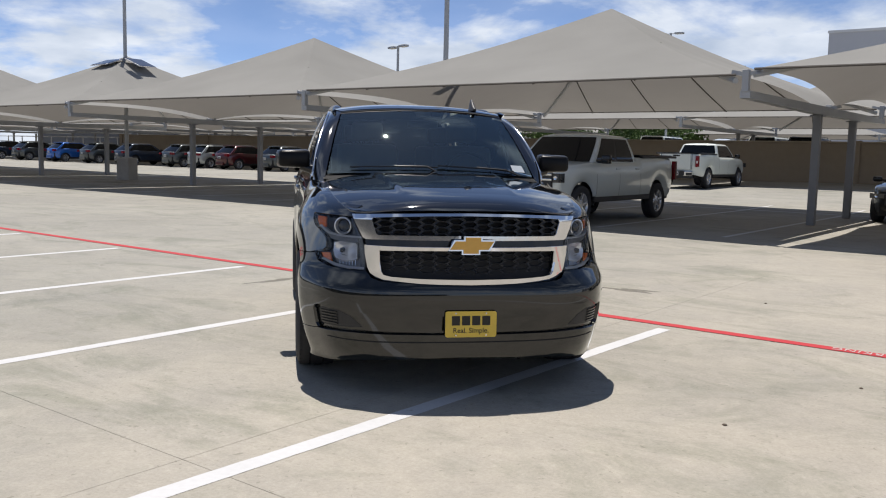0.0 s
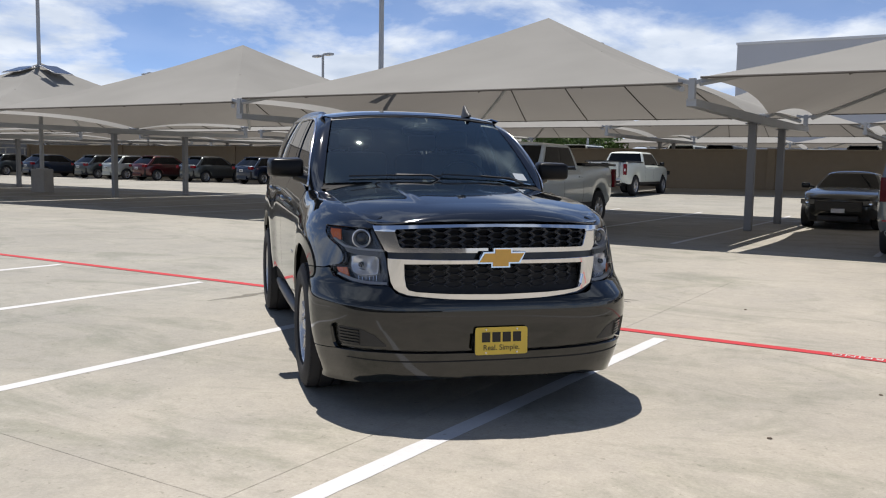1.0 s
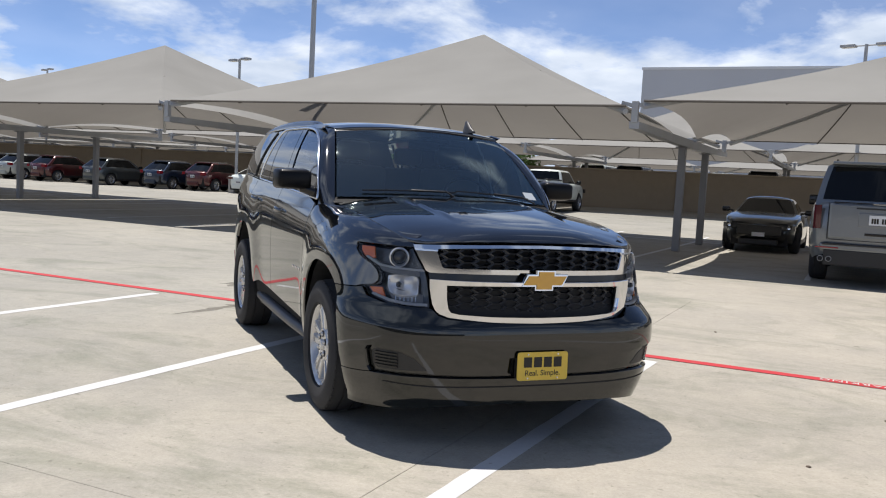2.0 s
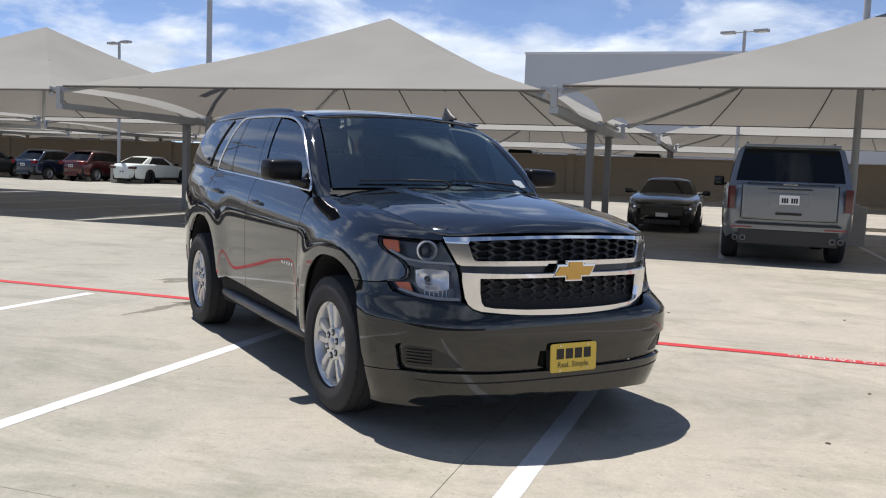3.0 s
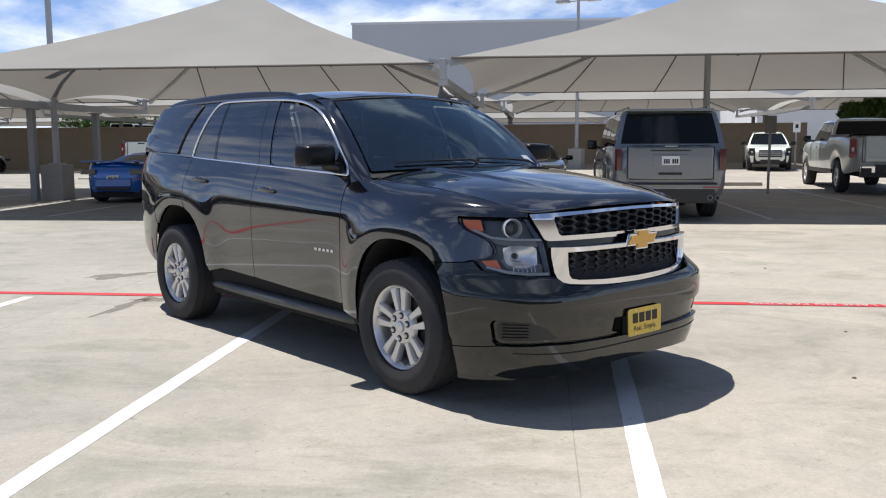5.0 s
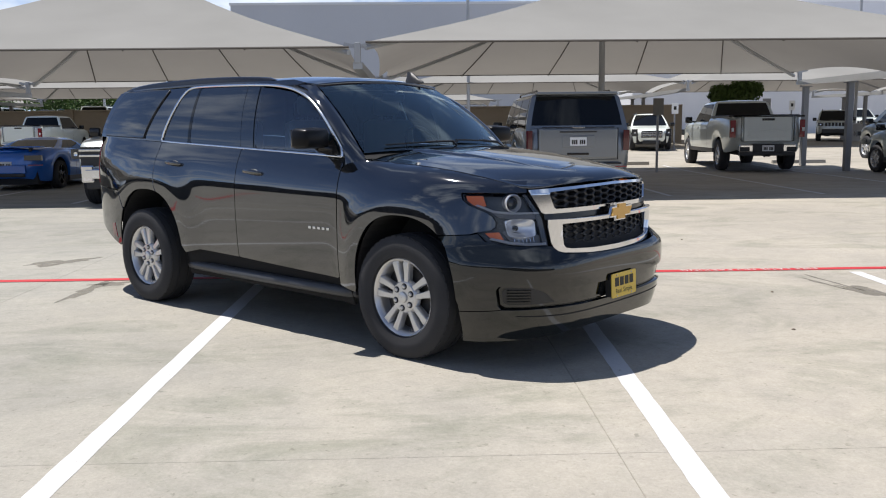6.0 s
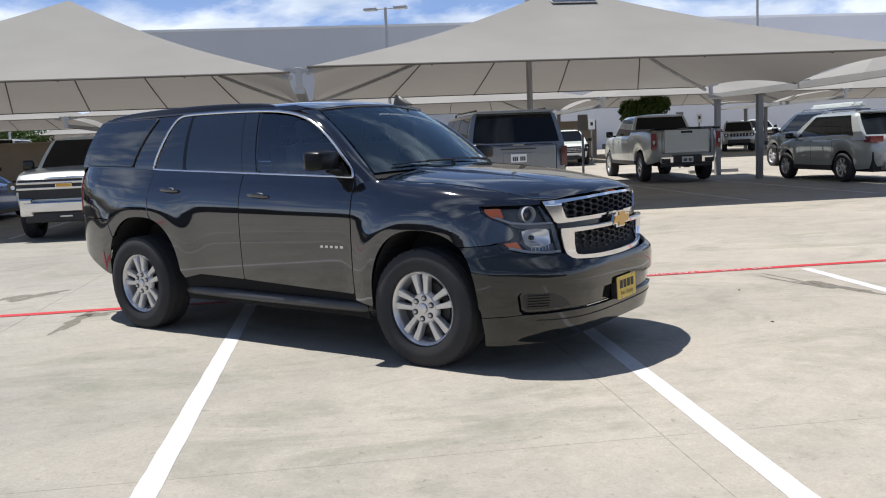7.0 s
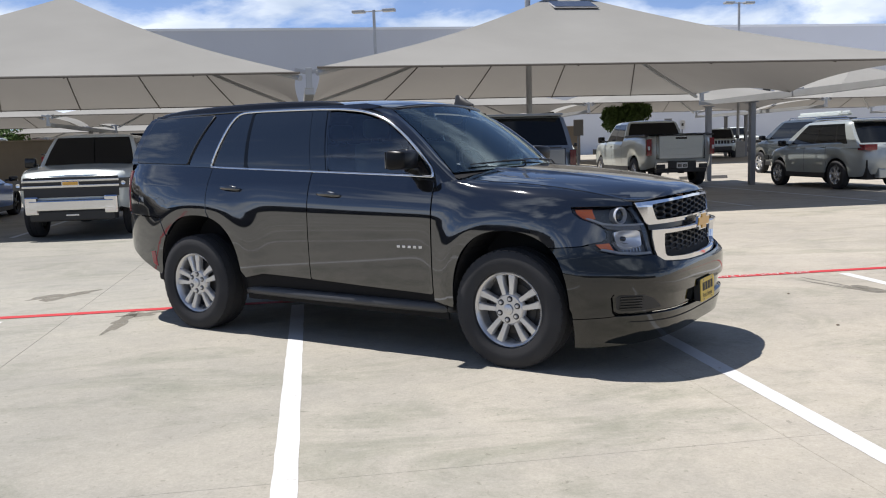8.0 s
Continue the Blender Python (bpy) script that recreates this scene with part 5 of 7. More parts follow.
    upper = both([(1e-4, 0.494), xz(0.30, 0.496), xz(0.60, 0.504), xz(0.67, 0.514), xz(0.73, 0.524), xz(0.80, 0.530), xz(0.910, 0.533), xz(0.926, 0.524), xz(0.932, 0.50), xz(0.926, 0.41), xz(0.918, 0.388), xz(0.94, 0.380), yz(-0.455, 0.366), yz(-0.452, 0.40)]
                 + [yz(a, b) for a, b in arch_edge(ARCH_F, 2, 49, 12)] + [xz(0.932, 0.812), xz(0.914, 0.820), xz(0.900, 0.777), xz(0.845, 0.755), xz(0.75, 0.745), xz(0.640, 0.745), xz(0.622, 0.742), xz(0.596, 0.712), xz(0.55, 0.696), xz(0.3, 0.680), (1e-4, 0.673)])
    bumper = part("front_bumper", panel_mesh("front_bumper", upper, wide, M_BUMPER, 0.03, 0.018, 0.03), None, root, "glossy black front bumper")
    band = both([(1e-4, 0.386), xz(0.30, 0.389), xz(0.71, 0.396), xz(0.86, 0.392), xz(0.906, 0.392), xz(0.921, 0.41), xz(0.927, 0.50), xz(0.921, 0.521), xz(0.908, 0.530), xz(0.80, 0.527), xz(0.73, 0.521), xz(0.67, 0.511), xz(0.60, 0.501), (1e-4, 0.491)])
    part("bumper_band", panel_mesh("bumper_band", band, wide, M_BUMPER, 0.03, 0.018, 0.03, False, -0.026), None, bumper)
    lower = both([(1e-4, 0.243), xz(0.30, 0.240), xz(0.55, 0.232), xz(0.72, 0.216), xz(0.88, 0.190), yz(-0.55, 0.178), yz(-0.444, 0.174), yz(-0.452, 0.360), xz(0.94, 0.375), xz(0.918, 0.383), xz(0.86, 0.386), xz(0.71, 0.391), xz(0.30, 0.384), (1e-4, 0.381)])
    part("bumper_valance", panel_mesh("bumper_valance", lower, wide, M_BUMPER, 0.03, 0.018, 0.03), None, bumper)
    # dark strip laid on the valance in place of a shaded crease
    crease = both([(1e-4, 0.342), xz(0.6, 0.346), xz(0.86, 0.352), xz(0.875, 0.347), xz(0.6, 0.339), (1e-4, 0.335)])
    part("valance_groove", panel_mesh("valance_groove", crease, wide, M_DARK, 0.04, 0.03, 0.0, False, 0.002), None, bumper)
    for mir in (False, True):
        # dark sheet: the slatted blank and, tapering inward, the recess's shade
        pocket = [xz(0.66, 0.418), xz(0.80, 0.412), xz(0.898, 0.408), xz(0.915, 0.422), xz(0.919, 0.500), xz(0.906, 0.515), xz(0.80, 0.510), xz(0.73, 0.480)]
        fp = part("fog_lamp_cover", panel_mesh("fog_lamp_cover", rounded(pocket, 0.012, 2), body_surface, M_PLASTIC, 0.03, 0.03, 0.006, mir, -0.024), None, bumper, "black slatted fog lamp blank and dark sheet for the shaded recess")
        for k in range(5):
            z = 0.421 + 0.0175 * k
            slat = [xz(0.812, z + 0.003), xz(0.905, z), xz(0.905, z + 0.009), xz(0.812, z + 0.0105)]
            part("slat", panel_mesh("slat", slat, body_surface, M_PLASTIC_GLOSS, 0.04, 0.03, 0.008, mir, -0.015), None, fp)
    # tow hook under the valance
    bm = bmesh.new()
    add_tube(bm, [(0.34, -0.78, 0.262), (0.34, -0.86, 0.246), (0.336, -0.875, 0.230), (0.332, -0.86, 0.214), (0.332, -0.78, 0.214)], 0.010, 8)
    part("tow_hook", bm, M_DARK, root, "", 60)

    # hood
    half = [(x, nose_y(x, 1.10)) for x in (0.0, 0.15, 0.3, 0.42, 0.52, 0.60, 0.655)] + [(HOOD_EDGE(y), y) for y in (-0.70, -0.64, -0.55, -0.4, -0.2, 0.0, 0.2, 0.40)] + [(0.775, 0.455)]
    back = [(0.62, 0.405), (0.4, 0.355), (0.2, 0.335), (0, 0.33)]
    hood_outline = half + back + [(-x, y) for x, y in back[-2::-1]] + [(-x, y) for x, y in half[:0:-1]]
    part("hood", panel_mesh("hood", hood_outline, hood_surface, P, 0.028, 0.03, 0.014, centre=(0, 0, 0)), None, root)
    bm = bmesh.new()
    prev = None
    for i in range(19):
        u = -0.80 + 1.6 * i / 18
        k = (u / 0.8) ** 2
        row = [bm.verts.new((u, 0.315 + 0.14 * k + a, 1.268 - 0.035 * k + b)) for a, b in ((0.0, 0.0), (0.06, 0.022), (0.13, 0.030))]
        if prev:
            for j in range(2):
                bm.faces.new((prev[j], prev[j + 1], row[j + 1], row[j]))
        prev = row
    part("cowl", bm, M_BOARD, root, "", 180)
    # roof, windscreen, rear
    half = [(0.0, 1.035), (0.3, 1.048), (0.53, 1.082), (0.637, 1.11), (0.672, 1.24), (0.692, 1.6), (0.696, 3.0), (0.675, 3.5), (0.64, 3.74), (0.4, 3.87), (0, 3.90)]
    part("roof", panel_mesh("roof", half + [(-x, y) for x, y in half[-2:0:-1]], roof_surface, P, 0.05, 0.05, 0.015, centre=(0, 2, 0)), None, root)
    ws = part("windscreen", panel_mesh("windscreen", [(-0.985, 0.02), (-0.5, 0.0), (0, 0.0), (0.5, 0.0), (0.985, 0.02), (0.985, 0.97), (0.5, 0.985), (0, 0.985), (-0.5, 0.985), (-0.985, 0.97)], screen_surface, G_SCREEN, 0.08, 0.08, 0, centre=(0, 1.6, 0.9)), None, root, "tinted windscreen")
    part("windscreen_seal", panel_mesh("windscreen_seal", [(-1, 0.955), (1, 0.955), (1, 1.0), (-1, 1.0)], screen_surface, M_PLASTIC_GLOSS, 0.08, 0.03, 0, False, 0.001, (0, 1.6, 0.9)), None, ws)
    part("shade_band", panel_mesh("shade_band", [(-0.09, 0.86), (0.09, 0.86), (0.10, 0.985), (-0.10, 0.985)], screen_surface, M_PLASTIC, 0.05, 0.05, 0, False, -0.004, (0, 1.6, 0.9)), None, ws)
    part("inspection_sticker", panel_mesh("inspection_sticker", [(0.79, 0.06), (0.92, 0.065), (0.915, 0.15), (0.79, 0.145)], screen_surface, M_STICKER, 0.05, 0.05, 0, False, 0.002, (0, 1.6, 0.9)), None, ws)
    half = [(0, 0.56), (0.62, 0.56), (0.70, 0.92), (0.76, 1.20), (0.82, 1.36), (0.61, 1.79), (0, 1.80)]
    part("liftgate", panel_mesh("liftgate", half + [(-x, z) for x, z in half[-2:0:-1]], rear_surface, P, 0.07, 0.06, 0.0, centre=(0, 2, 1)), None, root)
    part("rear_screen", panel_mesh("rear_screen", [(-0.76, 1.38), (0.76, 1.38), (0.60, 1.73), (-0.60, 1.73)], rear_surface, M_PRIVACY, 0.1, 0.06, 0.0, False, 0.006, (0, 2, 1)), None, root)
    # wipers
    for x0, x1 in ((-0.62, 0.02), (0.02, 0.62)):
        a = [Vector(screen_surface(t / 0.79, 0.045 + 0.02 * (1 - i / 6))) + Vector((0, -0.014, 0.012)) for i, t in enumerate([x0 + (x1 - x0) * i / 6 for i in range(7)])]
        bm = bmesh.new()
        add_tube(bm, a, 0.006, 6)
        add_tube(bm, [a[3] + Vector((0, -0.002, 0.004)), a[5] + Vector((0.02, -0.03, 0.004)), Vector((x1 + 0.03, 0.36 + 0.1 * (x1 / 0.8) ** 2, 1.280))], 0.007, 6)
        part("wiper", bm, M_PLASTIC, root, "black wiper", 60)
    # antenna fin
    bm = bmesh.new()
    rings = []
    for y, h, w in ((0.0, 0.004, 0.014), (0.05, 0.030, 0.026), (0.11, 0.072, 0.028), (0.145, 0.086, 0.022), (0.165, 0.080, 0.016), (0.178, 0.0, 0.022)):
        rings.append([bm.verts.new((a, y, z)) for a, z in ((-w, -0.01), (-w * 0.75, h * 0.5), (-w * 0.25, h), (w * 0.25, h), (w * 0.75, h * 0.5), (w, -0.01))])
    for r0, r1 in zip(rings, rings[1:]):
        for k in range(5):
            bm.faces.new((r0[k], r0[k + 1], r1[k + 1], r1[k]))
    bm.faces.new(rings[0])
    ant = part("antenna_fin", bm, M_PLASTIC, root, "black shark-fin antenna", 60)
    ant.matrix_basis = pose(0.43, 1.06, ROOF_Z(1.15) - 0.012)

    # grille: two chrome rings with honeycomb in them; the lower one leans towards the ground
    def upright(u, z):
        p = wide(u, 0.99)
        return (p[0], p[1] + 0.05 * (z - 0.99) + 0.22 * max(0.0, z - 1.045), z)

    def leaning(u, z):
        p = wide(u, 0.82)
        ease = 1 - 0.85 * min(abs(p[0]) / 0.62, 1) ** 4
        return (p[0], p[1] - (0.024 + 0.09 * max(0.0, z - 0.74)) * ease, z)

    def ring(outer_right, inner_right):
        """A closed band: outer and inner outline, given for one side from the cut at the centre round to the far centre."""
        o = outer_right + [(-u, z) for u, z in outer_right[::-1]]
        n = inner_right + [(-u, z) for u, z in inner_right[::-1]]
        return o + n[::-1]
    back_o = [(1e-4, 0.676), xz(0.3, 0.682), xz(0.54, 0.698), xz(0.58, 0.716), xz(0.612, 0.77), xz(0.640, 0.90), xz(0.655, 0.94), xz(0.715, 1.07), xz(0.5, 1.080), (1e-4, 1.088)]
    part("grille_backing", panel_mesh("grille_backing", both(back_o), wide, M_DARK, 0.05, 0.04, 0.0, False, -0.045), None, root)
    up_out = [(1e-4, 0.931)] + [(at_x(x, 0.99), z) for x, z in ((0.35, 0.931), (0.632, 0.929), (0.652, 0.938), (0.678, 0.99), (0.708, 1.050), (0.714, 1.070), (0.5, 1.079), (0.25, 1.086))] + [(1e-4, 1.089)]
    up_in = [(1e-4, 0.958)] + [(at_x(x, 0.99), z) for x, z in ((0.35, 0.957), (0.562, 0.955), (0.575, 0.966), (0.600, 1.040), (0.594, 1.054), (0.45, 1.063), (0.25, 1.070))] + [(1e-4, 1.073)]
    grille = part("grille_frame", panel_mesh("grille_frame", ring(up_out, up_in), upright, M_CHROME, 0.025, 0.012, 0.014, False, 0.008), None, root, "chrome grille surround")
    low_out = [(1e-4, 0.897)] + [(at_x(x, 0.82), z) for x, z in ((0.35, 0.897), (0.634, 0.898), (0.632, 0.850), (0.616, 0.768), (0.600, 0.734), (0.570, 0.710), (0.52, 0.696), (0.3, 0.681))] + [(1e-4, 0.675)]
    low_in = [(1e-4, 0.878)] + [(at_x(x, 0.82), z) for x, z in ((0.35, 0.876), (0.552, 0.871), (0.548, 0.80), (0.538, 0.748), (0.524, 0.728), (0.48, 0.719), (0.3, 0.710))] + [(1e-4, 0.705)]
    part("lower_surround", panel_mesh("lower_surround", ring(low_out, low_in), leaning, M_CHROME, 0.025, 0.012, 0.03, False, 0.008), None, grille)
    # honeycomb inserts
    for nm, z0, z1, xm0, xm1 in (("upper_mesh", 0.952, 1.072, 0.548, 0.580), ("lower_mesh", 0.703, 0.882, 0.508, 0.530)):
        bm = bmesh.new()
        ph, pw = 0.036, 0.082
        col = -14
        while col <= 14:
            z = z0 - ph * (0.5 if col % 2 else 0.0)
            while z < z1 + ph:
                xc = col * pw
                lim = xm0 + (xm1 - xm0) * (min(max(z, z0), z1) - z0) / (z1 - z0)
                if abs(xc) < lim + pw * 0.5:
                    outer, inner, deep = [], [], []
                    for ax, az in ((-0.66, 0), (-0.32, 0.5), (0.32, 0.5), (0.66, 0), (0.32, -0.5), (-0.32, -0.5)):
                        for lst, k, dep in ((outer, 1.0, 0.0), (inner, 0.80, -0.004), (deep, 0.72, 0.034)):
                            xx = min(max(xc + ax * pw * k, -lim), lim)
                            zz = min(max(z + az * ph * k, z0), z1)
                            zz = max(zz, 0.698 + 0.024 * (abs(xx) / 0.5) ** 1.6)
                            p = wide(at_x(abs(xx) / 0.962, 0.9) * (-1 if xx > 0 else 1), 0.9)
                            lst.append(bm.verts.new((xx, p[1] + 0.024 + dep, zz)))
                    for k in range(6):
                        k2 = (k + 1) % 6
                        bm.faces.new((outer[k], outer[k2], inner[k2], inner[k]))
                        bm.faces.new((inner[k], inner[k2], deep[k2], deep[k]))
                z += ph
            col += 1
        part(nm, bm, M_GRILLE, grille, "black honeycomb grille insert")
    part("grille_gap", panel_mesh("grille_gap", both([(1e-4, 0.893), xz(0.634, 0.894), xz(0.640, 0.933), (1e-4, 0.935)]), wide, M_PLASTIC_GLOSS, 0.05, 0.02, 0, False, -0.006), None, grille)

    # emblem: a gold bar crossed by a block, in a bright border
    def emblem(k, y, nm, material, par):
        w, h, cw, ch, sl = 0.126 + k, 0.0255 + k * 0.8, 0.047 + k, 0.049 + k * 0.8, 0.019
        pts = [(-w - sl * 0.4, -h), (-cw - 0.006, -h), (-cw - 0.006, -ch), (cw - 0.008, -ch), (cw - 0.008, -h), (w - sl * 1.4, -h), (w + sl * 0.4, h), (cw + 0.006, h), (cw + 0.006, ch), (-cw + 0.008, ch), (-cw + 0.008, h), (-w + sl * 1.4, h)]
        bm = bmesh.new()
        f = bm.faces.new([bm.verts.new((x, 0, z)) for x, z in pts])
        r = bmesh.ops.extrude_face_region(bm, geom=[f])
        for v in [g for g in r["geom"] if isinstance(g, bmesh.types.BMVert)]:
            v.co.y -= 0.014
            v.co.x *= 0.965
            v.co.z *= 0.93
        o = part(nm, bm, material, par)
        o.matrix_basis = pose(0.0, y, 0.908, -4)
        return o
    em = emblem(0.011, -0.964, "emblem", M_CHROME, root)
    tagged(em, "gold emblem with chrome border")
    e2 = emblem(0.0, -0.972, "emblem_face", M_GOLD, em)
    e2.matrix_basis = pose(0, -0.0065, 0)

    # plate in its dark holder; its lettering is drawn as bars
    bm = bmesh.new()
    add_box(bm, -0.146, 0.146, -0.016, 0.03, -0.070, 0.070, 0.006)
    holder = part("plate_holder", bm, M_PLASTIC, root)
    holder.matrix_basis = pose(-0.002, -0.988, 0.452, -2)
    bm = bmesh.new()
    f = bm.faces.new([bm.verts.new((x, 0.0025, z)) for x, z in rounded([(-0.152, -0.076), (0.152, -0.076), (0.152, 0.076), (-0.152, 0.076)], 0.016, 4)])
    for v in [g for g in bmesh.ops.extrude_face_region(bm, geom=[f])["geom"] if isinstance(g, bmesh.types.BMVert)]:
        v.co.y = -0.0025
    pl = part("dealer_plate", bm, M_PLATE_YELLOW, holder, "yellow dealer plate with dark bars of lettering")
    pl.matrix_basis = pose(0, -0.0195, 0.0)
    for x in (-0.090, -0.030, 0.030, 0.090):
        b = part("name_bar", box(-0.024, 0.024, -0.0008, 0.0, -0.006, 0.049), M_INK, holder)
        b.matrix_basis = pose(x, -0.0225, 0.0)
    cu = bpy.data.curves.new("slogan", "FONT")
    cu.body, cu.size, cu.align_x, cu.offset = "Real. Simple.", 0.042, "CENTER", 0.0005
    tmp = new("slogan", cu)
    bpy.context.view_layer.update()
    me = bpy.data.meshes.new_from_object(tmp.evaluated_get(bpy.context.evaluated_depsgraph_get()))
    bpy.data.objects.remove(tmp)
    me.materials.clear()
    me.materials.append(M_INK)
    b = part("slogan", me, None, holder)
    b.matrix_basis = pose(0, -0.0226, -0.050, 90)
    for x in (-0.09, 0.09):
        for z in (0.064, -0.064):
            bm = bmesh.new()
            add_lathe(bm, [(0, 0.006), (-0.003, 0.005), (-0.003, 0.0005)], "y", 8)
            b = part("screw", bm, M_SATIN, holder)
            b.matrix_basis = pose(x, -0.022, z)
    # model badge on the doors, as bright bars
    for s in (-1, 1):
        bm = bmesh.new()
        for k in range(5):
            y, z = 0.660 + 0.046 * k, 0.772
            add_box(bm, -0.003, 0.003, y, y + 0.027, z - 0.009, z + 0.009, 0.001)
        b = part("badge", bm, M_SATIN, root, "chrome badge bars")
        b.matrix_basis = pose(s * (body_width(0.75, 0.772) + 0.001), 0, 0)
    # dark boxes added under the hood's edges to stop sun leaking through
    for s in (-1, 1):
        part("inner_fender", box(s * 0.70 - 0.10, s * 0.70 + 0.10, -0.45, 0.45, 0.99, 1.06, 0.02), M_DARK, root)
    part("underbody", box(-0.58, 0.58, -0.72, 3.9, 0.30, 0.95, 0.03), M_DARK, root)
    part("engine_block", box(-0.58, 0.58, -0.72, 0.35, 0.55, 1.03, 0.03), M_DARK, root)
    part("cabin_floor", box(-0.86, 0.86, 0.56, 2.40, 0.34, 1.10, 0.03), M_DARK, root)
    part("load_floor", box(-0.84, 0.84, 2.3, 3.85, 0.98, 1.22, 0.03), M_DARK, root)
    # cabin
    bm = bmesh.new()
    add_box(bm, -0.80, 0.80, 0.52, 0.95, 1.10, 1.235, 0.035)
    add_box(bm, 0.20, 0.56, 0.60, 0.93, 1.20, 1.285, 0.03)
    part("dashboard", bm, M_INTERIOR, root, "dark grey dashboard", 50)
    for x in (-0.40, 0.40):
        for y0 in (1.35, 2.35):
            bm = bmesh.new()
            add_box(bm, x - 0.25, x + 0.25, y0, y0 + 0.14, 1.05, 1.50, 0.05)
            add_box(bm, x - 0.13, x + 0.13, y0 + 0.05, y0 + 0.14, 1.53, 1.68, 0.035)
            add_tube(bm, [(x - 0.06, y0 + 0.09, 1.45), (x - 0.06, y0 + 0.09, 1.56)], 0.008, 6)
            add_tube(bm, [(x + 0.06, y0 + 0.09, 1.45), (x + 0.06, y0 + 0.09, 1.56)], 0.008, 6)
            part("seat", bm, M_INTERIOR, root, "dark grey seat", 50)
    bm = bmesh.new()
    add_tube(bm, [(0.19 * math.cos(t), 0.19 * math.sin(t), 0) for t in [2 * math.pi * i / 24 for i in range(25)]], 0.014, 8)
    for t in (0.2, math.pi - 0.2, -math.pi / 2):
        add_tube(bm, [(0, 0, 0.02), (0.18 * math.cos(t), 0.18 * math.sin(t), 0)], 0.016, 6)
    st = part("steering_wheel", bm, M_PLASTIC, root, "black steering wheel", 60)
    st.matrix_basis = pose(0.39, 1.02, 1.27, 62)
    bm = bmesh.new()
    add_box(bm, -0.12, 0.12, -0.012, 0.012, -0.03, 0.03, 0.011)
    im = part("inner_mirror", bm, M_PLASTIC, root, "", 50)
    im.matrix_basis = pose(0, 0.98, 1.66, 10)
    # wheels
    meshes = build_wheel_meshes(0.395, 0.262, 0.243, 5, True, tread=True)
    put_wheel(root, -0.863, WHEEL_F, 0.391, meshes, spin=-0.16, steer=0)
    put_wheel(root, 0.863, WHEEL_F, 0.391, meshes, spin=0.9, steer=0)
    put_wheel(root, -0.863, WHEEL_R, 0.391, meshes, spin=-0.20)
    put_wheel(root, 0.863, WHEEL_R, 0.391, meshes, spin=0.6)
    return root


build_suv()


# ---- other vehicles: x across, front towards -y, origin on the ground under the middle ----
WHEEL_CACHE = {}


def wheel_set(r, width, rim_r, spokes, dark):
    key = (r, width, rim_r, spokes, dark)
    if key not in WHEEL_CACHE:
        WHEEL_CACHE[key] = build_wheel_meshes(r, width, rim_r, spokes, False, None, M_PLASTIC_GLOSS if dark else M_RIM, False)
    return WHEEL_CACHE[key]


def quad_sheet(fn, nu, nv):
    """A sheet of nu x nv faces over fn(0..1, 0..1)."""
    bm = bmesh.new()
    g = [[bm.verts.new(fn(i / nu, j / nv)) for j in range(nv + 1)] for i in range(nu + 1)]
    for i in range(nu):
        for j in range(nv):
            bm.faces.new((g[i][j], g[i + 1][j], g[i + 1][j + 1], g[i][j + 1]))
    return bm


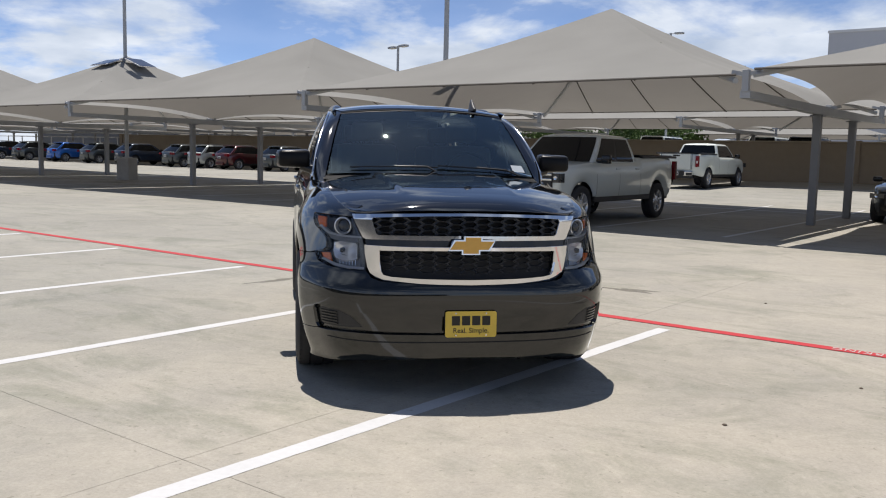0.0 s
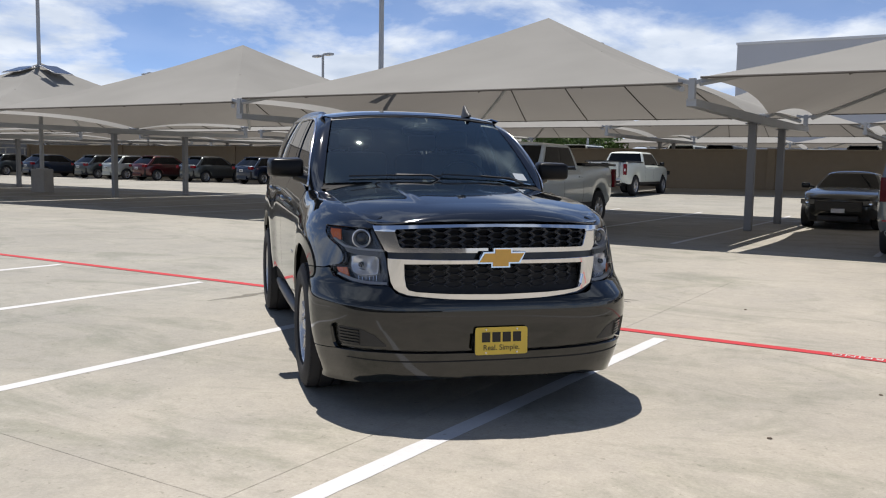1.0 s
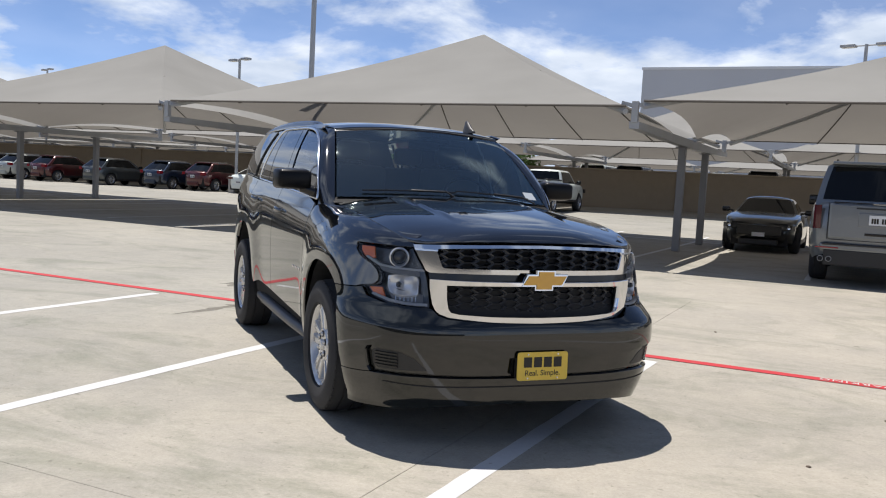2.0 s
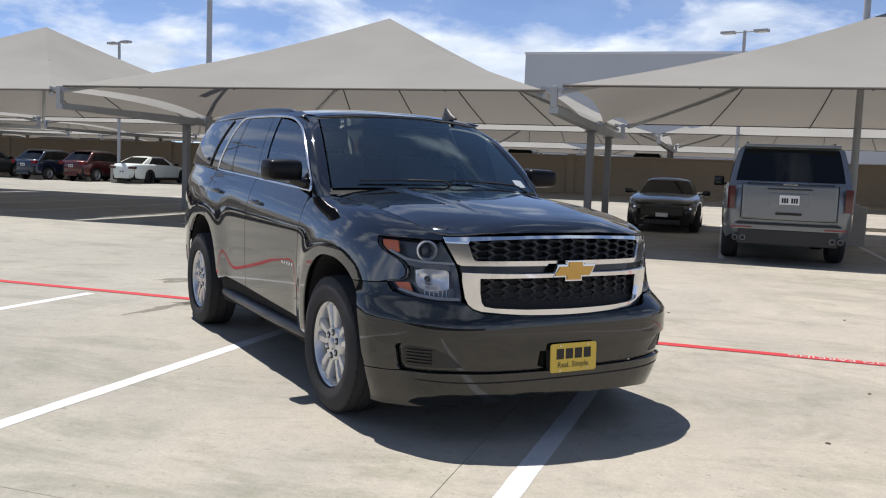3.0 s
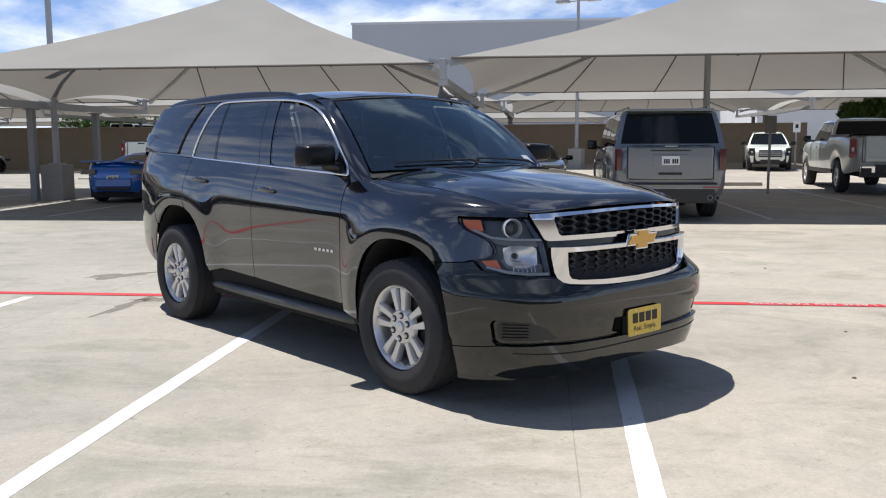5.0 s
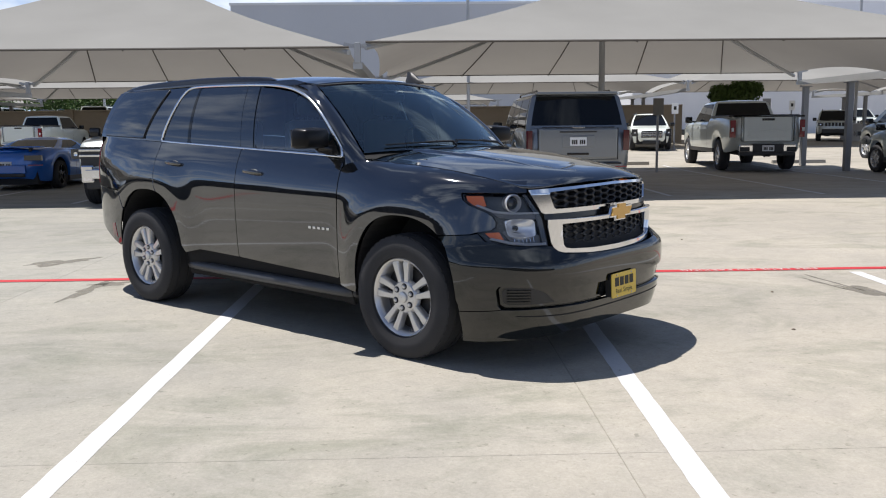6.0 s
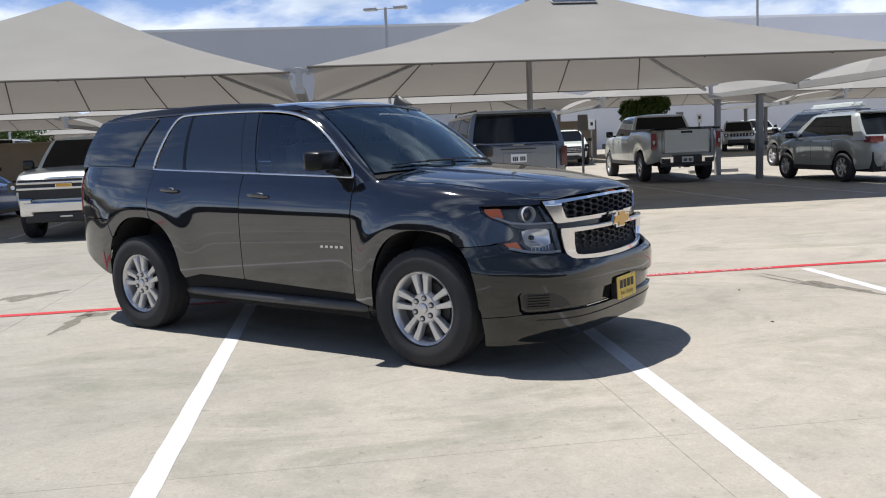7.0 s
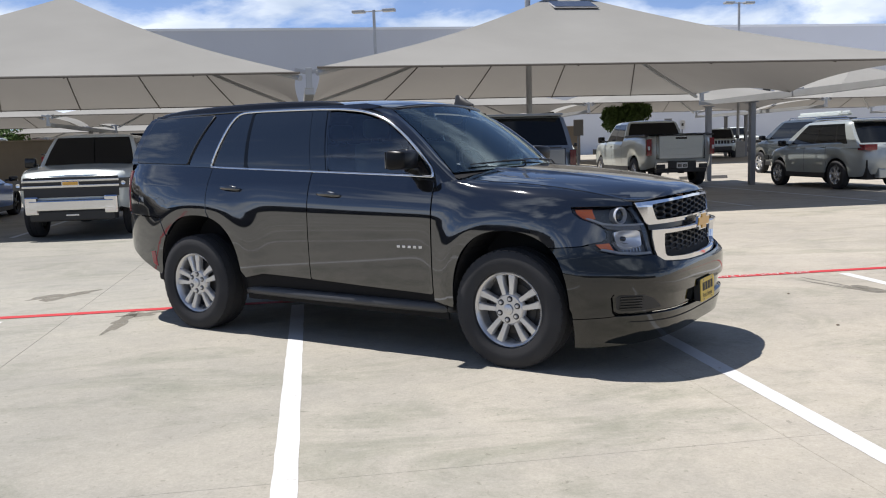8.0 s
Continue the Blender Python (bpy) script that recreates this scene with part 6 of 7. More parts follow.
def build_vehicle(name, label, category, m, paint, s, group=""):
    """s: sizes of one kind of vehicle, see the tables below."""
    root = thing(name, m, label, category, group)
    L, W, wb, fo, r = s["length"], s["width"], s["wheelbase"], s["front"], s["tyre"]
    yf, hw = -L / 2, W / 2
    ax = (yf + fo, yf + fo + wb)
    sill, opening = s["sill"], r * 1.19
    top = smooth_curve([yf + a * L for a, b in s["top"]], [b for a, b in s["top"]])

    def zbot(y):
        z = sill + 0.10 * max(0, (abs(y) - L / 2 + 0.5) / 0.5) ** 2
        for c in ax:
            d = abs(y - c)
            if d < opening:
                z = max(z, r * 0.98 + math.sqrt(opening ** 2 - d * d))
        return min(z, top(y) - 0.05)

    n = s.get("square", 5.0)
    ys = [yf * 0.985 + 0.985 * L * i / 96 for i in range(97)]

    def plan(y):
        return hw * max(1 - abs(2 * y / L) ** n, 0) ** (1 / n)
    loop = [(plan(y), y, 0) for y in ys]
    xe = loop[-1][0]
    loop += [(xe * (1 - 2 * i / 9), L / 2 * (1 - 0.012 * abs(1 - 2 * i / 9) ** 3), 1) for i in range(1, 9)]
    loop += [(-plan(y), y, 0) for y in ys[::-1]]
    loop += [(-xe * (1 - 2 * i / 9), -L / 2 * (1 - 0.012 * abs(1 - 2 * i / 9) ** 3), 1) for i in range(1, 9)]
    levels = [(0, 0.93, 0.975), (0.08, 0.965, 0.985), (0.25, 0.992, 0.998), (0.5, 1.0, 1.0), (0.72, 0.995, 0.994), (0.88, 0.975, 0.985), (0.97, 0.945, 0.972), (1.0, 0.905, 0.955)]
    bm = bmesh.new()
    rings = []
    for t, kx, ky in levels:
        ring = []
        for x, y, end in loop:
            zb, zt = zbot(y), top(y)
            ring.append(bm.verts.new((x * kx, y * ky, zb + (zt - zb) * t)))
        rings.append(ring)
    for k, lift in ((0.75, 0.018), (0.45, 0.032), (0.0, 0.04)):
        rings.append([bm.verts.new((x * 0.905 * k, y * 0.955, top(y) + lift)) for x, y, end in loop])
    N = len(loop)
    for r0, r1 in zip(rings, rings[1:]):
        for i in range(N):
            bm.faces.new((r0[i], r0[(i + 1) % N], r1[(i + 1) % N], r1[i]))
    bmesh.ops.remove_doubles(bm, verts=bm.verts[:], dist=1e-4)
    body = part("body", bm, paint, root, "", 48)
    # cabin
    c = s["cabin"]     # base front, top front, top rear, base rear, as shares of the length; belt and roof heights; base and top half width
    b0, t0, t1, b1 = (yf + a * L for a in c[:4])
    zb, zt, wb0, wt0 = c[4], c[5], c[6], c[7]
    bow = 0.10

    def cab(t):
        tt = t
        return (b0 + (t0 - b0) * tt, b1 + (t1 - b1) * tt, wb0 + (wt0 - wb0) * (0.45 * tt + 0.55 * tt * tt), zb - 0.06 + (zt - zb + 0.06) * t)

    def front_pt(p, t, out=0.0):
        a, b, w, z = cab(t)
        return Vector((p * w, a + bow * p * p - out, z + out * 0.6))

    def back_pt(p, t, out=0.0):
        a, b, w, z = cab(t)
        return Vector((p * w, b - bow * 0.7 * p * p + out, z + out * 0.3))

    def side_pt(q, t, sgn, out=0.0):
        a, b, w, z = cab(t)
        return Vector((sgn * (w + out), a + bow + (b - 0.7 * bow - a - bow) * q, z + out * 0.3))
    bm = bmesh.new()
    rings = []
    for t in (0, 0.2, 0.4, 0.6, 0.8, 0.93, 1.0):
        ring = [side_pt(q / 10, t, 1) for q in range(10)] + [back_pt(1 - 2 * i / 8, t) for i in range(8)] + [side_pt(1 - q / 10, t, -1) for q in range(10)] + [front_pt(-1 + 2 * i / 8, t) for i in range(8)]
        if t == 1.0:
            ring = [Vector((p.x * 0.93, p.y * 1.0 + (0.03 if p.y < (t0 + t1) / 2 else -0.03), p.z)) for p in ring]
        rings.append([bm.verts.new(p) for p in ring])
    cy = (t0 + t1) / 2
    for k, lift in ((0.8, 0.022), (0.45, 0.042), (0.0, 0.05)):
        rings.append([bm.verts.new((v.co.x * k, cy + (v.co.y - cy) * (0.35 + 0.65 * k), zt + lift)) for v in rings[6]])
    N = len(rings[0])
    for r0, r1 in zip(rings, rings[1:]):
        for i in range(N):
            bm.faces.new((r0[i], r0[(i + 1) % N], r1[(i + 1) % N], r1[i]))
    bm.faces.new(rings[-1])
    part("cabin", bm, paint, root, "", 40)
    part("windscreen", quad_sheet(lambda a, t: front_pt((2 * a - 1) * 0.91, 0.14 + 0.80 * t, 0.006), 8, 5), M_TINTED, root, "", 180)
    part("rear_window", quad_sheet(lambda a, t: back_pt((2 * a - 1) * 0.90, s.get("rear_glass", 0.18) + (0.93 - s.get("rear_glass", 0.18)) * t, 0.006), 8, 5), M_TINTED, root, "", 180)
    for sgn in (-1, 1):
        for q0, q1 in s["windows"]:
            part("side_window", quad_sheet(lambda a, t, q0=q0, q1=q1: side_pt(q0 + (q1 - q0) * a, 0.17 + 0.72 * t, sgn, 0.005), 6, 4), M_TINTED, root, "", 180)
        part("window_band", quad_sheet(lambda a, t: side_pt(s["windows"][0][0] + (s["windows"][-1][1] - s["windows"][0][0]) * a, 0.155 + 0.75 * t, sgn, 0.0025), 12, 4), M_PLASTIC_GLOSS, root, "", 180)
        # mirror
        a, b, w, z = cab(0.12)
        bm = bmesh.new()
        mx = hw + 0.09
        add_box(bm, sgn * mx - 0.10, sgn * mx + 0.10, a + 0.22, a + 0.36, zb + 0.0, zb + s.get("mirror", 0.18), 0.03)
        add_beam_bar(bm, (sgn * (hw - 0.12), a + 0.30, zb + 0.03), (sgn * (mx - 0.05), a + 0.29, zb + 0.05), 0.05, 0.05)
        part("door_mirror", bm, M_PLASTIC_GLOSS, root, "", 50)
        # door handles and shut lines
        for hq in s["handles"]:
            y = yf + hq * L
            z = top(y) - 0.10 if not s.get("bed") else zb - 0.11
            part("door_handle", box(sgn * (plan(y) * 0.985) - 0.02, sgn * (plan(y) * 0.985) + 0.02, y - 0.09, y + 0.09, z - 0.015, z + 0.015, 0.006), s.get("handle_mat") or paint, root)
        # lamps
        for end, key, matl in ((-1, "head", M_CHROME), (1, "tail", M_RED_LENS)):
            x0, x1, z0, z1, wrap = s[key]

            def lamp(a, t, end=end, x0=x0, x1=x1, z0=z0, z1=z1, wrap=wrap):
                d = a * ((x1 - x0) + wrap)
                zz = z0 + (z1 - z0) * t
                if d <= x1 - x0:
                    xx = x0 + d
                    k = (xx / xe)
                    yy = L / 2 * (1 - 0.012 * abs(min(k, 1)) ** 3) * 0.998
                else:
                    q = d - (x1 - x0)
                    yy = L / 2 * 0.985 - q
                    xx = max(plan(yy), x1 - 0.01)
                return Vector((sgn * (xx * (0.998 if end < 0 else 0.966) + 0.012), end * (yy + 0.008), zz))
            lm = part("headlamp" if end < 0 else "tail_lamp", quad_sheet(lamp, 9, 3), M_LAMP_DARK if end < 0 else s.get("tail_mat") or matl, root)
            md = lm.modifiers.new("thick", "SOLIDIFY")
            md.thickness = 0.03
            md.offset = 0
            if end > 0 and s.get("bed"):
                zm = z0 + (z1 - z0) * 0.45
                part("reversing_lamp", box(sgn * 0.90 - 0.03, sgn * 0.90 + 0.03, L / 2 - 0.01, L / 2 + 0.012, zm - 0.05, zm + 0.05, 0.006), M_PLATE_WHITE, lm)
            if end < 0:
                bm = bmesh.new()
                xc, zc = x0 + (x1 - x0) * 0.55, (z0 + z1) / 2
                add_lathe(bm, [(-0.02, min(0.045, (z1 - z0) * 0.42)), (-0.035, min(0.037, (z1 - z0) * 0.36)), (-0.03, 0.002)], "y", 16, (sgn * xc, -L / 2 * 0.99, zc))
                part("lamp_bowl", bm, M_CHROME, lm, "", 60)
        if s.get("rails"):
            part("roof_rail", tube([(sgn * wt0 * 0.86, t0 + 0.25, zt + 0.0), (sgn * wt0 * 0.86, t0 + 0.38, zt + 0.07), (sgn * wt0 * 0.86, t1 - 0.3, zt + 0.06), (sgn * wt0 * 0.86, t1 - 0.18, zt + 0.0)], 0.018, 6), s["rails"], root)
        part("sill_strip", box(sgn * hw * 0.93 - 0.04, sgn * hw * 0.93 + 0.04, ax[0] + opening, ax[1] - opening, sill - 0.03, sill + 0.10, 0.015), M_PLASTIC, root)
    # front
    x1, z0, z1 = s["grille"]
    part("grille", box(-x1, x1, -L / 2 - 0.012, -L / 2 + 0.06, z0, z1, 0.012), M_PLASTIC_GLOSS if not s.get("chrome_grille") else M_PLASTIC, root)
    for k in range(s.get("slots", 0)):
        xs = -x1 + 2 * x1 * k / (s["slots"] - 1)
        part("grille_slat", box(xs - 0.022, xs + 0.022, -L / 2 - 0.022, -L / 2, z0 - 0.01, z1 + 0.01, 0.006), paint, root)
    for zz in s.get("grille_bars", ()):
        part("grille_bar", box(-x1 - 0.02, x1 + 0.02, -L / 2 - 0.030, -L / 2, zz - 0.022, zz + 0.022, 0.008), s.get("bar_mat") or M_CHROME, root)
    z0, z1 = s["bumper"]
    part("front_bumper", box(-xe * 0.98, xe * 0.98, -L / 2 - s.get("bumper_out", 0.02), -L / 2 + 0.25, z0, z1, 0.03), s.get("bumper_mat") or M_PLASTIC, root)
    if s.get("emblem"):
        em = part("emblem", box(-0.15, 0.15, -L / 2 - 0.052, -L / 2 - 0.02, s["emblem"] - 0.04, s["emblem"] + 0.04, 0.012), M_CHROME, root)
        part("emblem_face", box(-0.13, 0.13, -L / 2 - 0.058, -L / 2 - 0.05, s["emblem"] - 0.028, s["emblem"] + 0.028, 0.003), M_GOLD, em)
    if s.get("valance"):
        z0, z1 = s["valance"]
        part("front_valance", box(-xe * 0.97, xe * 0.97, -L / 2 - 0.03, -L / 2 + 0.3, z0, z1, 0.03), M_PLASTIC, root)
        part("valance_slot", box(-0.11, 0.11, -L / 2 - 0.040, -L / 2 - 0.028, z0 + 0.09, z0 + 0.12, 0.004), M_SATIN, root)
        for sg in (-1, 1):
            part("bumper_end", box(sg * xe * 0.90 - 0.12, sg * xe * 0.90 + 0.12, -L / 2 - 0.075, -L / 2 + 0.20, s["bumper"][0] - 0.07, s["bumper"][1] + 0.07, 0.035), s.get("bumper_mat") or M_PLASTIC, root)
    if s.get("step"):
        part("bumper_step", box(-0.40, 0.40, L / 2 - 0.1, L / 2 + 0.084, 0.53, 0.735, 0.012), M_PLASTIC, root)
        part("lower_valance", box(-xe * 0.94, xe * 0.94, L / 2 - 0.2, L / 2 + 0.05, 0.42, 0.53, 0.02), M_PLASTIC, root)
    if s.get("diffuser"):
        part("diffuser", box(-xe * 0.90, xe * 0.90, L / 2 - 0.2, L / 2 + 0.012, 0.33, s["rear_bumper"][0] + 0.015, 0.02), M_PLASTIC, root)
        for x in (-0.72, 0.72):
            part("reflector", box(x - 0.17, x + 0.17, L / 2 + 0.01, L / 2 + 0.030, 0.600, 0.622, 0.004), M_RED_LENS, root)
    z0, z1 = s["rear_bumper"]
    part("rear_bumper", box(-xe * 0.98, xe * 0.98, L / 2 - 0.25, L / 2 + s.get("bumper_out", 0.02), z0, z1, 0.03), s.get("bumper_mat") or paint, root)
    # rear plate with bars for its number
    zp = s["plate"]
    pl = part("number_plate", box(-0.152, 0.152, L / 2 + s.get("plate_out", 0.004), L / 2 + s.get("plate_out", 0.004) + 0.008, zp - 0.076, zp + 0.076, 0), M_PLATE_WHITE, root)
    yy = L / 2 + s.get("plate_out", 0.004) + 0.0095
    for k in range(7):
        if k != 3:
            part("number_bar", box(-0.126 + 0.036 * k, -0.098 + 0.036 * k, yy - 0.001, yy, zp - 0.05, zp + 0.03), M_INK, pl)
    if s.get("front_plate"):
        zf = s["front_plate"]
        part("front_plate", box(-0.15, 0.15, -L / 2 - 0.05, -L / 2 - 0.04, zf - 0.05, zf + 0.05, 0), M_PLATE_WHITE, root)
    if s.get("bed"):
        y0 = yf + c[3] * L + 0.05
        bm = box(-hw * 0.80, hw * 0.80, y0, L / 2 - 0.10, top(L / 2 - 0.6) + 0.035, top(L / 2 - 0.6) + 0.05, 0)
        part("bed_liner", bm, M_DARK, root)
        gate = part("tailgate", box(-xe * 0.835, xe * 0.835, L / 2 - 0.06, L / 2 + 0.016, 0.79, 1.435, 0.022), paint, root)
        part("tailgate_cap", box(-xe * 0.84, xe * 0.84, L / 2 - 0.07, L / 2 + 0.022, 1.425, 1.452, 0.008), M_PLASTIC, gate)
        part("tailgate_hollow", box(-xe * 0.70, xe * 0.70, L / 2 - 0.01, L / 2 + 0.019, 0.90, 1.08, 0.012), paint, gate)
        for sg in (-1, 1):
            part("bed_rail", box(sg * hw * 0.90 - 0.045, sg * hw * 0.90 + 0.045, y0 + 0.05, L / 2 - 0.12, top(L / 2 - 0.6) - 0.02, top(L / 2 - 0.6) + 0.035, 0.015), M_PLASTIC, root)
            part("bumper_corner", box(sg * xe * 0.80 - 0.13, sg * xe * 0.80 + 0.13, L / 2 - 0.1, L / 2 + 0.086, 0.535, 0.66, 0.02), M_PLASTIC, root)
        part("tailgate_seam", box(-xe * 0.90, xe * 0.90, L / 2 - 0.002, L / 2 + 0.006, 0.80, 0.815, 0), M_DARK, root)
        part("tailgate_handle", box(-0.16, 0.16, L / 2 - 0.02, L / 2 + 0.024, 1.33, 1.39, 0.01), M_PLASTIC_GLOSS, root)
        for x in (-xe * 0.91, xe * 0.91):
            part("tailgate_gap", box(x - 0.003, x + 0.003, L / 2 - 0.03, L / 2 + 0.006, 0.80, top(L / 2 - 0.2) - 0.02, 0), M_DARK, root)
        part("hitch", box(-0.07, 0.07, L / 2 - 0.1, L / 2 + 0.06, 0.40, 0.48, 0.01), M_DARK, root)
    if s.get("wing"):
        part("rear_wing", box(-hw * 0.86, hw * 0.86, L / 2 - 0.30, L / 2 - 0.02, s["wing"] + 0.03, s["wing"] + 0.065, 0.012), paint, root)
        for x in (-0.55, 0.55):
            part("wing_strut", box(x - 0.03, x + 0.03, L / 2 - 0.25, L / 2 - 0.12, s["wing"] - 0.06, s["wing"] + 0.04, 0.005), M_PLASTIC, root)
    if s.get("spoiler"):
        part("rear_spoiler", box(-wt0 * 0.93, wt0 * 0.93, t1 - 0.12, t1 + 0.16, zt - 0.02, zt + 0.03, 0.015), paint, root)
    if s.get("gate"):
        # a pressed hatch panel with a hollow for the plate, a dark script bar and a wiper
        gate = part("hatch_panel", box(-xe * 0.86, xe * 0.86, L / 2 - 0.12, L / 2 + 0.004, 0.755, 1.31, 0.030), paint, root)
        part("plate_hollow", box(-0.30, 0.30, L / 2 - 0.03, L / 2 + 0.013, 0.96, 1.18, 0.012), paint, gate)
        part("script_bar", box(-0.34, 0.34, L / 2 + 0.008, L / 2 + 0.016, 1.232, 1.256, 0.003), M_PLASTIC, gate)
        part("grip", box(-0.20, 0.20, L / 2 + 0.004, L / 2 + 0.022, 0.825, 0.865, 0.010), M_PLASTIC_GLOSS, gate)
        part("emblem_bar", box(-0.11, 0.11, L / 2 + 0.014, L / 2 + 0.026, 1.310, 1.340, 0.006), M_CHROME, gate)
        for sg in (-1, 1):
            part("hatch_gap", box(sg * xe * 0.868 - 0.0025, sg * xe * 0.868 + 0.0025, L / 2 - 0.08, L / 2 - 0.004, 0.74, 1.31, 0), M_DARK, gate)
        part("bumper_ledge", box(-xe * 0.93, xe * 0.93, L / 2 - 0.1, L / 2 + 0.045, 0.655, 0.685, 0.010), M_PLASTIC, root)
    if s.get("gate_line"):
        part("gate_seam", box(-xe * 0.84, xe * 0.84, L / 2 - 0.01, L / 2 + 0.004, s["gate_line"] - 0.004, s["gate_line"] + 0.004, 0), M_DARK, root)
        part("gate_trim", box(-xe * 0.78, xe * 0.78, L / 2 - 0.02, L / 2 + 0.012, s["gate_trim"] - 0.008, s["gate_trim"] + 0.008, 0.003), M_PLASTIC_GLOSS, root)
    for x in s.get("exhausts", ()):
        tip = part("exhaust_tip", tube([(x, L / 2 - 0.2, 0.43), (x, L / 2 + 0.035, 0.43)], 0.045, 14), M_STEEL_DARK, root)
        part("bore", tube([(x, L / 2 - 0.1, 0.43), (x, L / 2 + 0.038, 0.43)], 0.036, 14), M_DARK, tip)
    # doors' shut lines: thin dark strips bent round the side
    for q in s["seams"]:
        y = yf + q * L
        for sgn in (-1, 1):
            bm = bmesh.new()
            prev = None
            z_hi, z_lo = (top(y) if not s.get("bed") else min(top(y), zb)), zbot(y)
            for t, kx, ky in levels[1:-2]:
                xx = plan(y) * kx + 0.0015
                row = [bm.verts.new((sgn * xx, y + d, z_lo + (z_hi - z_lo) * t)) for d in (-0.005, 0.005)]
                if prev:
                    bm.faces.new((prev[0], prev[1], row[1], row[0]))
                prev = row
            part("shut_line", bm, M_DARK, root)
    part("underbody", box(-hw * 0.70, hw * 0.70, yf + 0.15, L / 2 - 0.15, sill - 0.06, min(0.75, zb - 0.2), 0.02), M_DARK, root)
    ws = wheel_set(r, s.get("tyre_w", 0.24), s["rim"], s.get("spokes", 6), s.get("dark_rims", False))
    for sgn in (-1, 1):
        for k, y in enumerate(ax):
            put_wheel(root, sgn * (hw - s.get("tyre_w", 0.24) / 2 - 0.03), y, r, ws, lugs=0, spin=0.3 + k)
    return root


PICKUP = dict(length=5.88, width=2.06, wheelbase=3.745, front=0.96, tyre=0.418, rim=0.262, sill=0.50, square=7.0, tyre_w=0.27,
              top=((0, 1.12), (0.03, 1.20), (0.10, 1.25), (0.215, 1.30), (0.25, 1.30), (0.61, 1.31), (0.63, 1.41), (0.98, 1.44), (1, 1.43)),
              cabin=(0.225, 0.345, 0.585, 0.628, 1.28, 1.88, 0.915, 0.725), windows=((0.05, 0.47), (0.53, 0.93)), handles=(0.42, 0.585), seams=(0.255, 0.435, 0.615), bed=True,
              head=(0.78, 0.97, 0.90, 1.08, 0.16), tail=(0.835, 0.965, 0.90, 1.35, 0.09), grille=(0.80, 0.76, 1.12), grille_bars=(1.055, 0.955), chrome_grille=True, emblem=1.005, valance=(0.34, 0.53), step=True,
              bumper=(0.53, 0.72), rear_bumper=(0.52, 0.72), bumper_mat=M_CHROME, bumper_out=0.08, plate=0.62, plate_out=0.085, mirror=0.19, spokes=6)
SUV_BIG = dict(length=5.35, width=2.06, wheelbase=3.07, front=0.98, tyre=0.415, rim=0.275, sill=0.40, square=10.0, tyre_w=0.275,
               top=((0, 1.06), (0.04, 1.13), (0.2, 1.20), (0.26, 1.24), (0.96, 1.33), (1, 1.32)),
               cabin=(0.215, 0.345, 0.945, 0.988, 1.24, 1.94, 0.950, 0.790), windows=((0.06, 0.30), (0.34, 0.60), (0.65, 0.96)), handles=(0.42, 0.62), seams=(0.25, 0.43, 0.63),
               head=(0.60, 0.92, 0.90, 1.02, 0.2), tail=(0.85, 0.955, 0.90, 1.27, 0.08), grille=(0.6, 0.65, 1.0), grille_bars=(0.9,), bumper=(0.30, 0.60), rear_bumper=(0.57, 0.68), diffuser=True,
               plate=1.07, plate_out=0.016, gate_line=0.74, gate_trim=1.325, gate=True, rails=M_PLASTIC_GLOSS, spoiler=True, exhausts=(-0.80, -0.68, 0.68, 0.80), mirror=0.2, rear_glass=0.24, tail_mat=M_TAIL_DARK)
CROSSOVER = dict(length=4.62, width=1.86, wheelbase=2.70, front=0.92, tyre=0.355, rim=0.235, sill=0.32, square=3.5, tyre_w=0.225,
                 top=((0, 0.80), (0.04, 0.90), (0.20, 1.02), (0.27, 1.06), (0.9, 1.12), (1, 1.06)),
                 cabin=(0.215, 0.41, 0.80, 0.965, 1.06, 1.60, 0.845, 0.60), windows=((0.10, 0.42), (0.46, 0.74), (0.78, 0.93)), handles=(0.47, 0.66), seams=(0.29, 0.485, 0.69),
                 head=(0.50, 0.80, 0.72, 0.86, 0.25), tail=(0.55, 0.80, 0.90, 1.06, 0.22), grille=(0.42, 0.52, 0.80), grille_bars=(0.66,), bumper=(0.28, 0.48), rear_bumper=(0.30, 0.52),
                 plate=0.82, rails=M_SATIN, spoiler=True, mirror=0.16, spokes=7)
TALL_CROSSOVER = dict(CROSSOVER, length=4.70, tyre=0.365, square=3.8, top=((0, 0.84), (0.04, 0.95), (0.20, 1.07), (0.27, 1.11), (0.9, 1.19), (1, 1.10)),
                      cabin=(0.205, 0.40, 0.83, 0.980, 1.11, 1.72, 0.855, 0.62), tail=(0.48, 0.82, 0.99, 1.13, 0.26), windows=((0.10, 0.42), (0.45, 0.72), (0.75, 0.88)))
FACED_CROSSOVER = dict(CROSSOVER, grille=(0.46, 0.56, 0.86), grille_bars=(0.64, 0.71, 0.78), bar_mat=M_SATIN, head=(0.60, 0.84, 0.62, 0.94, 0.14), bumper=(0.28, 0.44))
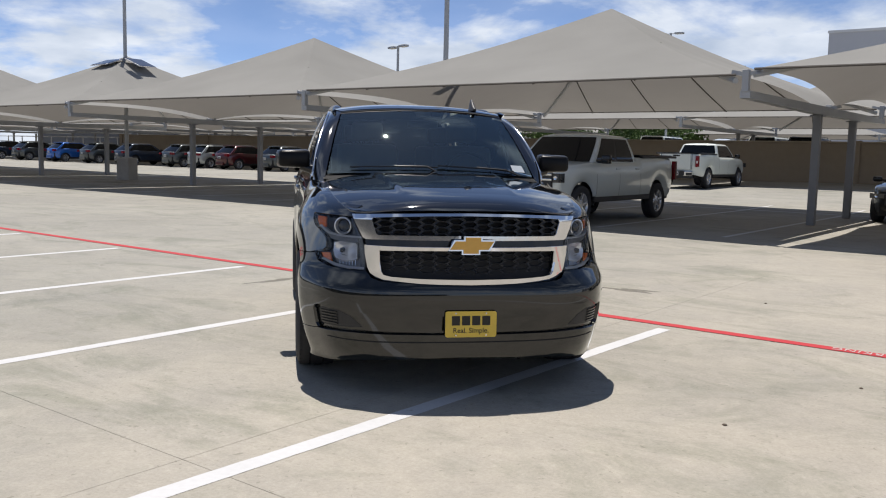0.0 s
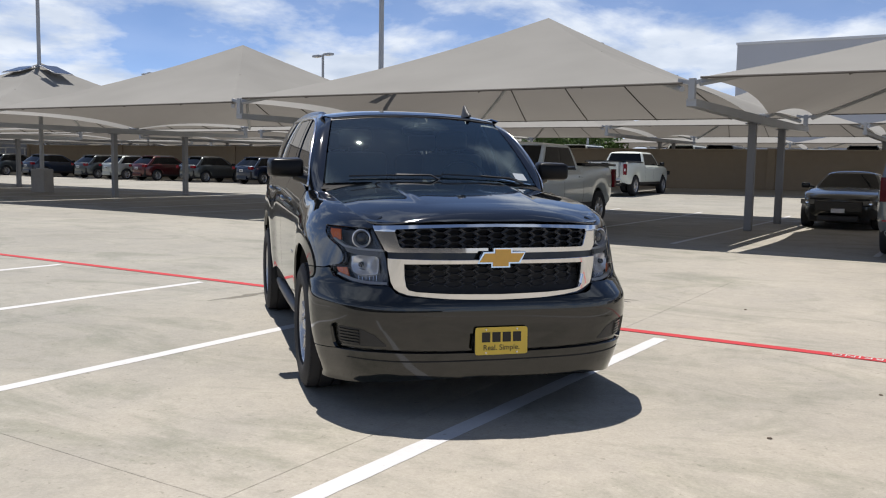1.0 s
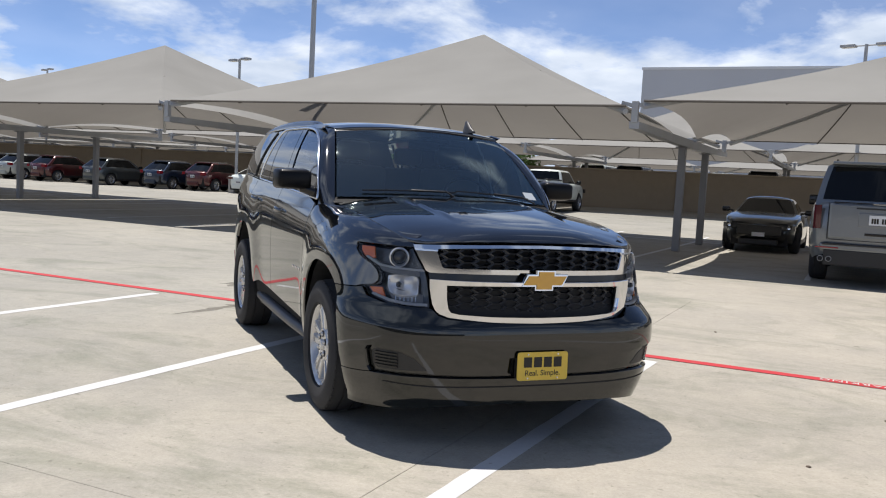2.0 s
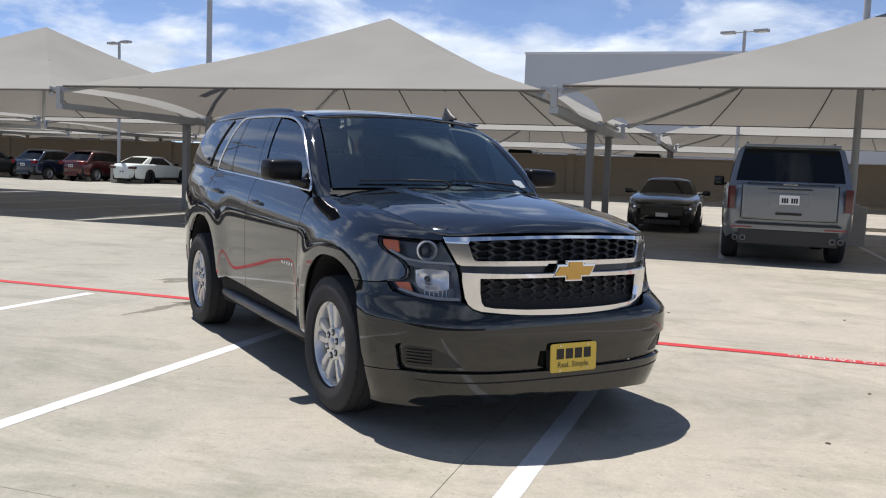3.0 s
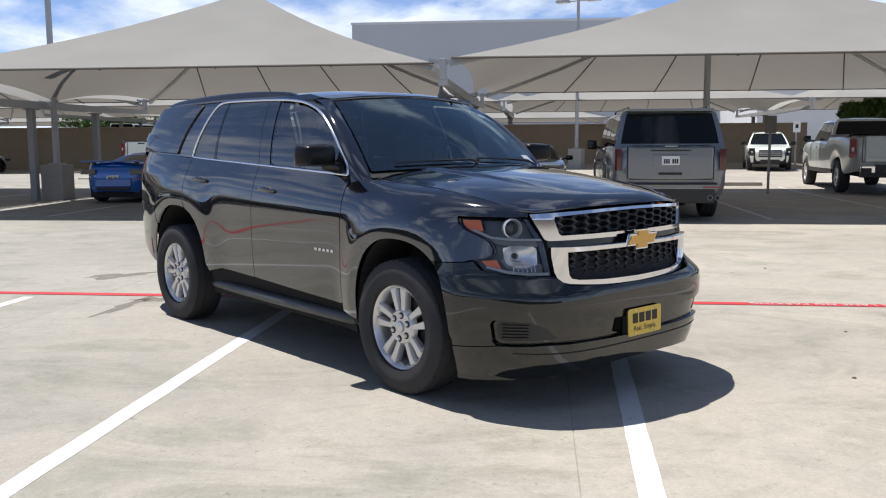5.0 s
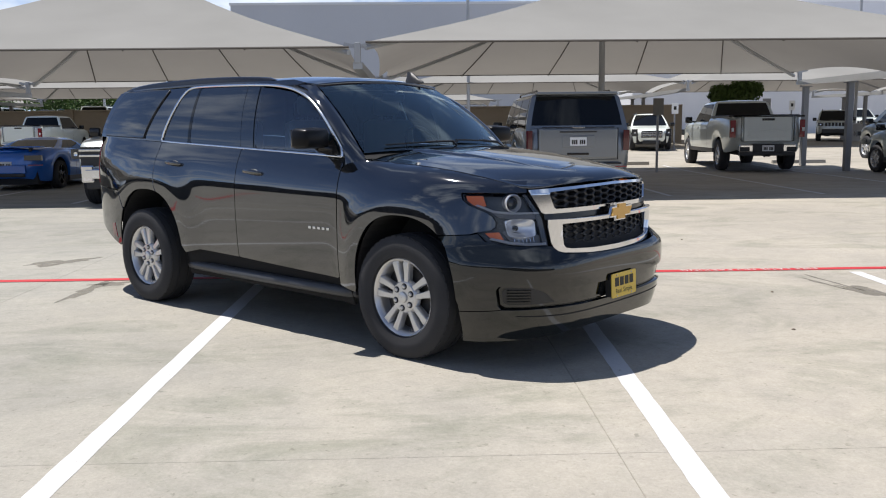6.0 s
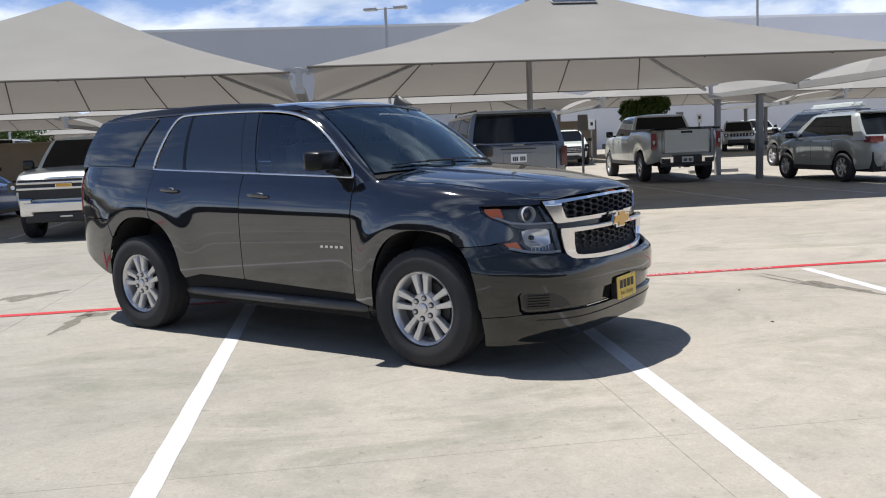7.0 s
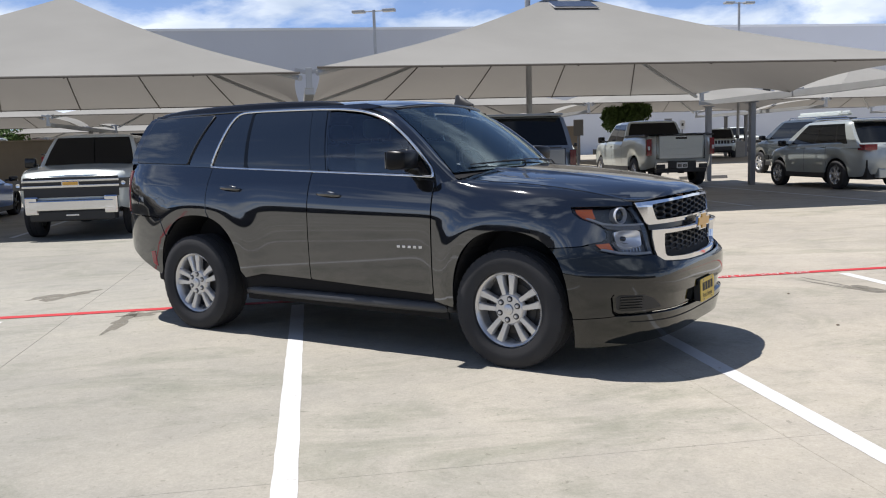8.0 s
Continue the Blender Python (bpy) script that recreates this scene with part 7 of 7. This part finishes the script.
COUPE = dict(length=4.80, width=1.90, wheelbase=2.72, front=0.86, tyre=0.345, rim=0.245, sill=0.24, square=4.0, tyre_w=0.25,
             top=((0, 0.68), (0.05, 0.80), (0.25, 0.93), (0.32, 0.96), (0.85, 1.02), (0.97, 1.00), (1, 0.93)),
             cabin=(0.29, 0.46, 0.66, 0.90, 0.955, 1.36, 0.80, 0.55), windows=((0.12, 0.60), (0.64, 0.84)), handles=(0.56,), seams=(0.33, 0.61),
             head=(0.52, 0.84, 0.60, 0.71, 0.22), tail=(0.40, 0.82, 0.76, 0.88, 0.12), grille=(0.52, 0.44, 0.68), bumper=(0.20, 0.34), rear_bumper=(0.26, 0.50),
             plate=0.62, front_plate=0.46, mirror=0.13, spokes=5, dark_rims=True)
SEDAN = dict(COUPE, length=4.90, width=1.90, wheelbase=2.86, cabin=(0.26, 0.43, 0.70, 0.92, 0.97, 1.40, 0.82, 0.57), windows=((0.12, 0.45), (0.49, 0.82)), handles=(0.50, 0.66), seams=(0.31, 0.50, 0.69), front_plate=None, dark_rims=True, tail_mat=M_TAIL_DARK)
SPORTS = dict(COUPE, length=4.63, width=1.94, wheelbase=2.72, front=0.92, top=((0, 0.52), (0.08, 0.66), (0.25, 0.83), (0.4, 0.88), (0.7, 0.98), (0.88, 1.00), (0.98, 0.97), (1, 0.92)),
              cabin=(0.25, 0.41, 0.58, 0.86, 0.90, 1.20, 0.80, 0.52), front_plate=None, tail=(0.45, 0.86, 0.72, 0.84, 0.06), sill=0.20, tail_mat=M_LAMP_DARK, wing=0.99, diffuser=True, rear_bumper=(0.40, 0.62))
JEEP = dict(length=4.25, width=1.80, wheelbase=2.57, front=0.82, tyre=0.36, rim=0.22, sill=0.36, square=6.5,
            top=((0, 0.98), (0.05, 1.06), (0.27, 1.10), (0.9, 1.14), (1, 1.1)), cabin=(0.24, 0.34, 0.93, 0.985, 1.10, 1.66, 0.83, 0.68), windows=((0.07, 0.38), (0.42, 0.7), (0.74, 0.95)), handles=(0.48, 0.66), seams=(0.28, 0.48, 0.68),
            head=(0.56, 0.80, 0.84, 1.0, 0.05), tail=(0.62, 0.83, 0.85, 1.05, 0.1), grille=(0.50, 0.82, 1.0), slots=7, grille_bars=(), bumper=(0.42, 0.66), rear_bumper=(0.4, 0.6), plate=0.8, rails=M_PLASTIC, mirror=0.18)


def park(u, v_front, s, towards, size=1.0, turn=0.0):
    """Pose of a vehicle whose nose is at v_front. towards: +1 nose to the wall, -1 nose to the open lot."""
    L = s["length"]
    v = v_front - towards * L * size / 2
    return lot(u, v, 0, (180 if towards > 0 else 0) + turn) @ Matrix.Scale(size, 4)


build_vehicle("pickup_truck", "light silver crew-cab pickup truck parked nose out under the canopy", "pickup truck", park(-6.65, 8.0, PICKUP, -1), M_BRIGHT_SILVER, PICKUP)
build_vehicle("pickup_truck", "white crew-cab pickup truck parked facing the tan wall", "pickup truck", park(-11.6, 33.9, PICKUP, 1), M_WHITE_PAINT, PICKUP)
build_vehicle("pickup_truck", "white crew-cab pickup truck parked nose in at the tan wall", "pickup truck", park(-18.4, 35.9, PICKUP, 1), M_WHITE_PAINT, PICKUP)
build_vehicle("pickup_truck", "silver crew-cab pickup truck with chrome bumper, tailgate towards the lot", "pickup truck", park(8.95, 22.75, PICKUP, 1, 1.09, -5), M_PALE_SILVER, PICKUP)
build_vehicle("sports_coupe", "dark charcoal sports coupe parked nose out under the canopy", "car", park(-0.75, 15.5, COUPE, -1), M_CHARCOAL_PAINT, COUPE)
build_vehicle("large_suv", "grey full-size sport utility vehicle with quad exhaust tips, tail out", "car", park(1.78, 13.85, SUV_BIG, 1, 1.04), M_GREYBLUE_SILVER, SUV_BIG)
build_vehicle("sports_car", "bright blue low sports car parked tail out under the canopy", "car", park(-11.0, 17.3, SPORTS, 1), M_BLUE_PAINT, SPORTS)
build_vehicle("crossover", "silver-grey crossover with red tail lamps, parked in the sun", "car", park(12.58, 17.05, TALL_CROSSOVER, 1, 1.06), M_SILVER_PAINT, TALL_CROSSOVER)
build_vehicle("crossover", "dark grey sport utility vehicle parked beyond the canopy", "car", park(16.1, 24.35, TALL_CROSSOVER, 1, 1.15), M_GREY_PAINT, TALL_CROSSOVER)


def build_ladder(m):
    root = thing("ladder", m, "white folding ladder lying on the roof rails", "ladder")
    for x in (-0.24, 0.24, -0.16, 0.16):
        part("stile", box(x - 0.03, x + 0.03, -1.25, 1.25, 0.0 if abs(x) > 0.2 else 0.09, 0.08 if abs(x) > 0.2 else 0.16, 0.01), M_WHITE_PAINT, root)
    for k in range(8):
        part("rung", box(-0.22, 0.22, -1.1 + 0.31 * k, -1.05 + 0.31 * k, 0.03, 0.065, 0.008), M_WHITE_PAINT, root)


build_ladder(lot(16.1, 20.6, 2.09))
build_vehicle("crossover", "white crossover parked nose out in front of the wall", "car", lot(9.5, 32.5, 0, -10), M_WHITE_PAINT, FACED_CROSSOVER)
build_vehicle("off_road_car", "silver boxy off-road car with slotted grille in the far lot", "car", lot(22.0, 40.2, 0, -24), M_SILVER_PAINT, JEEP)
build_vehicle("pickup_truck", "white pickup truck in the far lot by the building", "pickup truck", park(28.9, 49.0, PICKUP, -1), M_WHITE_PAINT, PICKUP)
for u, paint, s, words in ((-31.9, M_WHITE_PAINT, SEDAN, "white fastback sedan with dark wheels"), (-35.7, M_RED_PAINT, CROSSOVER, "dark red crossover"), (-39.2, M_DARKBLUE_PAINT, CROSSOVER, "very dark blue crossover"),
                           (-44.6, M_GREY_PAINT, CROSSOVER, "grey crossover"), (-49.6, M_RED_PAINT, CROSSOVER, "dark red crossover"), (-53.0, M_SILVER_PAINT, CROSSOVER, "silver crossover"), (-56.3, M_GREY_PAINT, CROSSOVER, "dark grey crossover"),
                           (-63.0, M_DARKBLUE_PAINT, CROSSOVER, "dark blue crossover"), (-68.4, M_GREY_PAINT, CROSSOVER, "grey crossover"), (-74.0, M_BLUE_PAINT, CROSSOVER, "blue crossover"), (-80.5, M_GREY_PAINT, CROSSOVER, "dark grey crossover"), (-86.0, M_DARKBLUE_PAINT, CROSSOVER, "dark blue crossover")):
    build_vehicle("sedan" if s is SEDAN else "crossover", words + " parked facing the boundary wall", "car", park(0.4 + (u - 0.4) * 0.91, 35.4, s, 1), paint, s, "cars along the boundary wall")

# ---- boundary wall and beyond ----
def build_wall():
    root = thing("boundary_wall", LOT, "tan stucco boundary wall with a flat cap, behind the parked cars", "wall", "", "structure")
    u0, u1 = -71.4, 13.4
    part("wall_face", box(u0, u1, 40.0, 40.22, -0.6, 2.36, 0.0), M_WALL, root)
    part("wall_cap", box(u0, u1, 39.96, 40.26, 2.363, 2.43, 0.01), M_WALL_CAP, root)
    u = u0
    while u < u1:
        part("wall_pier", box(u, u + 0.42, 39.90, 40.32, -0.6, 2.48, 0.01), M_WALL, root)
        u += 12.7833
    return root


build_wall()


def lamp_post(u, v, height=8.1, plinth=True, turn=0.0, span=0.85):
    root = thing("lamp_post", lot(u, v, 0, turn), "grey steel parking lot lamp post with two flat heads", "street lamp", "parking lot lamps")
    base = 0.0
    if plinth:
        bm = bmesh.new()
        add_box(bm, -0.31, 0.31, -0.31, 0.31, -0.1, 0.93, 0.04)
        part("plinth", bm, M_PLINTH, root, "concrete plinth")
        base = 0.93
        part("base_plate", box(-0.16, 0.16, -0.16, 0.16, 0.93, 0.965, 0.005), M_STEEL, root)
    part("pole", tube([(0, 0, base), (0, 0, height)], [0.085, 0.07], 12), M_STEEL, root, "", 40)
    part("arm", tube([(-span * 0.5, 0, height - 0.05), (span * 0.5, 0, height - 0.05)], 0.03, 8), M_STEEL, root)
    for s in (-1, 1):
        bm = bmesh.new()
        add_box(bm, s * span * 0.72 - 0.30, s * span * 0.72 + 0.30, -0.18, 0.18, height - 0.10, height + 0.02, 0.02)
        h = part("lamp_head", bm, M_STEEL, root)
        part("diffuser", box(s * span * 0.72 - 0.24, s * span * 0.72 + 0.24, -0.14, 0.14, height - 0.108, height - 0.102), M_SIGN_WHITE, h)
    return root


# ---- beyond the wall: a higher lot with parked cars, a railing and low buildings ----
tagged(part("neighbouring_lot", box(-150, 13.2, 43.9, 130, -0.3, 1.0, 0), M_CONCRETE), "raised concrete lot beyond the boundary wall", "ground", "", "structure").matrix_world = LOT
for u, paint, s, words in ((-16.2, M_SILVER_PAINT, CROSSOVER, "silver"), (-14.3, M_WHITE_PAINT, SUV_BIG, "white"), (-11.9, M_CHARCOAL_PAINT, SUV_BIG, "black"), (-6.4, M_WHITE_PAINT, CROSSOVER, "white"), (-3.9, M_CHARCOAL_PAINT, SUV_BIG, "black"),
                           (-21.5, M_WHITE_PAINT, SUV_BIG, "white"), (-24.8, M_GREY_PAINT, CROSSOVER, "grey"), (-28.0, M_SILVER_PAINT, SUV_BIG, "silver"), (-33.0, M_WHITE_PAINT, CROSSOVER, "white")):
    build_vehicle("parked_car", words + " car on the raised lot, its roof above the wall", "car", LOT @ pose(u, 50.0, 1.0 if s is not SUV_BIG else 0.86, 0, 0, 180), paint, s, "cars beyond the wall")
M_HOUSE = mat("brown_siding", (0.22, 0.165, 0.14), 0.8, 0, 0, 0.5, 0.1, 0.3, 8)


def low_building(u0, u1, v, z0, z1, material, label, windows):
    root = thing("low_building", LOT, label, "building", "", "structure")
    part("wall", box(u0, u1, v, v + 9, z0, z1, 0.02), material, root)
    part("roof", box(u0 - 0.4, u1 + 0.4, v - 0.4, v + 9.4, z1, z1 + 0.25, 0.02), M_WALL_CAP, root)
    for k in range(windows):
        uu = u0 + (u1 - u0) * (k + 0.5) / windows
        part("window", box(uu - 0.7, uu + 0.7, v - 0.03, v + 0.05, z1 - 1.5, z1 - 0.5, 0.01), M_TINTED, root)
    return root


low_building(-31.0, -21.8, 90.0, 0.9, 5.1, M_HOUSE, "low brown building beyond the raised lot", 3)
low_building(-170.0, -70.0, 84.0, 0.9, 5.9, M_CLADDING, "long dark low building far beyond the lot", 8)


def build_railing():
    root = thing("railing", LOT @ pose(0, 0, -0.6), "white tubular railing beside the boundary wall", "railing", "", "structure")
    for z in (1.2, 2.0, 2.75):
        part("rail", tube([(-96, 40.1, z), (-71.8, 40.1, z)], 0.05, 6), M_SIGN_WHITE, root)
    for k in range(9):
        part("post", tube([(-96 + 3 * k, 40.1, 0.3), (-96 + 3 * k, 40.1, 2.8)], 0.06, 6), M_SIGN_WHITE, root)


build_railing()

lamp_post(-13.4, 14.35)
lamp_post(-30.4, 14.4, turn=20)
lamp_post(3.55, 14.65)
lamp_post(-67.0, 14.4)
lamp_post(-29.8, 31.3, 7.35, turn=-20)
lamp_post(-58.3, 42.6, 8.6, turn=-20)
lamp_post(-22.0, 51.0, 9.8)
lamp_post(1.15, 32.9, 7.6, turn=-20, span=1.0)
lamp_post(22.9, 39.6, 8.9)


# two thin dark boards laid on the slopes beside the pole
def peak_boards(u, v, z):
    for k, (du, dv, rx, ry) in enumerate(((0.0, -0.95, 20, 0), (1.1, -0.1, 0, 19))):
        ob = thing("peak_board", LOT @ pose(u + du, v + dv, z - 0.30, rx, ry, 0), "dark board lying on the canopy near its peak", "solar panel", "solar boards")
        part("cells", box(-0.55, 0.55, -0.38, 0.38, 0.0, 0.03, 0.004), M_DARK_BOARD, ob)
        part("rim", box(-0.58, 0.58, -0.41, 0.41, -0.012, 0.018, 0.004), M_ALU, ob)


peak_boards(4.42, 14.5, 5.26)
peak_boards(-30.4, 14.5, 5.12)


def sign_post(u, v, height, back, turn=0.0):
    root = thing("sign_post", lot(u, v, 0, turn), "steel sign post with a small upright panel" + (" seen from the back" if back else ""), "sign", "parking signs")
    part("post", box(-0.03, 0.03, -0.03, 0.03, 0, height, 0.004), M_STEEL_DARK, root)
    p = part("panel", box(-0.155, 0.155, -0.045, -0.034, height - 0.48, height, 0.003), M_SIGN_BACK if back else M_SIGN_WHITE, root)
    if not back:
        part("symbol", box(-0.06, 0.06, -0.050, -0.0455, height - 0.30, height - 0.14, 0), M_INK, p)


sign_post(5.75, 17.2, 2.15, True)
sign_post(10.5, 31.6, 2.1, False)
sign_post(18.0, 36.5, 2.2, False)
sign_post(11.9, 24.6, 2.2, True)


def wheel_stop(u, v):
    bm = bmesh.new()
    prev = None
    for x in (-0.9, 0.9):
        row = [bm.verts.new((x, y, z)) for y, z in ((-0.075, 0), (-0.05, 0.11), (0.05, 0.11), (0.075, 0))]
        if prev:
            for i in range(3):
                bm.faces.new((prev[i], prev[i + 1], row[i + 1], row[i]))
            bm.faces.new(prev)
            bm.faces.new(row[::-1])
        prev = row
    ob = part("wheel_stop", bm, M_PLINTH)
    ob.matrix_world = lot(u, v)
    tagged(ob, "low concrete wheel stop at the head of a stall", "wheel stop", "wheel stops")


for u in (5.6, 11.6):
    wheel_stop(u, 20.9)


# ---- building and far things ----
def build_building():
    root = thing("warehouse", LOT, "long grey flat-roofed building with tall blank walls", "building")
    part("wall", box(-21.0, 130, 88.0, 118, -1, 14.3, 0.0), M_BUILDING, root)
    part("roof_edge", box(-21.1, 130.1, 87.9, 118.1, 14.3, 14.55, 0.0), M_BUILDING2, root)
    low = part("lower_wing", box(18.0, 120, 70.0, 87.9, -1, 8.2, 0.0), M_BUILDING2, root)
    for u in (24, 33, 42, 51, 60, 69):
        part("wall_light", box(u - 0.35, u + 0.35, 69.85, 69.99, 5.6, 6.2, 0.02), M_PLASTIC, low)
    for u in (29, 47, 65):
        part("door", box(u - 1.6, u + 1.6, 69.93, 69.99, -0.2, 3.2, 0.01), M_SIGN_WHITE, low)
    return root


build_building()


def leaf_cloud(bm, centre, rx, ry, rz, count, size, rnd):
    for _ in range(count):
        while True:
            p = Vector((rnd.uniform(-1, 1), rnd.uniform(-1, 1), rnd.uniform(-1, 1)))
            if 0.25 < p.length < 1:
                break
        k = 0.75 + 0.4 * noise.noise(p * 2.3 + Vector(centre))
        q = Vector(centre) + Vector((p.x * rx * k, p.y * ry * k, p.z * rz * k))
        rot = Euler((rnd.uniform(0, 6.3), rnd.uniform(0, 6.3), rnd.uniform(0, 6.3))).to_matrix()
        sz = size * rnd.uniform(0.6, 1.3)
        vs = [bm.verts.new(q + rot @ Vector(c)) for c in ((-sz, 0, 0), (0, -sz * 0.45, 0.1 * sz), (sz, 0, 0), (0, sz * 0.45, 0.1 * sz))]
        bm.faces.new(vs)


def build_tree(u, v, height, spread, seed, leaves=420, size=0.13):
    rnd = random.Random(seed)
    root = thing("tree", lot(u, v), "small broad-leaved tree with a dense green crown", "tree", "trees")
    bm = bmesh.new()
    add_tube(bm, [(0, 0, -0.1), (0.05, 0.02, height * 0.25), (0.0, 0.05, height * 0.45)], [0.16, 0.12, 0.09], 8)
    tips = []
    for k in range(7):
        a = k * 0.9 + rnd.uniform(-0.3, 0.3)
        tip = (math.cos(a) * spread * 0.55, math.sin(a) * spread * 0.55, height * rnd.uniform(0.55, 0.85))
        add_tube(bm, [(0, 0.03, height * 0.38), (tip[0] * 0.5, tip[1] * 0.5, (height * 0.4 + tip[2]) / 2), tip], [0.07, 0.045, 0.02], 6)
        tips.append(tip)
    part("trunk", bm, M_BARK, root, "", 60)
    bm = bmesh.new()
    for t in tips + [(0, 0, height * 0.8)]:
        leaf_cloud(bm, t, spread * 0.55, spread * 0.55, height * 0.24, leaves, size, rnd)
    part("crown", bm, M_LEAF, root)


build_tree(18.6, 46.5, 4.55, 1.75, 3, 1500, 0.14)
rnd_t = random.Random(8)
for k in range(4):
    build_tree(-34 + k * 3.9 + rnd_t.uniform(-1, 1), 52 + rnd_t.uniform(-1, 4), rnd_t.uniform(4.0, 4.7), rnd_t.uniform(2.4, 3.0), 30 + k)

# ---- unseen dark building, added behind the camera to put a dark band in reflections ----
def build_unseen_backdrop():
    root = thing("unseen_dark_backdrop", LOT, "unseen dark building added behind the camera for dark car reflections", "building", "", "structure")
    part("wall", box(-110, 90, -74, -60, -0.3, 5.2, 0), M_CLADDING, root)
    part("parapet", box(-110.2, 90.2, -74.2, -59.8, 5.2, 5.5, 0), M_STEEL_DARK, root)
    part("wing", box(-104, -92, -59.98, 30.0, -0.3, 5.2, 0), M_CLADDING, root)
    for k in range(38):
        part("pilaster", box(-108 + 5 * k - 0.15, -108 + 5 * k + 0.15, -59.995, -59.9, 0, 5.2, 0), M_CLADDING, root)


build_unseen_backdrop()
